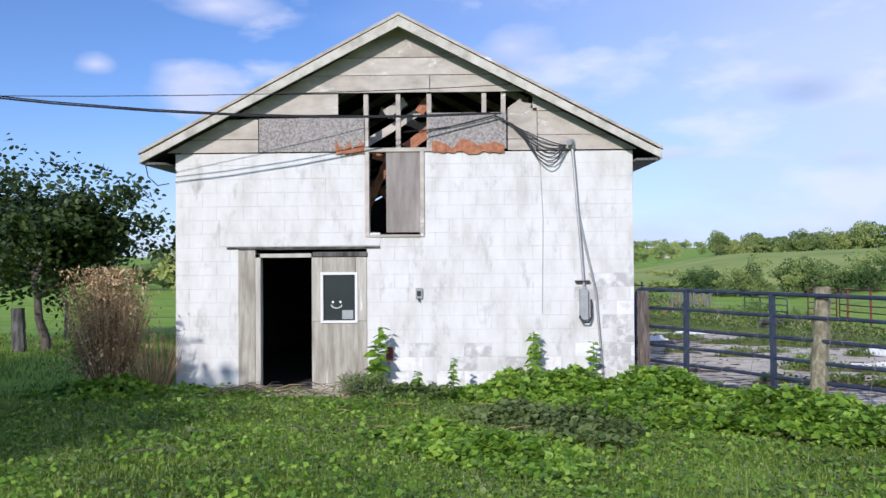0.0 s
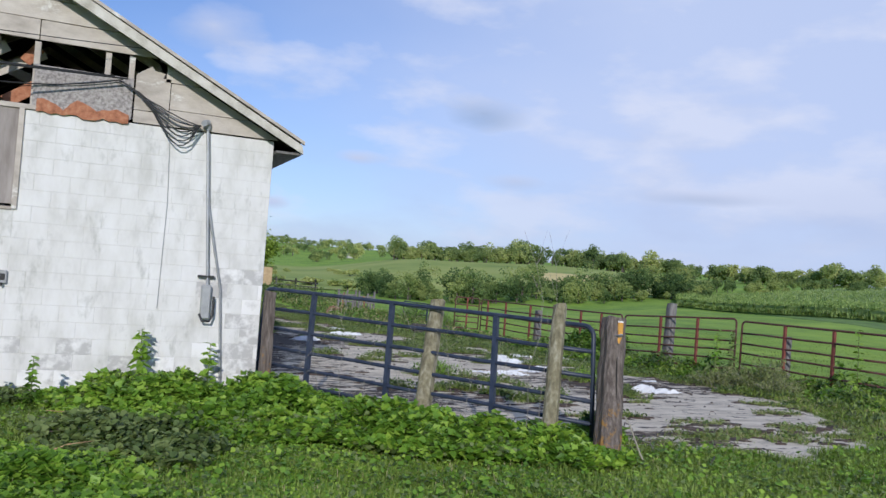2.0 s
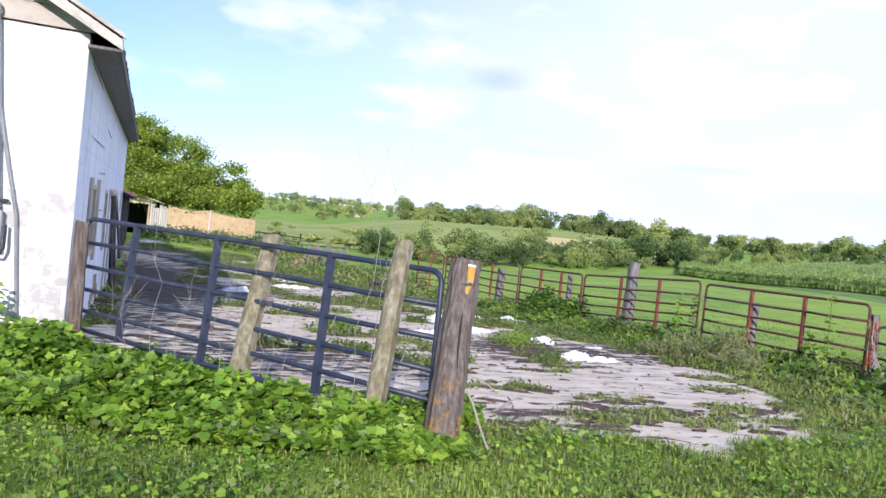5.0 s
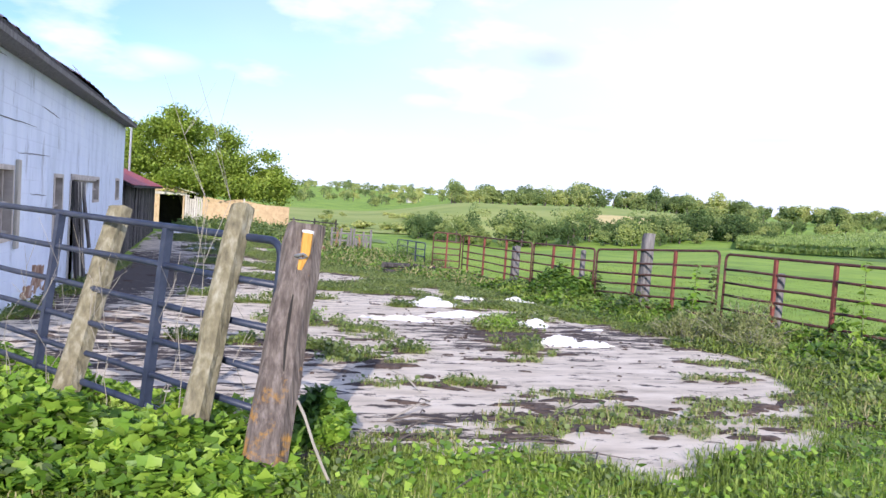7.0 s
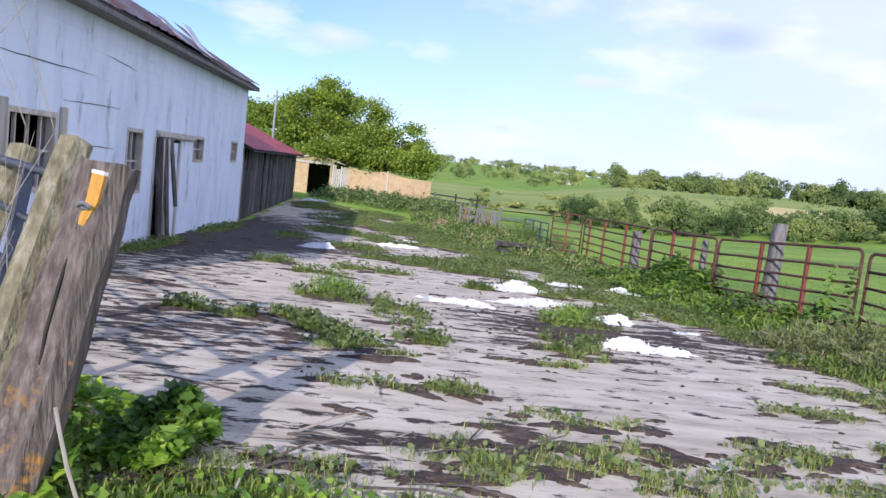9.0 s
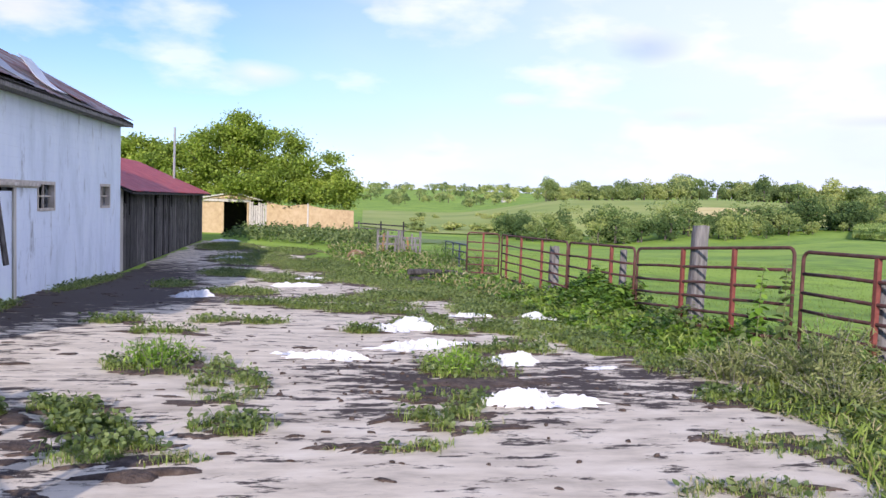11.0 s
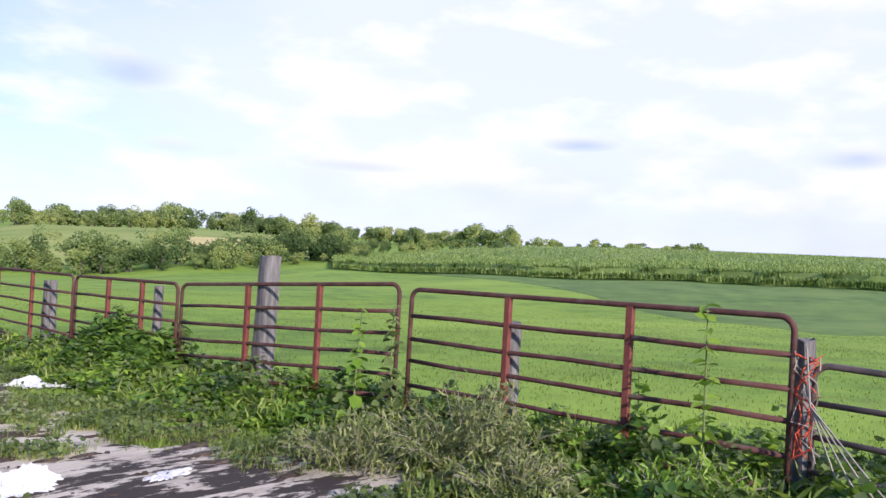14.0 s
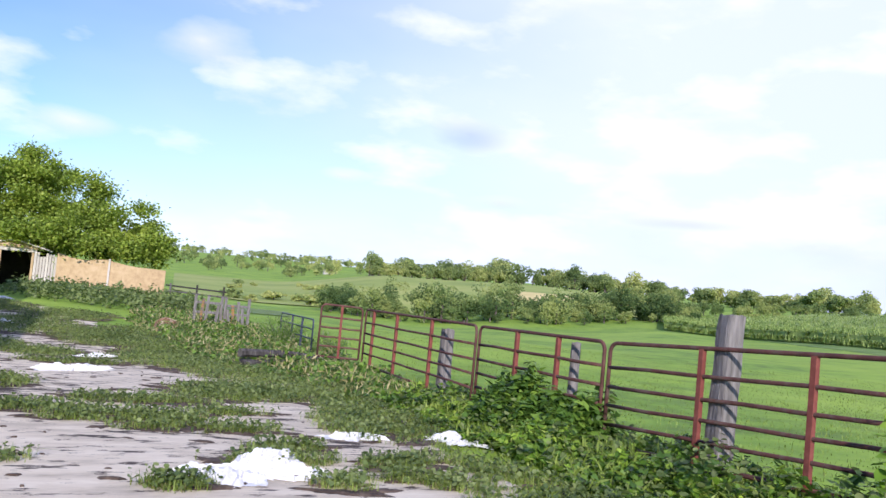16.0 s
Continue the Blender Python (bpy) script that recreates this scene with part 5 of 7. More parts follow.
wood_post("fence_post", (14.48, 18.9, -1.1), (14.5, 18.9, 0.36), 0.07, M_POSTGREY, "grey fence post behind the red gate", False, 8)
wood_post("fence_post", (14.56, 23.3, -1.3), (14.58, 23.3, 0.16), 0.12, M_POSTGREY, "squat grey fence post", True, 9)
twine = thing("baling_twine", (14.86, 9.87, -0.2), "tangle of orange and pale baling twine on the post", "twine")
rnd = random.Random(4)
for k in range(7):
    pts = [(14.84 + rnd.uniform(-0.08, 0.06), 9.93 + rnd.uniform(-0.12, 0.08), 0.5 - 0.09 * i + rnd.uniform(-0.03, 0.03)) for i in range(9)]
    part("strand", Acc().tube(pts, 0.006, 4), M_TWINE if k % 3 else M_PALESTEM, twine)
for k in range(4):
    part("strand", Acc().tube([(14.82, 9.93, 0.55), (14.76, 9.87, 0.15), (14.66 - 0.1 * k, 9.67 - 0.12 * k, -0.25), (14.51 - 0.1 * k, 9.47 - 0.2 * k, -0.55)], 0.007, 4), M_PALESTEM, twine)


# ---------- plastic sheets lying about ----------
def plastic_sheet(x, y, lx, ly, turn, h, seed):
    n_ = 64
    vs, fs_ = [], []
    ca, sa = math.cos(turn), math.sin(turn)
    for i in range(n_ + 1):
        for j in range(n_ + 1):
            u, w_ = i / n_ * 2 - 1, j / n_ * 2 - 1
            rr = math.sqrt(max(1e-6, u * u + w_ * w_))
            k_ = max(abs(u), abs(w_)) / rr
            u, w_ = u * k_, w_ * k_
            t = math.atan2(w_, u)
            q = 1 + 0.32 * noise.noise((math.cos(t) * 1.5 + seed, math.sin(t) * 1.5, 0)) + 0.5 * noise.noise((math.cos(t) * 4, math.sin(t) * 4, seed)) + 0.3 * noise.noise((math.cos(t) * 11, math.sin(t) * 11, seed))
            px, py = u * lx / 2 * q, w_ * ly / 2 * q
            gx_, gy_ = x + px * ca - py * sa, y + px * sa + py * ca
            d = math.hypot(u, w_)
            wx, wy = px + 0.09 * noise.noise((px * 5, py * 5, seed)), py + 0.09 * noise.noise((px * 5, py * 5, seed + 4))
            c = 0.12 + 0.7 * noise.noise((px * 2.2 + seed, py * 3.2, 1))
            for fq, am in ((4.0, 0.75), (9.0, 0.5), (19.0, 0.28)):
                c += am * (0.42 - abs(noise.noise((wx * fq + seed, wy * fq * 1.3, fq))) * 1.5)
            vs.append((gx_, gy_, gz(gx_, gy_) + 0.036 + h * max(0.02, c) * max(0.0, 1 - d ** 6)))
    for i in range(n_):
        for j in range(n_):
            a = i * (n_ + 1) + j
            fs_.append((a, a + n_ + 1, a + n_ + 2, a + 1))
    ob = make("plastic_sheet", vs, fs_, M_SHEET)
    return tagged(ob, "crumpled white plastic sheet lying on the dirt", "plastic sheet", "plastic sheets in the yard")


for i, s in enumerate([(10.7, 11.8, 1.15, 0.5, -0.05, 0.17), (8.78, 14.35, 1.05, 0.5, -0.15, 0.1), (10.05, 15.2, 1.3, 0.55, 0.5, 0.12), (10.1, 17.1, 1.35, 0.85, 0.5, 0.15), (11.0, 14.0, 0.75, 0.6, 0.2, 0.13),
                       (6.2, 22.0, 0.85, 0.6, 0.4, 0.16), (8.3, 25.4, 1.4, 0.6, 0.5, 0.13), (8.65, 28.4, 0.8, 0.5, 0.2, 0.1), (13.0, 18.9, 1.05, 0.8, 0.3, 0.1), (11.55, 18.95, 0.8, 0.45, 0.1, 0.08), (13.95, 13.85, 0.45, 0.3, 0.1, 0.08),
                       (14.15, 12.3, 0.35, 0.25, 0.3, 0.08), (14.1, 11.5, 0.25, 0.2, 0, 0.07), (5.7, 35.9, 1.2, 0.8, 0.1, 0.12), (4.3, 47.5, 1.4, 0.9, 0.3, 0.15), (12.0, 13.6, 0.4, 0.2, 0.4, 0.04)]):
    plastic_sheet(*s, i * 7.3)


# old timber and scrap at the far side of the yard
timber = thing("feed_bunk", (12.6, 28.2, gz(12.6, 28.2)), "dark rotten timber feed bunk lying in weeds", "feed bunk")
for k, (a, b) in enumerate((((11.55, 27.75, 0.36), (13.8, 28.75, 0.26)), ((11.6, 27.65, 0.12), (13.85, 28.6, 0.1)), ((11.5, 28.05, 0.1), (13.7, 29.0, 0.1)))):
    pa, pb = Vector((a[0], a[1], gz(a[0], a[1]) + a[2])), Vector((b[0], b[1], gz(b[0], b[1]) + b[2]))
    part("timber", Acc().tube([pa, pa.lerp(pb, 0.5) + Vector((0, 0, 0.04)), pb], [0.1, 0.09, 0.07], 7), M_DARKWOOD, timber)


def hurdle(x0, x1, y, lean, label, seed):
    """A slatted wooden panel standing in the weeds: two posts, level rails and upright slats."""
    rnd_ = random.Random(seed)
    z0 = gz((x0 + x1) / 2, y)
    t = thing("wooden_hurdle", ((x0 + x1) / 2, y, z0), label, "hurdle", "wooden hurdles in the weeds")
    for x in (x0, x1):
        part("post", Acc().box(x - 0.05, x + 0.05, y - 0.05, y + 0.05, z0 - 0.1, z0 + 1.2, c=0.01), M_POSTGREY, t)
    for q in (0.2, 0.55, 0.9):
        zz = z0 + q + rnd_.uniform(-0.05, 0.05)
        part("rail", Acc().box(x0, x1, y - 0.075, y - 0.05, zz - 0.045, zz + 0.045, c=0.006), M_POSTGREY, t)
    n_ = int((x1 - x0) / 0.16)
    for k in range(1, n_):
        if rnd_.random() < 0.25:
            continue
        x = x0 + (x1 - x0) * k / n_
        top = z0 + rnd_.uniform(0.75, 1.2)
        part("slat", Acc().add(*slat_shape(x, y - 0.1, 0.05, z0, top, lean * rnd_.uniform(0.2, 1.0))), M_POST if rnd_.random() < 0.4 else M_POSTGREY, t)
    return t


def slat_shape(x, y, half, z0, z1, lean):
    vs = [(x + dx * half + (lean if z == z1 else 0.0), y + dy * 0.012, z) for z in (z0, z1) for dy in (-1, 1) for dx in (-1, 1)]
    return vs, [(0, 2, 3, 1), (4, 5, 7, 6), (0, 1, 5, 4), (2, 6, 7, 3), (0, 4, 6, 2), (1, 3, 7, 5)]


hurdle(11.7, 12.65, 40.0, 0.1, "grey weathered slatted wooden hurdle in tall weeds", 5)
hurdle(12.75, 13.6, 39.7, -0.12, "grey leaning slatted wooden hurdle in tall weeds", 6)
coil = thing("wire_coil", (10.5, 36.0, gz(10.5, 36)), "tangled rusty brown fencing wire in the weeds", "wire")
rnd = random.Random(15)
for k in range(9):
    r_, cz, tilt = rnd.uniform(0.22, 0.36), gz(10.5, 36) + rnd.uniform(0.2, 0.4), rnd.uniform(-0.5, 0.5)
    part("loop", Acc().tube([(10.5 + r_ * math.cos(t), 36 + rnd.uniform(-0.05, 0.05) + tilt * r_ * math.sin(t), cz + 0.7 * r_ * math.sin(t)) for t in (2 * math.pi * i / 14 for i in range(15))], 0.012, 4), M_RUSTWALL, coil)

# ---------- plants ----------
RNG = np.random.default_rng(11)
LEAF_V = np.array([(0, 0, 0), (0, 0.5, -0.06), (0, 1, 0.0), (-0.42, 0.28, 0.08), (-0.36, 0.68, 0.07), (0.42, 0.28, 0.08), (0.36, 0.68, 0.07)], float)
LEAF_F = np.array([(0, 1, 3), (3, 1, 4), (1, 2, 4), (0, 5, 1), (5, 6, 1), (1, 6, 2)])
LOBE_V = np.array([(0, 0, 0), (0, 0.45, -0.05), (0, 1, 0.02), (-0.3, -0.12, 0.05), (-0.58, 0.3, 0.07), (-0.3, 0.55, 0.03), (0.3, -0.12, 0.05), (0.58, 0.3, 0.07), (0.3, 0.55, 0.03)], float)
LOBE_F = np.array([(0, 1, 3), (3, 1, 4), (4, 1, 5), (1, 2, 5), (0, 6, 1), (6, 7, 1), (7, 8, 1), (1, 8, 2)])
NARROW_V = np.array([(0, 0, 0), (-0.11, 0.4, 0.03), (0.11, 0.4, 0.03), (0, 1, -0.12)], float)
NARROW_F = np.array([(0, 2, 1), (1, 2, 3)])
CARD_V = np.array([(-0.5, 0, 0), (0, -0.5, 0.1), (0.5, 0.05, 0), (0.05, 0.5, 0.1)], float)
CARD_F = np.array([(0, 1, 2), (0, 2, 3)])


def turns(n, flat=0.5, yaw=None):
    """Random turnings for n leaves; flat 0 lies level, 1 takes any tilt."""
    yaw = RNG.uniform(0, 2 * np.pi, n) if yaw is None else yaw
    tilt = RNG.normal(0, 1, n) * flat
    roll = RNG.normal(0, 1, n) * flat
    cy, sy, ct, st, cr, sr = np.cos(yaw), np.sin(yaw), np.cos(tilt), np.sin(tilt), np.cos(roll), np.sin(roll)
    o, z = np.ones(n), np.zeros(n)
    rz = np.stack([np.stack([cy, -sy, z], 1), np.stack([sy, cy, z], 1), np.stack([z, z, o], 1)], 1)
    rx = np.stack([np.stack([o, z, z], 1), np.stack([z, ct, -st], 1), np.stack([z, st, ct], 1)], 1)
    ry = np.stack([np.stack([cr, z, sr], 1), np.stack([z, o, z], 1), np.stack([-sr, z, cr], 1)], 1)
    return rz @ rx @ ry


def leaves(points, sizes, tv, tf, flat=0.5, yaw=None):
    """Vertices and faces of one leaf at each point."""
    n = len(points)
    r = turns(n, flat, yaw)
    v = np.einsum("nij,kj->nki", r, tv) * np.asarray(sizes)[:, None, None] + np.asarray(points)[:, None, :]
    f = (tf[None] + (np.arange(n) * len(tv))[:, None, None]).reshape(-1, tf.shape[1])
    return v.reshape(-1, 3), f


def join(sets):
    vs, fs, k = [], [], 0
    for v, f in sets:
        vs.append(v)
        fs.append(f + k)
        k += len(v)
    return np.concatenate(vs), np.concatenate(fs)


def blades(x, y, h, w, lean=0.75, z=None):
    """Grass blades: one bent strip of three triangles at each x, y."""
    n = len(x)
    z = land(x, y) if z is None else z
    yaw = RNG.uniform(0, 2 * np.pi, n)
    ln = np.abs(RNG.normal(0, lean, n)) * h
    dx, dy = np.cos(yaw), np.sin(yaw)
    px, py = -dy * w / 2, dx * w / 2
    v = np.empty((n, 5, 3))
    v[:, 0] = np.stack([x - px, y - py, z - 0.01], 1)
    v[:, 1] = np.stack([x + px, y + py, z - 0.01], 1)
    v[:, 2] = np.stack([x - px * 0.8 + dx * ln * 0.35, y - py * 0.8 + dy * ln * 0.35, z + h * 0.6], 1)
    v[:, 3] = np.stack([x + px * 0.8 + dx * ln * 0.35, y + py * 0.8 + dy * ln * 0.35, z + h * 0.6], 1)
    v[:, 4] = np.stack([x + dx * ln, y + dy * ln, z + h * np.clip(1 - 0.3 * ln / h, 0.5, 1)], 1)
    f = np.array([(0, 1, 3), (0, 3, 2), (2, 3, 4)])
    return v.reshape(-1, 3), (f[None] + (np.arange(n) * 5)[:, None, None]).reshape(-1, 3)


def patchy(x, y, s=0.5, seed=0.0):
    """Soft unevenness between 0 and 1 over the ground."""
    return 0.5 + 0.25 * (np.sin(x * s * 2.1 + seed + 1.7 * np.sin(y * s * 1.3)) + np.sin(y * s * 2.6 + seed * 2 + 1.3 * np.sin(x * s * 1.9)))


def off_yard(x, y):
    return np.array([not inside(YARD, *edge_wobble(a, b)) for a, b in zip(x, y)])


def near_lines(x, y):
    """True where no wall stands."""
    return ~((x > BX0 - 0.03) & (x < BX1 + 0.03) & (y > BY0 - 0.03)) & ~((x > -2.55) & (x < -0.95) & (y > 9.75))


def thinning(x, y, y0):
    """True for more and more plants over the first steps behind a bed's front edge."""
    return RNG.random(len(x)) < (y - y0) / 2.6 + 0.5 * (patchy(x, y, 1.1, 3.0) - 0.5)


# mown lawn, thick near the path and thinner further off
def lawn(n, x0, x1, y0, y1, h0, h1, w, mat, label, seed):
    x, y = RNG.uniform(x0, x1, n), RNG.uniform(y0, y1, n)
    keep = near_lines(x, y) & (RNG.random(n) < 0.35 + 0.65 * patchy(x, y, 0.9, seed)) & thinning(x, y, y0)
    x, y = x[keep], y[keep]
    keep = off_yard(x, y)
    x, y = x[keep], y[keep]
    p = patchy(x, y, 0.7, seed)
    h = RNG.uniform(h0, h1, len(x)) * (0.6 + 0.7 * p)
    v, f = blades(x, y, h, RNG.uniform(0.6, 1.3, len(x)) * w)
    ob = make("lawn_grass", v, f, mat)
    return tagged(ob, label, "grass", kind="stuff")


lawn(265000, -6, 9.5, 0.6, 10.4, 0.03, 0.085, 0.011, M_GRASS, "short uneven green lawn grass", 0.0)
lawn(120000, 5, 15, 1.0, 10.5, 0.035, 0.11, 0.011, M_GRASS, "rough green grass along the yard edge", 2.0)
lawn(80000, -16, 16, -9, 2.7, 0.04, 0.1, 0.018, M_GRASS, "mown lawn grass", 1.0)
lawn(36000, -16, -3.8, 3, 24, 0.06, 0.14, 0.02, M_GRASS, "shaded lawn grass beside the barn", 3.0)
lawn(12000, -4, 14, 3.0, 10.4, 0.04, 0.11, 0.007, M_DRYGRASS, "dry straw blades in the lawn", 4.0)


def clover(n, x0, x1, y0, y1, h, size, mat, label, seed):
    """Small flat leaves of clover and plantain in the sward."""
    x, y = RNG.uniform(x0, x1, n), RNG.uniform(y0, y1, n)
    keep = near_lines(x, y) & (RNG.random(n) < patchy(x, y, 1.3, seed) ** 1.5) & thinning(x, y, y0)
    x, y = x[keep], y[keep]
    keep = off_yard(x, y)
    x, y = x[keep], y[keep]
    z = land(x, y) + RNG.uniform(0.015, h, len(x)) * (0.5 + patchy(x, y, 2.1, seed))
    v, f = leaves(np.stack([x, y, z], 1), RNG.uniform(0.6, 1.4, len(x)) * size, CARD_V, CARD_F, 0.45)
    tagged(make("clover", v, f, mat), label, "clover", kind="stuff")


clover(150000, -5, 15, 0.6, 10.4, 0.06, 0.026, M_WEED, "clover leaves in the lawn", 1.0)
clover(60000, -5, 15, 0.6, 10.4, 0.09, 0.04, M_DARKWEED, "plantain and dock leaves in the lawn", 5.0)

clover(70000, -5, 15, 0.6, 10.4, 0.12, 0.052, M_WEED, "broad weed leaves standing in the lawn", 9.0)

# tufts in the cracks of the yard and along its edges
sets, dry, weeds = [], [], []
for x, y, rx, ry in TUFTS:
    n = int(2300 * max(0.12, rx * ry) ** 0.75 * (1.0 if y < 10.5 else 1.4 if y < 24 else 1.0))
    t, r = RNG.uniform(0, 2 * np.pi, n), np.sqrt(RNG.random(n)) * (0.75 + 0.4 * RNG.random(n))
    bx, by = x + rx * r * np.cos(t) + RNG.normal(0, 0.03, n), y + ry * r * np.sin(t) + RNG.normal(0, 0.03, n)
    keep = patchy(bx, by, 2.6, 1.0) * 0.6 + 0.4 * patchy(bx, by, 6.5, 4.0) > (0.47 if y < 18 else 0.3)
    bx, by = bx[keep], by[keep]
    n = len(bx)
    z = land(bx, by) + 0.03
    small = n // (6 if y < 10.5 else 2)
    weeds.append(leaves(np.stack([bx[:small], by[:small], z[:small] + RNG.uniform(0.01, 0.07 if y < 10.5 else 0.13, small)], 1), RNG.uniform(0.02, 0.065, small), LEAF_V, LEAF_F, 0.6))
    sets.append(blades(bx, by, RNG.uniform(0.02, 0.085, n) * (1 if y < 10.5 else 1.6), RNG.uniform(0.004, 0.01, n), 1.0, z))
    m = n // 2
    dry.append(blades(bx[:m], by[:m] + 0.02, RNG.uniform(0.02, 0.08, m), RNG.uniform(0.004, 0.01, m), 1.0, z[:m]))
for lo, hi, per in ((0, 9.5, 110), (9.5, 30, 60)):
    rim = np.array([p for p in RIM if lo <= p[1] < hi and p[0] > 3.2])
    rim = np.repeat(rim, per, axis=0)
    rim = rim + RNG.normal(0, 0.1, rim.shape)
    rim = rim[RNG.random(len(rim)) < patchy(rim[:, 0], rim[:, 1], 1.8, 2.0) * 1.3]
    n = len(rim)
    sets.append(blades(rim[:, 0], rim[:, 1], RNG.uniform(0.03, 0.12, n), RNG.uniform(0.006, 0.013, n), 0.9, land(rim[:, 0], rim[:, 1])))
    k = n // 4
    dry.append(blades(rim[:k, 0] + 0.03, rim[:k, 1], RNG.uniform(0.02, 0.09, k), RNG.uniform(0.004, 0.01, k), 1.1, land(rim[:k, 0], rim[:k, 1])))
tagged(make("yard_grass", *join(sets), M_GRASS), "grass tufts growing in the cracked yard", "grass", kind="stuff")
tagged(make("yard_weeds", *join(weeds), M_DARKWEED), "small weeds growing in the cracked yard", "weeds", kind="stuff")
tagged(make("yard_dry_grass", *join(dry), M_DRYGRASS), "dry grass in the cracked yard", "grass", kind="stuff")


def weed_bed(name, outline, n, h0, h1, size, mat, label, tv=LOBE_V, tf=LOBE_F, flat=0.45, stems=True):
    """A bed of broad-leaved weeds filling an outline on the ground, higher in the middle of each clump."""
    xs, ys = [p[0] for p in outline], [p[1] for p in outline]
    px, py = RNG.uniform(min(xs), max(xs), n * 3), RNG.uniform(min(ys), max(ys), n * 3)
    keep = np.array([inside(outline, *edge_wobble(a, b)) for a, b in zip(px, py)]) & near_lines(px, py)
    px, py = px[keep][:n], py[keep][:n]
    hump = np.clip(patchy(px, py, 1.3, h1 * 9) * 0.5 + 0.5 * patchy(px, py, 3.3, h1), 0, 1) ** 1.5 * 1.3
    edge = np.full(len(px), 9.0)
    for (ax, ay), (bx_, by_) in zip(outline, outline[1:] + outline[:1]):
        ex, ey = bx_ - ax, by_ - ay
        s_ = np.clip(((px - ax) * ex + (py - ay) * ey) / (ex * ex + ey * ey), 0, 1)
        edge = np.minimum(edge, np.hypot(px - ax - s_ * ex, py - ay - s_ * ey))
    top = (h0 + (h1 - h0) * hump) * (0.25 + 0.75 * np.clip((edge + 0.1) / 0.7, 0, 1))
    pz = land(px, py) + top * (0.35 + 0.65 * RNG.random(len(px)) ** 0.5)
    v, f = leaves(np.stack([px, py, pz], 1), RNG.uniform(0.6, 1.25, len(px)) * size, tv, tf, flat)
    ob = make(name, v, f, mat)
    return tagged(ob, label, "weeds", kind="stuff")


FRONT_BED = [(0.1, 9.6), (0.9, 8.6), (1.6, 7.9), (2.6, 7.2), (3.6, 6.6), (4.6, 6.0), (5.4, 5.75), (6.2, 6.2), (5.9, 6.6), (4.6, 8.0), (3.0, 10.0), (2.9, 10.3), (1.0, 10.35)]
weed_bed("weed_bed", FRONT_BED, 25000, 0.16, 0.52, 0.076, M_WEED, "dense bed of bright broad-leaved weeds before the gate")
weed_bed("weed_bed", FRONT_BED, 6500, 0.15, 0.46, 0.065, M_DARKWEED, "darker leaves among the broad weeds", LEAF_V, LEAF_F)
weed_bed("weed_bed", [(-0.5, 6.9), (0.2, 5.6), (1.2, 5.0), (1.6, 5.6), (1.2, 6.6), (0.2, 7.3)], 2400, 0.06, 0.24, 0.075, M_WEED, "low clump of lobed weeds in the lawn")
weed_bed("weed_bed", [(0.6, 7.0), (1.6, 6.2), (2.4, 6.6), (2.0, 7.8), (1.0, 8.4), (0.4, 8.0)], 2600, 0.08, 0.34, 0.075, M_DARKWEED, "dull green weed clump in the lawn", LEAF_V, LEAF_F)
weed_bed("weed_bed", [(-0.9, 10.3), (-1.0, 9.7), (0.2, 9.4), (0.4, 10.3)], 1500, 0.1, 0.3, 0.07, M_DARKWEED, "weeds along the foot of the barn wall", LEAF_V, LEAF_F)
weed_bed("weed_bed", [(-5.6, 9.6), (-5.0, 8.9), (-3.2, 9.3), (-2.9, 10.3), (-4.6, 10.4)], 1800, 0.08, 0.3, 0.08, M_WEED, "weeds at the barn corner by the dry bush")
weed_bed("weed_bed", [(3.3, 9.9), (4.9, 8.1), (6.1, 6.9), (6.9, 7.1), (6.4, 7.6), (5.2, 8.6), (3.7, 10.4)], 3000, 0.08, 0.35, 0.07, M_WEED, "weeds creeping under the navy gate")
weed_bed("weed_bed", [(6.1, 6.75), (6.7, 6.6), (7.0, 7.2), (6.5, 7.9), (6.0, 7.5)], 1900, 0.1, 0.62, 0.072, M_WEED, "leafy weeds behind the big gate post")
weed_bed("weed_bed", [(6.15, 6.8), (6.6, 6.7), (6.9, 7.2), (6.5, 7.8), (6.05, 7.5)], 900, 0.08, 0.5, 0.07, M_NETTLE, "dark leaves behind the big gate post")
RIM_BED = [(11.3, 7.2), (12.6, 7.3), (13.4, 9.0), (14.1, 11.6), (13.9, 13.2), (13.2, 13.0), (12.9, 11.4), (12.4, 10.2), (12.0, 8.8)]
weed_bed("weed_bed", RIM_BED, 3200, 0.03, 0.3, 0.06, M_DARKWEED, "low dull weeds along the broken slab edge", LEAF_V, LEAF_F)
weed_bed("weed_bed", RIM_BED, 5000, 0.03, 0.26, 0.13, M_GRASS, "long grass along the broken slab edge", NARROW_V * np.array([0.6, 1, 1]), NARROW_F, 1.0)
weed_bed("weed_bed", RIM_BED, 2500, 0.02, 0.2, 0.12, M_DRYGRASS, "dry grass along the broken slab edge", NARROW_V * np.array([0.5, 1, 1]), NARROW_F, 1.1)
FAR_BED = [(12.8, 22), (14.6, 22), (15.2, 33), (13.6, 46), (10.2, 50), (9.4, 40), (10.6, 30), (12.2, 26)]
FENCE_BED = [(13.1, 9.6), (13.2, 7.5), (14.4, 6.0), (16.6, 6.0), (16.2, 9.5), (15.7, 14), (15.3, 18.5), (15.0, 23), (12.9, 23), (12.9, 19.0), (13.2, 15.6), (13.9, 13.6), (14.2, 12.0), (13.6, 10.8)]
weed_bed("weed_bed", FENCE_BED, 11000, 0.06, 0.46, 0.085, M_WEED, "bright broad-leaved weeds along the red gates")
weed_bed("weed_bed", FENCE_BED, 9000, 0.06, 0.54, 0.08, M_NETTLE, "thick dark nettles along the red gates")
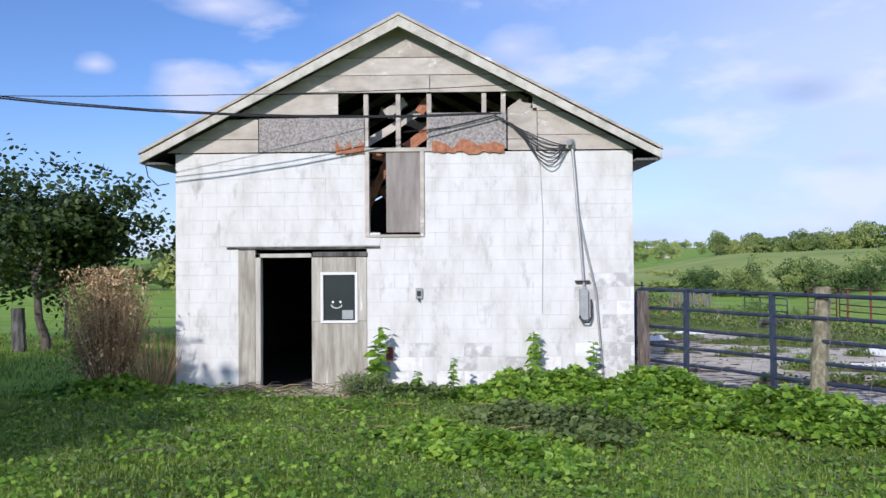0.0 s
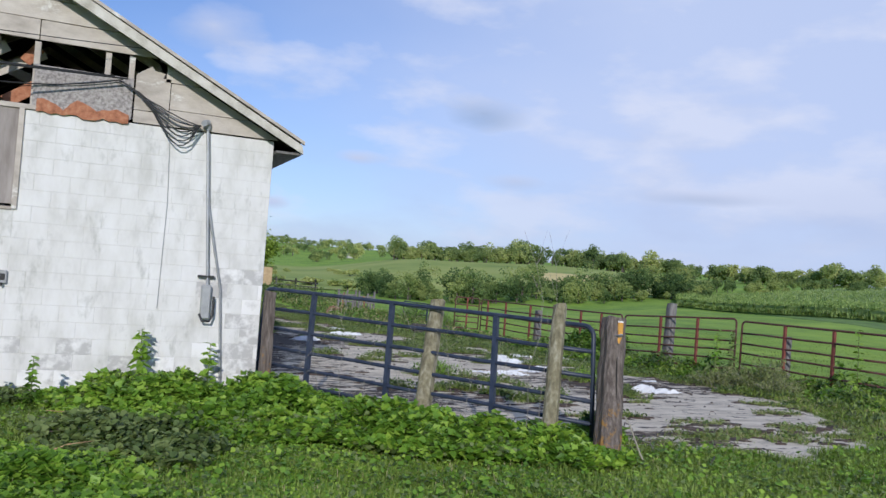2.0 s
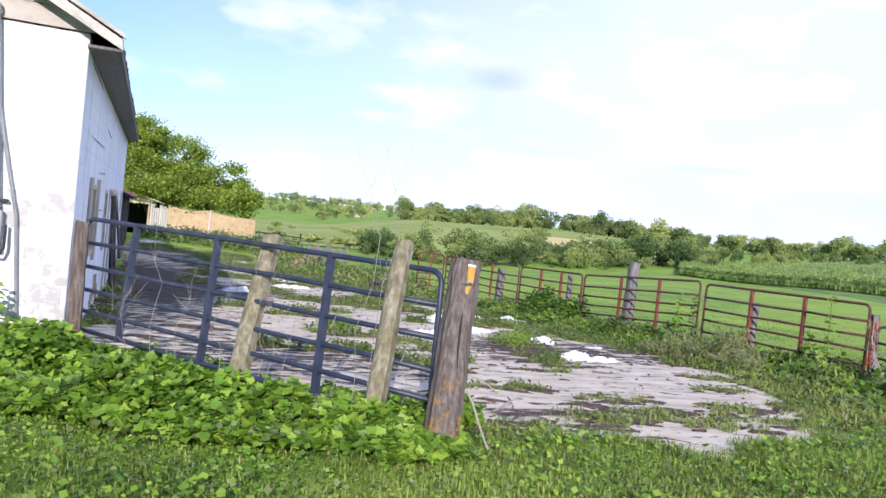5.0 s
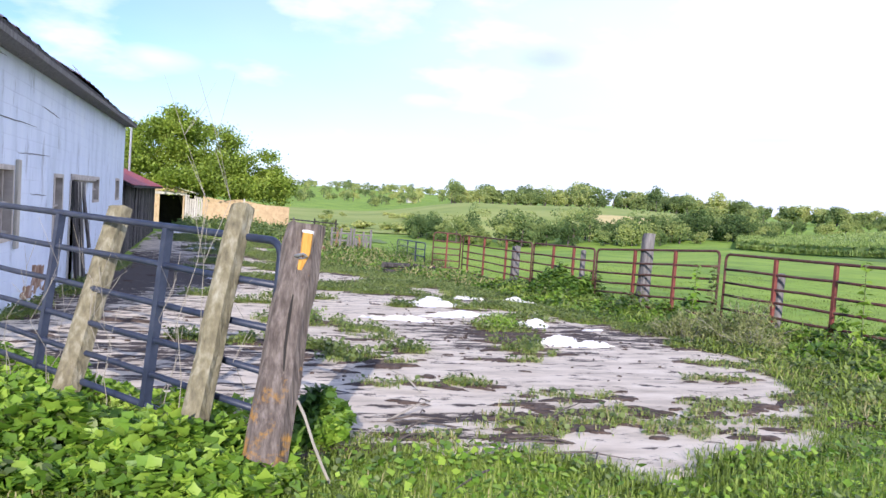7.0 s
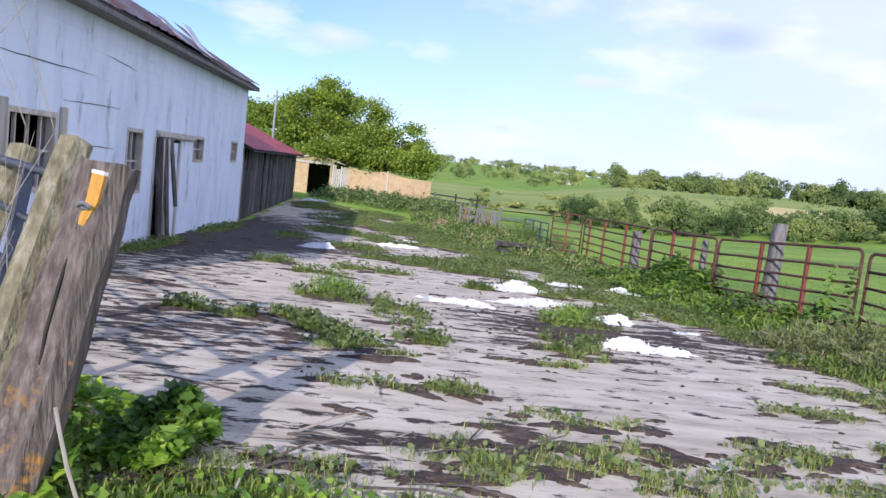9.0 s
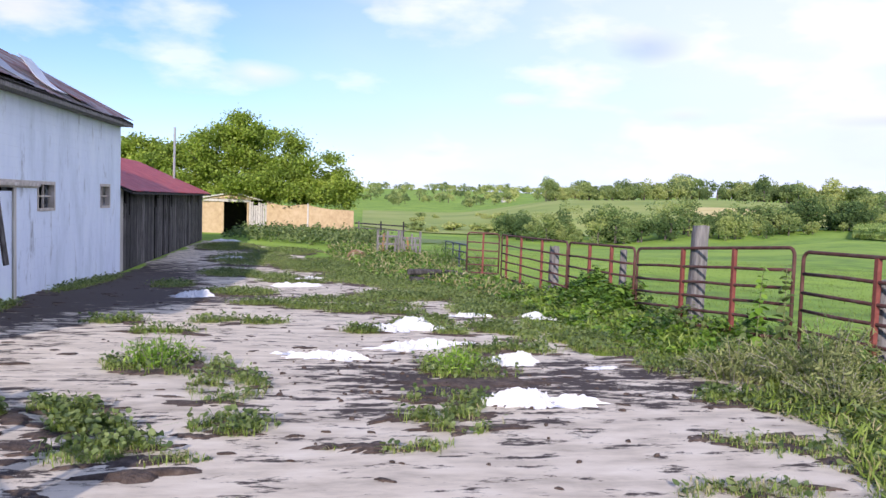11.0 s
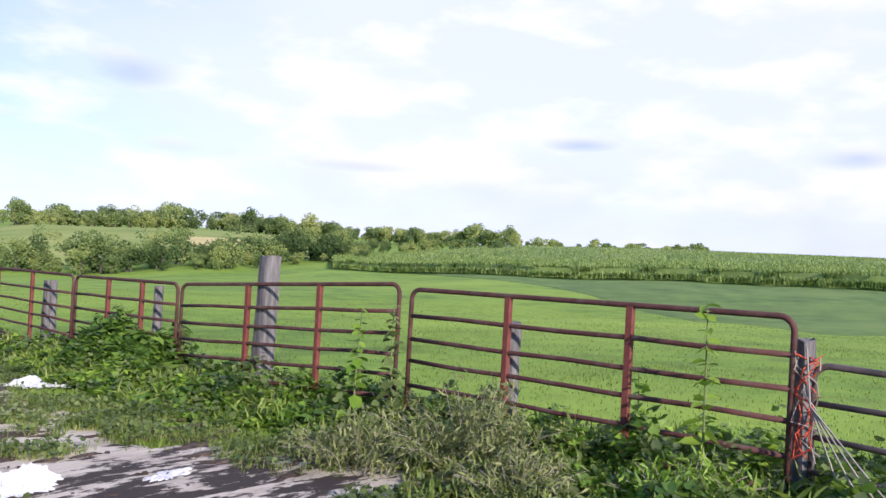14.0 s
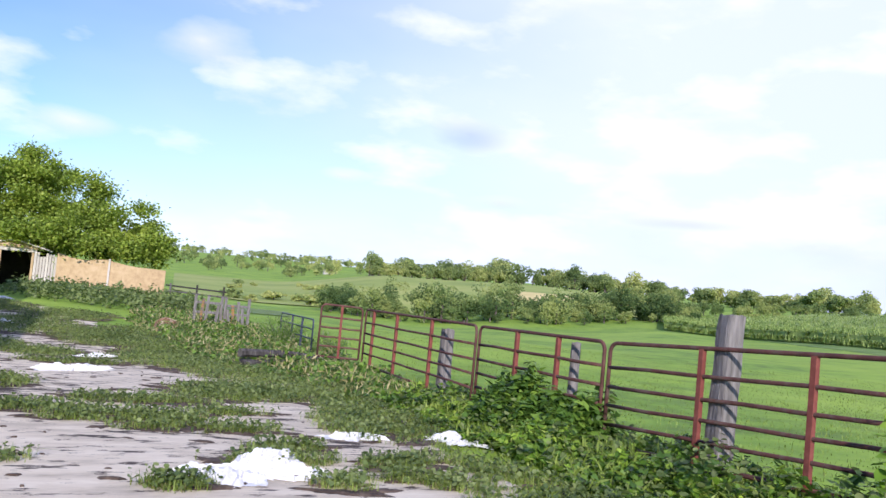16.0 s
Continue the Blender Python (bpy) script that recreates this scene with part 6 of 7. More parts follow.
weed_bed("weed_bed", FENCE_BED, 6000, 0.08, 0.6, 0.08, M_DARKWEED, "dark weeds along the red gates", LEAF_V, LEAF_F)
weed_bed("weed_bed", FENCE_BED, 14000, 0.05, 0.4, 0.16, M_GRASS, "long grass among the weeds along the red gates", NARROW_V * np.array([0.7, 1, 1]), NARROW_F, 1.0)
weed_bed("weed_bed", [(13.6, 18.2), (14.0, 17.6), (14.8, 18.0), (14.6, 21.2), (13.8, 21.0)], 5500, 0.4, 1.25, 0.16, M_NETTLE, "tall leafy burdock clump against the gate", NARROW_V * np.array([2.4, 1, 1]), NARROW_F)
weed_bed("weed_bed", FAR_BED, 12000, 0.06, 0.46, 0.1, M_NETTLE, "overgrown weeds at the far side of the yard", LEAF_V, LEAF_F, 0.6)
weed_bed("weed_bed", FAR_BED, 9000, 0.05, 0.42, 0.13, M_DARKWEED, "dull weeds at the far side of the yard", NARROW_V * np.array([1.6, 1, 1]), NARROW_F, 0.9)
weed_bed("weed_bed", FAR_BED, 8000, 0.05, 0.45, 0.16, M_DRYGRASS, "dry stems at the far side of the yard", NARROW_V, NARROW_F, 1.2)
weed_bed("weed_bed", [(9.0, 46), (13.5, 44), (14, 66), (5, 70), (3.5, 52)], 12000, 0.1, 0.9, 0.16, M_DARKWEED, "overgrown weeds before the board fence", LEAF_V, LEAF_F, 0.6)


def grassy_shrub(x, y, r, h, n, mats, label):
    """A loose bushy weed: arching stems with many narrow leaves."""
    t = thing("shrub", (x, y, gz(x, y)), label, "shrub")
    acc_, pts_ = Acc(), []
    rnd_ = random.Random(int(x * 100 + y))
    for k in range(46):
        a, q = rnd_.uniform(0, 6.28), rnd_.random() ** 0.6
        hh = h * rnd_.uniform(0.65, 1.05) * (1 - 0.35 * q)
        bx, by = x + math.cos(a) * r * q * 0.45, y + math.sin(a) * r * q * 0.45
        stem = []
        for i in range(6):
            s = i / 5
            stem.append((bx + math.cos(a) * r * 0.55 * q * s * s, by + math.sin(a) * r * 0.55 * q * s * s, gz(bx, by) + hh * s - 0.1 * h * s ** 4 * q))
        acc_.tube(stem, [0.006, 0.006, 0.005, 0.004, 0.003, 0.002], 4, False)
        for _ in range(n // 28):
            s = rnd_.uniform(0.12, 1.0)
            i = min(4, int(s * 5))
            p = Vector(stem[i]).lerp(Vector(stem[i + 1]), s * 5 - i)
            pts_.append((p.x + rnd_.gauss(0, 0.045), p.y + rnd_.gauss(0, 0.045), p.z + rnd_.gauss(0, 0.03)))
    tagged(part("stem_mass", acc_, M_PALESTEM, t), kind="stuff")
    pts_ = np.array(pts_)
    v, f = leaves(pts_, RNG.uniform(0.035, 0.1, len(pts_)), NARROW_V, NARROW_F, 0.8)
    make("foliage", v, f, mats, t)
    return t


grassy_shrub(14.0, 12.3, 1.0, 0.85, 3000, M_FEATHER, "bushy grey-green weed spilling over the yard edge")
grassy_shrub(13.3, 12.9, 0.7, 0.55, 1600, M_FEATHER, "low bushy weed on the soil")
grassy_shrub(13.5, 11.4, 0.6, 0.5, 1300, M_FEATHER, "low bushy weed on the soil")
grassy_shrub(14.2, 10.5, 0.6, 0.5, 1200, M_WEED, "low bushy weed by the gate")
grassy_shrub(15.0, 6.6, 0.9, 1.0, 2600, M_FEATHER, "tall dull weeds over the low brown gate")
grassy_shrub(15.7, 7.6, 0.8, 0.9, 2200, M_DARKWEED, "dark bushy weed behind the low brown gate")
grassy_shrub(14.5, 8.4, 0.7, 0.6, 1800, M_DARKWEED, "dark bushy weed at the foot of the low brown gate")
grassy_shrub(13.7, 33.8, 0.9, 1.25, 3200, M_NETTLE, "dark leafy bush beyond the row of gates")
grassy_shrub(14.6, 31.5, 0.7, 1.0, 2200, M_NETTLE, "dark leafy bush beyond the row of gates")
grassy_shrub(-0.95, 10.0, 0.45, 0.4, 1200, M_DARKWEED, "leafy weed beside the doorstep")
grassy_shrub(7.0, 13.7, 0.5, 0.42, 900, M_WEED, "weed tuft in a crack of the yard")
grassy_shrub(10.2, 13.4, 0.45, 0.3, 900, M_WEED, "weed tuft among the plastic sheets")


def tall_weed(x, y, h, n, size, label, lean=0.0, mat=None):
    """A single stalk with large leaves, each a part of its own."""
    t = thing("tall_weed", (x, y, gz(x, y)), label, "weed")
    z0 = gz(x, y)
    stem = [(x + lean * s * s, y, z0 + h * s) for s in (0, 0.25, 0.5, 0.75, 1.0)]
    part("stem", Acc().tube(stem, [0.012, 0.011, 0.009, 0.007, 0.004], 6), M_WEEDSTEM, t)
    s = np.linspace(0.25, 1.0, n) + RNG.uniform(-0.02, 0.02, n)
    yaw = np.arange(n) * 2.4 + RNG.uniform(-0.4, 0.4, n)
    tv = LEAF_V * np.array([0.85, 1, 1]) + np.array([0, 0, -0.25]) * (LEAF_V[:, 1:2] ** 2)
    r = turns(n, 0.35, yaw)
    for i in range(n):
        p = np.array([x + lean * s[i] ** 2, y, z0 + h * s[i]])
        v = (r[i] @ tv.T).T * size * RNG.uniform(0.75, 1.2) * (1.35 - 0.75 * s[i]) + p
        make("leaf", v, LEAF_F, mat or M_WEED, t)
    return t


tall_weed(-0.76, 10.1, 0.95, 46, 0.2, "tall leafy weed growing against the barn wall", 0.1)
tall_weed(1.5, 10.15, 0.9, 44, 0.2, "tall pointed-leaf weed against the barn wall")
tall_weed(2.35, 10.15, 0.75, 34, 0.14, "thin leafy weed below the meter box")
tall_weed(0.35, 9.6, 0.55, 30, 0.11, "leafy stalk before the barn wall")
tall_weed(-0.15, 9.9, 0.35, 26, 0.12, "low leafy weed by the wall")
for k, (x, y, h) in enumerate(((14.6, 10.55, 1.5), (14.55, 13.9, 1.3), (14.5, 14.4, 1.25), (15.2, 8.6, 1.0), (15.5, 7.6, 1.1), (14.4, 18.0, 0.9), (15.0, 11.3, 0.9))):
    tall_weed(x, y, h, 34, 0.15, "climbing weed growing up through the gate", 0.05 * (k % 3 - 1), M_DARKWEED if k % 2 else M_WEED)

# dead stalks standing by the gate
stalks = thing("dead_stalks", (5.4, 7.4, gz(5.4, 7.4)), "pale dead weed stalks standing by the gate", "weed")
rnd = random.Random(12)
for k in range(16):
    s = k / 15
    x, y = 5.9 - 2.4 * s + rnd.uniform(-0.15, 0.15), 6.95 + 2.8 * s + rnd.uniform(-0.15, 0.15)
    h = 2.4 if k in (1, 2) else rnd.uniform(0.7, 1.4)
    stem = [(x + rnd.uniform(-0.03, 0.03) * i + 0.02 * i * rnd.uniform(-1, 1), y + rnd.uniform(-0.02, 0.02) * i, gz(x, y) + h * i / 6) for i in range(7)]
    part("stalk", Acc().tube(stem, [0.0034 - 0.0004 * i for i in range(7)], 5), M_PALESTEM, stalks)
    for _ in range(4 if h > 2 else 2):
        i = rnd.randint(3, 5)
        a = Vector(stem[i])
        part("stalk", Acc().tube([a, a + Vector((rnd.uniform(-0.2, 0.2), rnd.uniform(-0.1, 0.1), rnd.uniform(0.15, 0.4)))], 0.0016, 4), M_PALESTEM, stalks)
# fallen sticks round the foot of the big post
sticks = thing("fallen_sticks", (6.5, 6.9, gz(6.5, 6.9)), "fallen twigs and sticks at the foot of the post", "sticks")
for k in range(22):
    x, y = rnd.uniform(6.1, 8.4), rnd.uniform(6.3, 8.6)
    a, ln = rnd.uniform(0, 6.28), rnd.uniform(0.2, 0.7)
    p0 = Vector((x, y, gz(x, y) + 0.04))
    p1 = p0 + Vector((math.cos(a) * ln, math.sin(a) * ln, rnd.uniform(0.0, 0.12)))
    part("stick", Acc().tube([p0, p0.lerp(p1, 0.5) + Vector((rnd.uniform(-0.04, 0.04), 0, 0.03)), p1], [0.009, 0.007, 0.003], 5), M_BARK if k % 7 else M_PALESTEM, sticks)

# dead twigs heaped before the doorstep and strewn over the lawn
brush = thing("brushwood", (-2.0, 9.6, gz(-2.0, 9.6)), "dead brown twigs heaped before the barn doorstep", "sticks")
for k in range(70):
    x, y = (rnd.gauss(-2.1, 0.5), rnd.gauss(9.75, 0.16)) if k < 54 else (rnd.uniform(-3.5, 1.2), rnd.uniform(5.5, 9.0))
    a, ln = rnd.uniform(-0.7, 0.7) + (3.14 if k % 2 else 0), rnd.uniform(0.2, 0.6)
    p0 = Vector((x, y, gz(x, y) + rnd.uniform(0.03, 0.12 if k < 54 else 0.06)))
    p1 = p0 + Vector((math.cos(a) * ln, math.sin(a) * ln, rnd.uniform(-0.02, 0.1)))
    part("twig", Acc().tube([p0, p0.lerp(p1, 0.5) + Vector((0, rnd.uniform(-0.04, 0.04), 0.03)), p1], [0.007, 0.006, 0.002], 5), M_BARK if k % 3 else M_DRYSTEM, brush)

# the dry bush by the barn
dry_bush = thing("dry_bush", (-4.65, 10.0, gz(-4.65, 10.0)), "tall dry brown bush of thin stems beside the barn", "bush")
acc, rnd = Acc(), random.Random(9)
for k in range(420):
    a, q = rnd.uniform(0, 6.28), rnd.random() ** 0.7
    h = rnd.uniform(1.1, 1.95) * (1 - 0.2 * q)
    bx, by = -4.6 + math.cos(a) * 0.16 * q, 10.0 + math.sin(a) * 0.16 * q
    stem = [(bx + math.cos(a) * 0.5 * q * s + rnd.uniform(-0.03, 0.03), by + math.sin(a) * 0.45 * q * s, gz(bx, by) + h * s) for s in (0, 0.3, 0.6, 0.85, 1)]
    acc.tube(stem, [0.006, 0.005, 0.004, 0.003, 0.002], 3, False)
    for i in (2, 3):
        p = Vector(stem[i])
        acc.tube([p, p + Vector((rnd.uniform(-0.12, 0.12), rnd.uniform(-0.12, 0.12), rnd.uniform(0.05, 0.25)))], 0.002, 3, False)
tagged(part("stem_mass", acc, M_DRYSTEM, dry_bush), kind="stuff")
pts = np.stack([-4.6 + RNG.normal(0, 0.27, 6000), 10.0 + RNG.normal(0, 0.25, 6000), gz(-4.6, 10) + RNG.uniform(0.3, 1.8, 6000)], 1)
v, f = leaves(pts, RNG.uniform(0.025, 0.075, len(pts)), NARROW_V * np.array([2, 1, 1]), NARROW_F, 1.0)
make("dry_leaves", v, f, M_DRYSTEM, dry_bush)
acc = Acc()
for k in range(150):
    a, q = rnd.uniform(0, 6.28), rnd.random() ** 0.7
    h = rnd.uniform(0.4, 1.0)
    bx, by = -3.95 + math.cos(a) * 0.2 * q, 10.05 + math.sin(a) * 0.18 * q
    acc.tube([(bx, by, gz(bx, by)), (bx + math.cos(a) * 0.15, by + math.sin(a) * 0.12, gz(bx, by) + h * 0.6), (bx + math.cos(a) * 0.3 * q, by + math.sin(a) * 0.25 * q, gz(bx, by) + h)], [0.005, 0.004, 0.002], 3, False)
low_bush = thing("dry_bush", (-3.95, 10.05, gz(-3.95, 10.05)), "low dead brown weed stems at the barn corner", "bush")
tagged(part("stem_mass", acc, M_DRYSTEM, low_bush), kind="stuff")


# ---------- trees ----------
def tree(name, x, y, h, spread, n_leaf, size, leaf_mat, label, seed, low=0.25, lean=(0, 0), lobes=None):
    """A trunk that forks three times; leaves gather in clumps round the outer twigs."""
    rnd_ = random.Random(seed)
    z0 = gz(x, y)
    t = thing(name, (x, y, z0), label, "tree")
    wood, ends = Acc(), []

    def limb(p, d, ln, r, depth):
        pts_, q, dd = [p], p, d
        for i in range(4):
            dd = (dd + Vector((rnd_.uniform(-0.22, 0.22), rnd_.uniform(-0.22, 0.22), rnd_.uniform(-0.05, 0.12)))).normalized()
            q = q + dd * ln / 4
            pts_.append(q)
            if depth >= 2 or (depth == 1 and i >= 1):
                ends.append((q, depth))
        wood.tube(pts_, [r * (1 - 0.12 * i) for i in range(5)], 7 if depth < 2 else 4, False)
        if depth < 3:
            for k in range(4 if depth == 0 else 3):
                a = rnd_.uniform(0, 6.28)
                out = Vector((math.cos(a), math.sin(a), rnd_.uniform(0.05, 0.8) if depth else rnd_.uniform(0.25, 0.9)))
                limb(pts_[rnd_.choice((2, 3, 4)) if depth else rnd_.choice((3, 4))], (dd * 0.45 + out * Vector((spread, spread, 1)).length * 0.7).normalized(), ln * rnd_.uniform(0.55, 0.8), r * 0.55, depth + 1)

    limb(Vector((x, y, z0 - 0.15)), Vector((lean[0], lean[1], 1)).normalized(), h * 0.42, h * 0.028, 0)
    part("trunk", wood, M_BARK, t, smooth=True)
    e = np.array([tuple(p) for p, _ in ends])
    # bring the outer twigs into the crown's breadth and height
    c = np.array([x + lean[0] * h * 0.5, y + lean[1] * h * 0.5, z0 + h * (low + (1 - low) / 2)])
    lim = np.array([spread * h / 2, spread * h / 2, h * (1 - low) / 2])
    d = np.linalg.norm((e - c) / lim, axis=1)
    e = c + (e - c) * np.minimum(1, 0.97 / np.maximum(d, 1e-6))[:, None]
    extra = RNG.normal(0, 1, (len(e) // 3, 3))
    extra = c + extra / np.linalg.norm(extra, axis=1)[:, None] * lim * (0.5 + 0.5 * RNG.random((len(extra), 1)))
    e = np.concatenate([e, extra])
    if lobes:
        # a crown of several rounded masses, each a shell of leaf clumps
        e = []
        for lx, ly, lz, lr, lh, k in lobes:
            d_ = RNG.normal(0, 1, (k, 3))
            d_ = d_ / np.linalg.norm(d_, axis=1)[:, None] * (0.72 + 0.28 * RNG.random((k, 1)))
            e.append(np.array([lx, ly, lz]) + d_ * np.array([lr, lr, lh]))
        e = np.concatenate(e)
    else:
        e = e[RNG.permutation(len(e))[:280]]
    size_of = RNG.uniform(0.5, 1.3, len(e))
    pick = RNG.choice(len(e), n_leaf, p=size_of ** 2 / (size_of ** 2).sum())
    pts_ = e[pick] + RNG.normal(0, h * 0.04, (n_leaf, 3)) * np.array([1.3, 1.3, 0.8]) * size_of[pick][:, None]
    v_, f_ = leaves(pts_, RNG.uniform(0.65, 1.3, n_leaf) * size, LEAF_V, LEAF_F, 0.6)
    make("crown", v_, f_, leaf_mat, t)
    return t


tree("tree", 4.4, 67.5, 9.0, 1.5, 85000, 0.17, M_LEAF, "broad green yard tree over the board fence", 7, low=0.2,
     lobes=[(1.6, 68, 4.3, 2.7, 2.1, 34), (5.2, 68, 4.9, 2.9, 2.1, 38), (3.2, 68.5, 6.3, 2.0, 1.2, 18), (6.4, 66.5, 2.3, 2.6, 1.4, 26), (9.4, 66.5, 3.0, 2.2, 1.5, 26), (11.1, 65.5, 1.5, 1.4, 1.0, 16), (8.2, 64.6, 1.3, 1.9, 0.7, 18), (4.2, 64.4, 1.9, 1.8, 0.8, 16), (-1.4, 69, 3.0, 2.6, 2.3, 30), (0.4, 66, 2.2, 2.2, 1.3, 18)])
tree("tree", -5.0, 72, 8.0, 1.3, 24000, 0.24, M_LEAF, "green tree behind the red-roofed shed", 9, low=0.1,
     lobes=[(-5.4, 72, 3.6, 2.6, 2.2, 36), (-2.6, 72, 3.4, 2.0, 1.8, 24), (-8.0, 72, 3.2, 2.2, 2.0, 24)])
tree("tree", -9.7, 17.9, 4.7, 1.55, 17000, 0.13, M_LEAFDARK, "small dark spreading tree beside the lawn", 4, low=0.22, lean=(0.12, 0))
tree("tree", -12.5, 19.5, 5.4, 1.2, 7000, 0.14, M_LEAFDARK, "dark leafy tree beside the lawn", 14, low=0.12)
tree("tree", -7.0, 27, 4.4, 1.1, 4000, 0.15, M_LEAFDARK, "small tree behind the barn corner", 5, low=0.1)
# Next three trees stay out of view, added to throw shade on the lawn.
tree("tree", -8.4, -3.6, 6.0, 0.75, 5000, 0.2, M_LEAFDARK, "unseen thin-crowned tree added to dapple the lawn with shade", 16, low=0.2)
tree("tree", -7.7, 3.0, 4.2, 0.9, 26000, 0.12, M_LEAFDARK, "unseen tall tree added to shade the lawn beside the barn", 6, low=0.05)
tree("tree", -10.8, 4.8, 5.6, 1.25, 22000, 0.15, M_LEAFDARK, "unseen leafy tree added to shade the lawn beside the barn", 26, low=0.12)
wood_post("tree_stump", (-10.15, 17.5, -1.0), (-10.2, 17.5, 0.3), 0.16, M_DARKWOOD, "dark broken stump beside the small tree", False, 31)
# wire fence on the far side of the lawn
wire_fence = thing("wire_fence", (-9, 24, gz(-9, 24)), "old wire fence with thin wooden posts", "fence")
for k in range(9):
    x, y = -20 + 2.1 * k, 21.5 + 0.25 * k
    part("post", Acc().tube([(x, y, gz(x, y) - 0.2), (x + 0.04, y, gz(x, y) + 1.15)], 0.05, 6), M_POSTGREY, wire_fence)
for q in (0.3, 0.65, 1.0):
    part("wire", Acc().tube([(-20, 21.5, gz(-20, 21.5) + q), (-11, 22.6, gz(-11, 22.6) + q - 0.02), (-3.2, 23.5, gz(-3.2, 23.5) + q)], 0.006, 4), M_GREYMETAL, wire_fence)


# ---------- fields and far woods ----------
n = 190000
az, d = RNG.uniform(8, 115, n), 6.5 + 38 * RNG.random(n) ** 1.1
x, y = 8.5 + d * np.sin(np.radians(az)), 7 + d * np.cos(np.radians(az))
keep = (x > 15.2 + 0.0 * y) & (RNG.random(n) < 0.25 + 0.75 * patchy(x, y, 0.35, 3.0) ** 2)
x, y, d = x[keep], y[keep], d[keep]
v, f = blades(x, y, RNG.uniform(0.02, 0.07, len(x)), RNG.uniform(0.008, 0.018, len(x)), 0.9)
tagged(make("pasture_grass", v, f, M_GRASS), "grazed grass tufts across the pasture", "grass", kind="stuff")

def corn_edges(az):
    near_d = np.interp(az, [38, 46, 53, 65, 75, 95], [125, 100, 86, 80, 74, 74])
    return near_d, np.interp(az, [38, 46, 60, 95], [150, 200, 300, 330])


drape("corn_canopy", 38.5, 95, lambda a: (corn_edges(a)[0] + 1.5, corn_edges(a)[1]), M_CORN, 1.25, "closed leaf canopy of the standing corn", 90, 30, 2.0, True)
n = 150000
az = RNG.uniform(38.5, 95, n)
q = RNG.random(n) ** 1.7
d0, d1 = np.interp(az, [38, 46, 53, 65, 75, 95], [125, 100, 86, 80, 74, 74]), np.interp(az, [38, 46, 60, 95], [150, 200, 300, 330])
d = d0 + (d1 - d0) * q
d = np.round(d / 2.2) * 2.2 + RNG.normal(0, 0.18, n)
cx, cy = 8.5 + d * np.sin(np.radians(az)), 7 + d * np.cos(np.radians(az))
v, f = blades(cx, cy, RNG.uniform(0.3, 0.9, n), RNG.uniform(0.07, 0.18, n), 1.0, land(cx, cy) + np.where(d - d0 < 1.5, 0.3, 1.0) * RNG.uniform(0.7, 1.1, n))
tagged(make("corn_field", v, f, M_CORN), "tall green corn standing in rows across the hill", "corn", kind="stuff")
# Pasture below the corn laid over in a darker green.
drape("clover_field", 44, 104, lambda a: (float(np.interp(a, [44, 52, 64, 104], [corn_edges(44)[0], 70, 36, 30])) + 2 * math.sin(a * 0.5), corn_edges(a)[0] + 1.0), M_DARKPASTURE, 0.06, "darker green stretch of pasture below the corn", 90, 30, 1.0, True)
drape("stubble_field", 27.5, 36.5, lambda a: (224 + 4 * math.sin(a), 262), M_STUBBLE, 0.5, "pale straw-coloured stubble strip on the far hill", 30, 40)
drape("hill_meadow", 4, 41, lambda a: (175, 356), M_MEADOW, 0.22, "rough yellow-green meadow on the far hill", 80, 50)
drape("near_pasture_strip", 3.5, 12, lambda a: (75, 135), M_GRASS, 0.08, "smooth bright pasture beyond the yard", 12, 8)


def clump_wood(name, spots, cards, size, mat, label):
    """Far trees: each a short stem with a lumpy crown of many leaf clumps."""
    sets_, stems_ = [], Acc()
    for x, y, h, w in spots:
        z0 = gz(x, y)
        stems_.tube([(x, y, z0 - 0.3), (x, y, z0 + h * 0.4)], [w * 0.03, w * 0.02], 5, False)
        m = int(RNG.integers(7, 14))
        cc = RNG.normal(0, 1, (m, 3))
        cc = cc / np.linalg.norm(cc, axis=1)[:, None] * RNG.uniform(0.35, 0.8, (m, 1))
        cen = np.array([x, y, z0 + h * 0.49]) + cc * np.array([w * 0.46, w * 0.46, h * 0.48])
        pk = RNG.integers(0, m, cards)
        dd = RNG.normal(0, 1, (cards, 3))
        dd = dd / np.linalg.norm(dd, axis=1)[:, None] * RNG.random((cards, 1)) ** 0.25
        p_ = cen[pk] + dd * np.array([w * 0.2, w * 0.2, h * 0.15])
        p_[:, 2] = np.maximum(p_[:, 2], z0 + 0.1)
        sets_.append(leaves(p_, RNG.uniform(0.6, 1.4, cards) * size * (w / 8) ** 0.5, CARD_V, CARD_F, 0.9))
    ob = make(name, *join(sets_), mat)
    tagged(ob, label, "trees", kind="stuff")
    st = part(name + "_stems", stems_, M_BARK)
    tagged(st, "thin dark stems under the far trees", "trees", kind="stuff")


rnd = random.Random(77)
spots = []
for k in range(340):
    a = rnd.uniform(17.5, 52)
    d = rnd.uniform(355, 400) - max(0, a - 38) * 5.5
    if math.sin(a * 2.3) + math.sin(a * 5.1 + 1) < -1.25:
        continue
    h = (4.5 + 7.5 * rnd.random() ** 1.4) * (1.0 if a < 42 else 0.75) * (1 + 0.22 * math.sin(a * 1.9) * math.sin(a * 0.7 + 1))
    spots.append((*polar(a, d), h, h * rnd.uniform(0.75, 1.35)))
clump_wood("far_woods", spots, 760, 0.55, M_FARLEAF, "line of green trees along the far hilltop")
spots = []
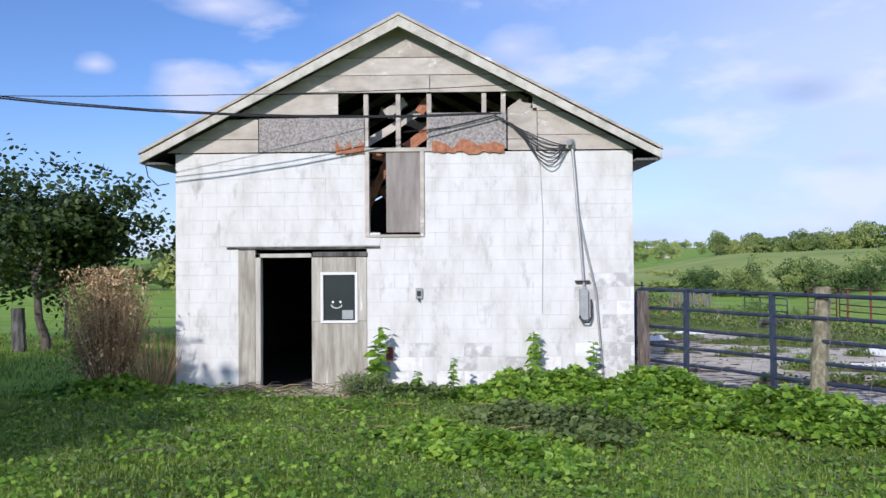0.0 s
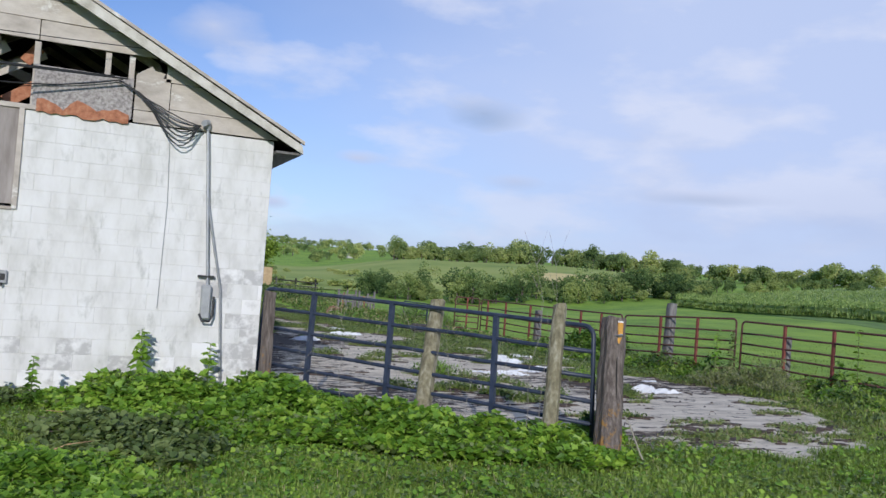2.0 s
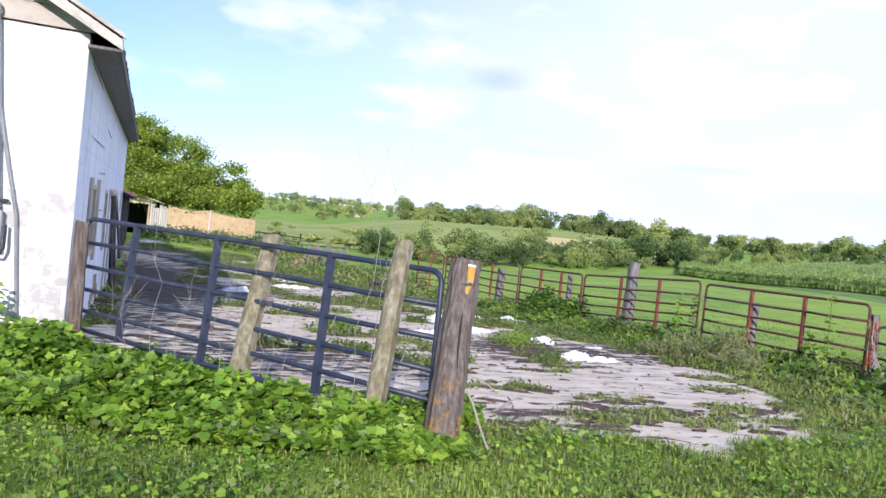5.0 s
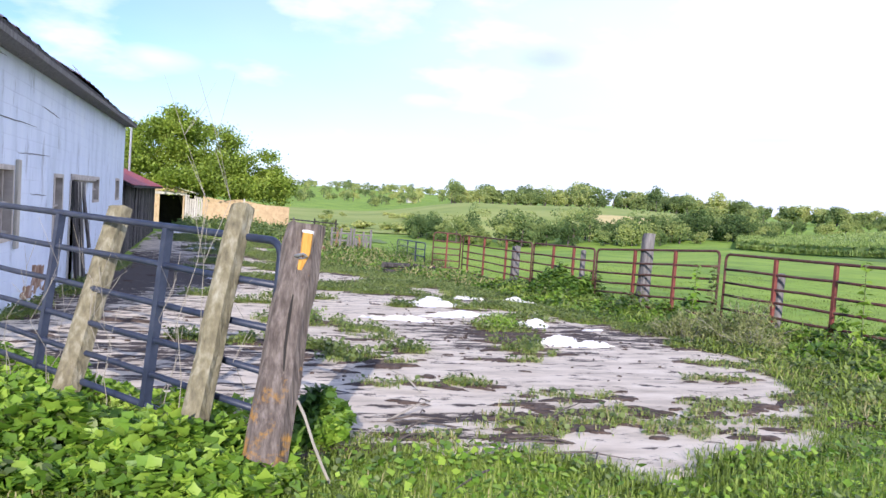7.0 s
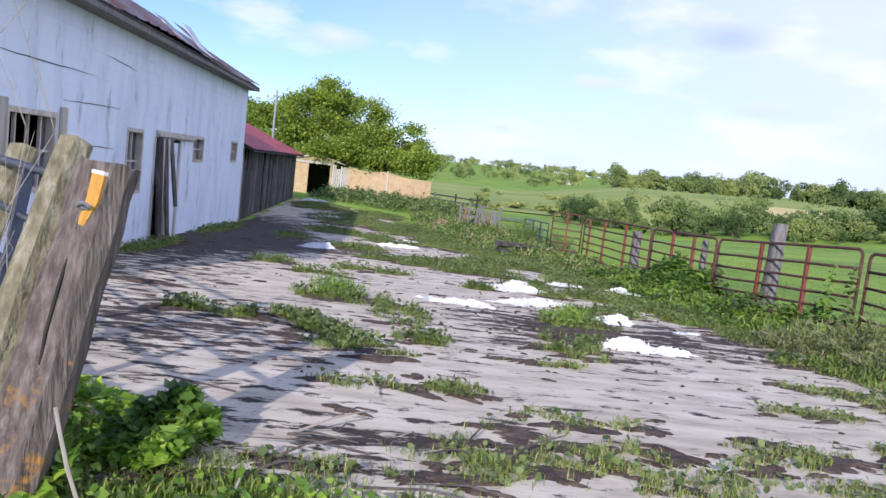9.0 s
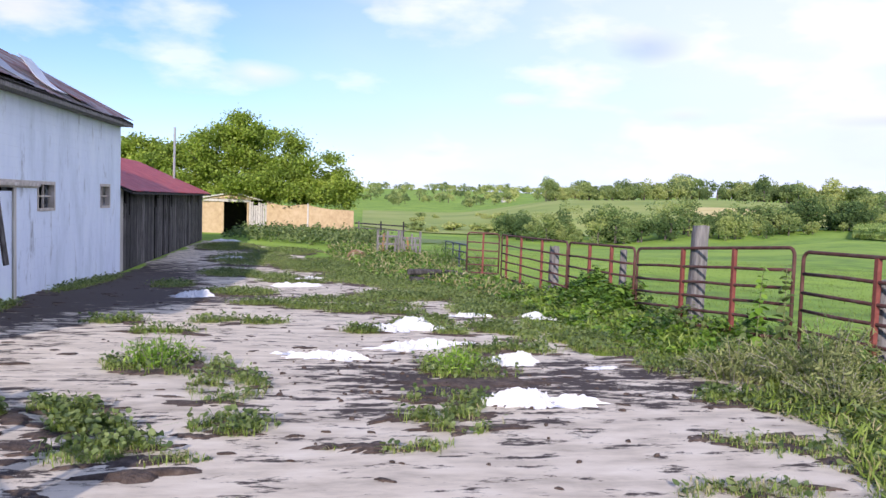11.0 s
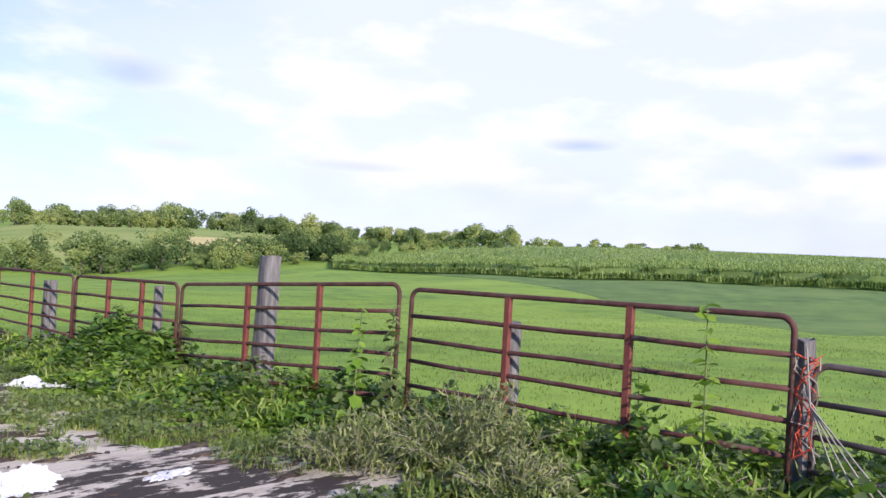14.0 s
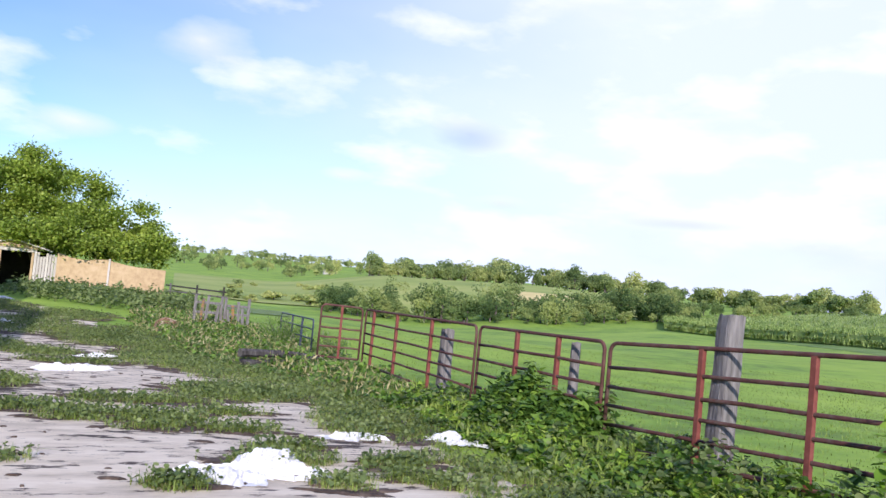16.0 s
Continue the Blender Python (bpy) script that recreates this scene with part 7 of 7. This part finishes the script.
for k in range(230):
    a = rnd.uniform(13.5, 41)
    if math.sin(a * 1.7) + math.sin(a * 3.9) < -0.7:
        continue
    d = np.interp(a, [13, 20, 30, 40], [165, 150, 150, 165]) + rnd.uniform(-12, 14)
    h = 1.8 + 7.0 * rnd.random() ** 2.0
    spots.append((*polar(a, d), h, h * rnd.uniform(0.8, 1.35)))
for k in range(50):
    a = rnd.uniform(36, 52)
    d = rnd.uniform(205, 250)
    h = rnd.uniform(2.4, 4.6)
    spots.append((*polar(a, d), h, h * rnd.uniform(0.9, 1.3)))
clump_wood("valley_thicket", spots, 800, 0.36, M_THICKET, "bushes and small trees along the valley bottom")
spots = []
for k in range(190):
    a = rnd.uniform(-4, 21)
    d = 430 + 1100 * rnd.random() ** 1.3
    h = rnd.uniform(5, 10) * (0.8 + d / 1600)
    spots.append((*polar(a, d), h, h * rnd.uniform(0.9, 1.6)))
for k in range(40):
    a = rnd.uniform(52, 66)
    d = rnd.uniform(360, 420)
    h = rnd.uniform(3.0, 6.5)
    spots.append((*polar(a, d), h, h * rnd.uniform(0.9, 1.5)))
for k in range(14):
    a = rnd.uniform(6, 14)
    d = rnd.uniform(180, 300)
    h = rnd.uniform(1.4, 3)
    spots.append((*polar(a, d), h, h * rnd.uniform(1.8, 3.0)))
for k in range(30):
    a = rnd.uniform(-45, -14)
    d = rnd.uniform(60, 110)
    h = rnd.uniform(2.5, 5)
    spots.append((*polar(a, d), h, h * rnd.uniform(1.0, 1.6)))
clump_wood("distant_trees", spots, 420, 0.75, M_FARLEAF, "scattered trees and hedges on the distant hills")
farmhouse = thing("farmhouse", (*polar(14.6, 520), gz(*polar(14.6, 520))), "small white farmhouse far off among trees", "house")
fx, fy = polar(14.6, 520)
fz = gz(fx, fy)
part("wall", Acc().box(fx - 3, fx + 3, fy - 2, fy + 2, fz - 0.5, fz + 2.6), M_PALE, farmhouse)
part("roof", Acc().prism([(fx - 3.4, fz + 2.6), (fx + 3.4, fz + 2.6), (fx, fz + 4)], "y", fy - 2.3, fy + 2.3), M_ROOFMETAL, farmhouse)

# ---------- concrete blocks of the barn, last ----------
COURSE, LONG = 0.2032, 0.4064
shapes = {}
rnd = random.Random(17)


def block_mesh(w, h, mat):
    key = (round(w, 3), round(h, 3), mat.name)
    if key not in shapes:
        acc_ = Acc().box(-w / 2 + 0.002, w / 2 - 0.002, 0.0015, 0.02, 0.002, h - 0.002, c=0.0025)
        me = bpy.data.meshes.new("block")
        me.from_pydata(acc_.v, [], acc_.f)
        me.materials.append(mat)
        shapes[key] = me
    return shapes[key]


o_front = ORIGIN[front_wall.name]
course = 0
z = -0.66
while z < BZ - 0.01:
    h = min(COURSE, BZ - z)
    x = BX0 - (LONG / 2 if course % 2 else 0)
    while x < BX1 - 0.01:
        a0, a1 = max(x, BX0), min(x + LONG, BX1)
        for r in rect_minus((a0, a1, z, z + h), FRONT_HOLES + [(-3.1, -0.73, 1.59, 1.79)]):
            if r[1] - r[0] < 0.03 or r[3] - r[2] < 0.03:
                continue
            cxm = (r[0] + r[1]) / 2
            low = (cxm > -0.6 and z < -0.05 and rnd.random() < 0.6) or (cxm > 2.2 and z < 1.15 and rnd.random() < 0.65) or (0.3 < cxm < 1.2 and 2.0 < z < 2.8 and rnd.random() < 0.12)
            ob = new("block", block_mesh(r[1] - r[0], r[3] - r[2], M_WORN if low else M_WHITE))
            ob.parent = front_wall
            ob.location = (cxm - o_front[0], BY0 - o_front[1], r[2] - o_front[2])
        x += LONG
    z += COURSE
    course += 1

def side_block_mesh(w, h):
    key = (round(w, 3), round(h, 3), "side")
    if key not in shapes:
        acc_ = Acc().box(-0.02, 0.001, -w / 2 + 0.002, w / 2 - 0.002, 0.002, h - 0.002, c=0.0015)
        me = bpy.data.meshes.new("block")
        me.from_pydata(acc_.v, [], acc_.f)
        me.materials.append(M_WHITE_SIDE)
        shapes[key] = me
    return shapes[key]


o_side = ORIGIN[side_wall.name]
acc = Acc()
z, course = -1.5, 0
while z < BZ + 0.28:
    y = BY0 - (LONG / 2 if course % 2 else 0)
    while y < BY1 - 0.01:
        h = min(COURSE, BZ + RISE * max(0.0, y - BY0) - z)
        for r in rect_minus((max(y, BY0 + 0.004), min(y + LONG, BY1), z, z + h), SIDE_HOLES):
            if r[1] - r[0] < 0.03 or r[3] - r[2] < 0.03:
                continue
            if z > -1.0 and r[1] < 16.4:
                ob = new("block", side_block_mesh(r[1] - r[0], r[3] - r[2]))
                ob.parent = side_wall
                ob.location = (BX1 + 0.0015 * rnd.random() - o_side[0], (r[0] + r[1]) / 2 - o_side[1], r[2] - o_side[2])
            else:
                e = 0.001 + 0.0015 * rnd.random()
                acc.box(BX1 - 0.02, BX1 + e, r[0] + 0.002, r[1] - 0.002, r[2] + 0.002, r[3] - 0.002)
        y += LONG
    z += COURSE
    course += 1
far_courses = part("blockwork", acc, M_WHITE_SIDE, side_wall, "whitewashed concrete blocks tinted shade-blue, with dark streaks")
tagged(far_courses, kind="stuff")
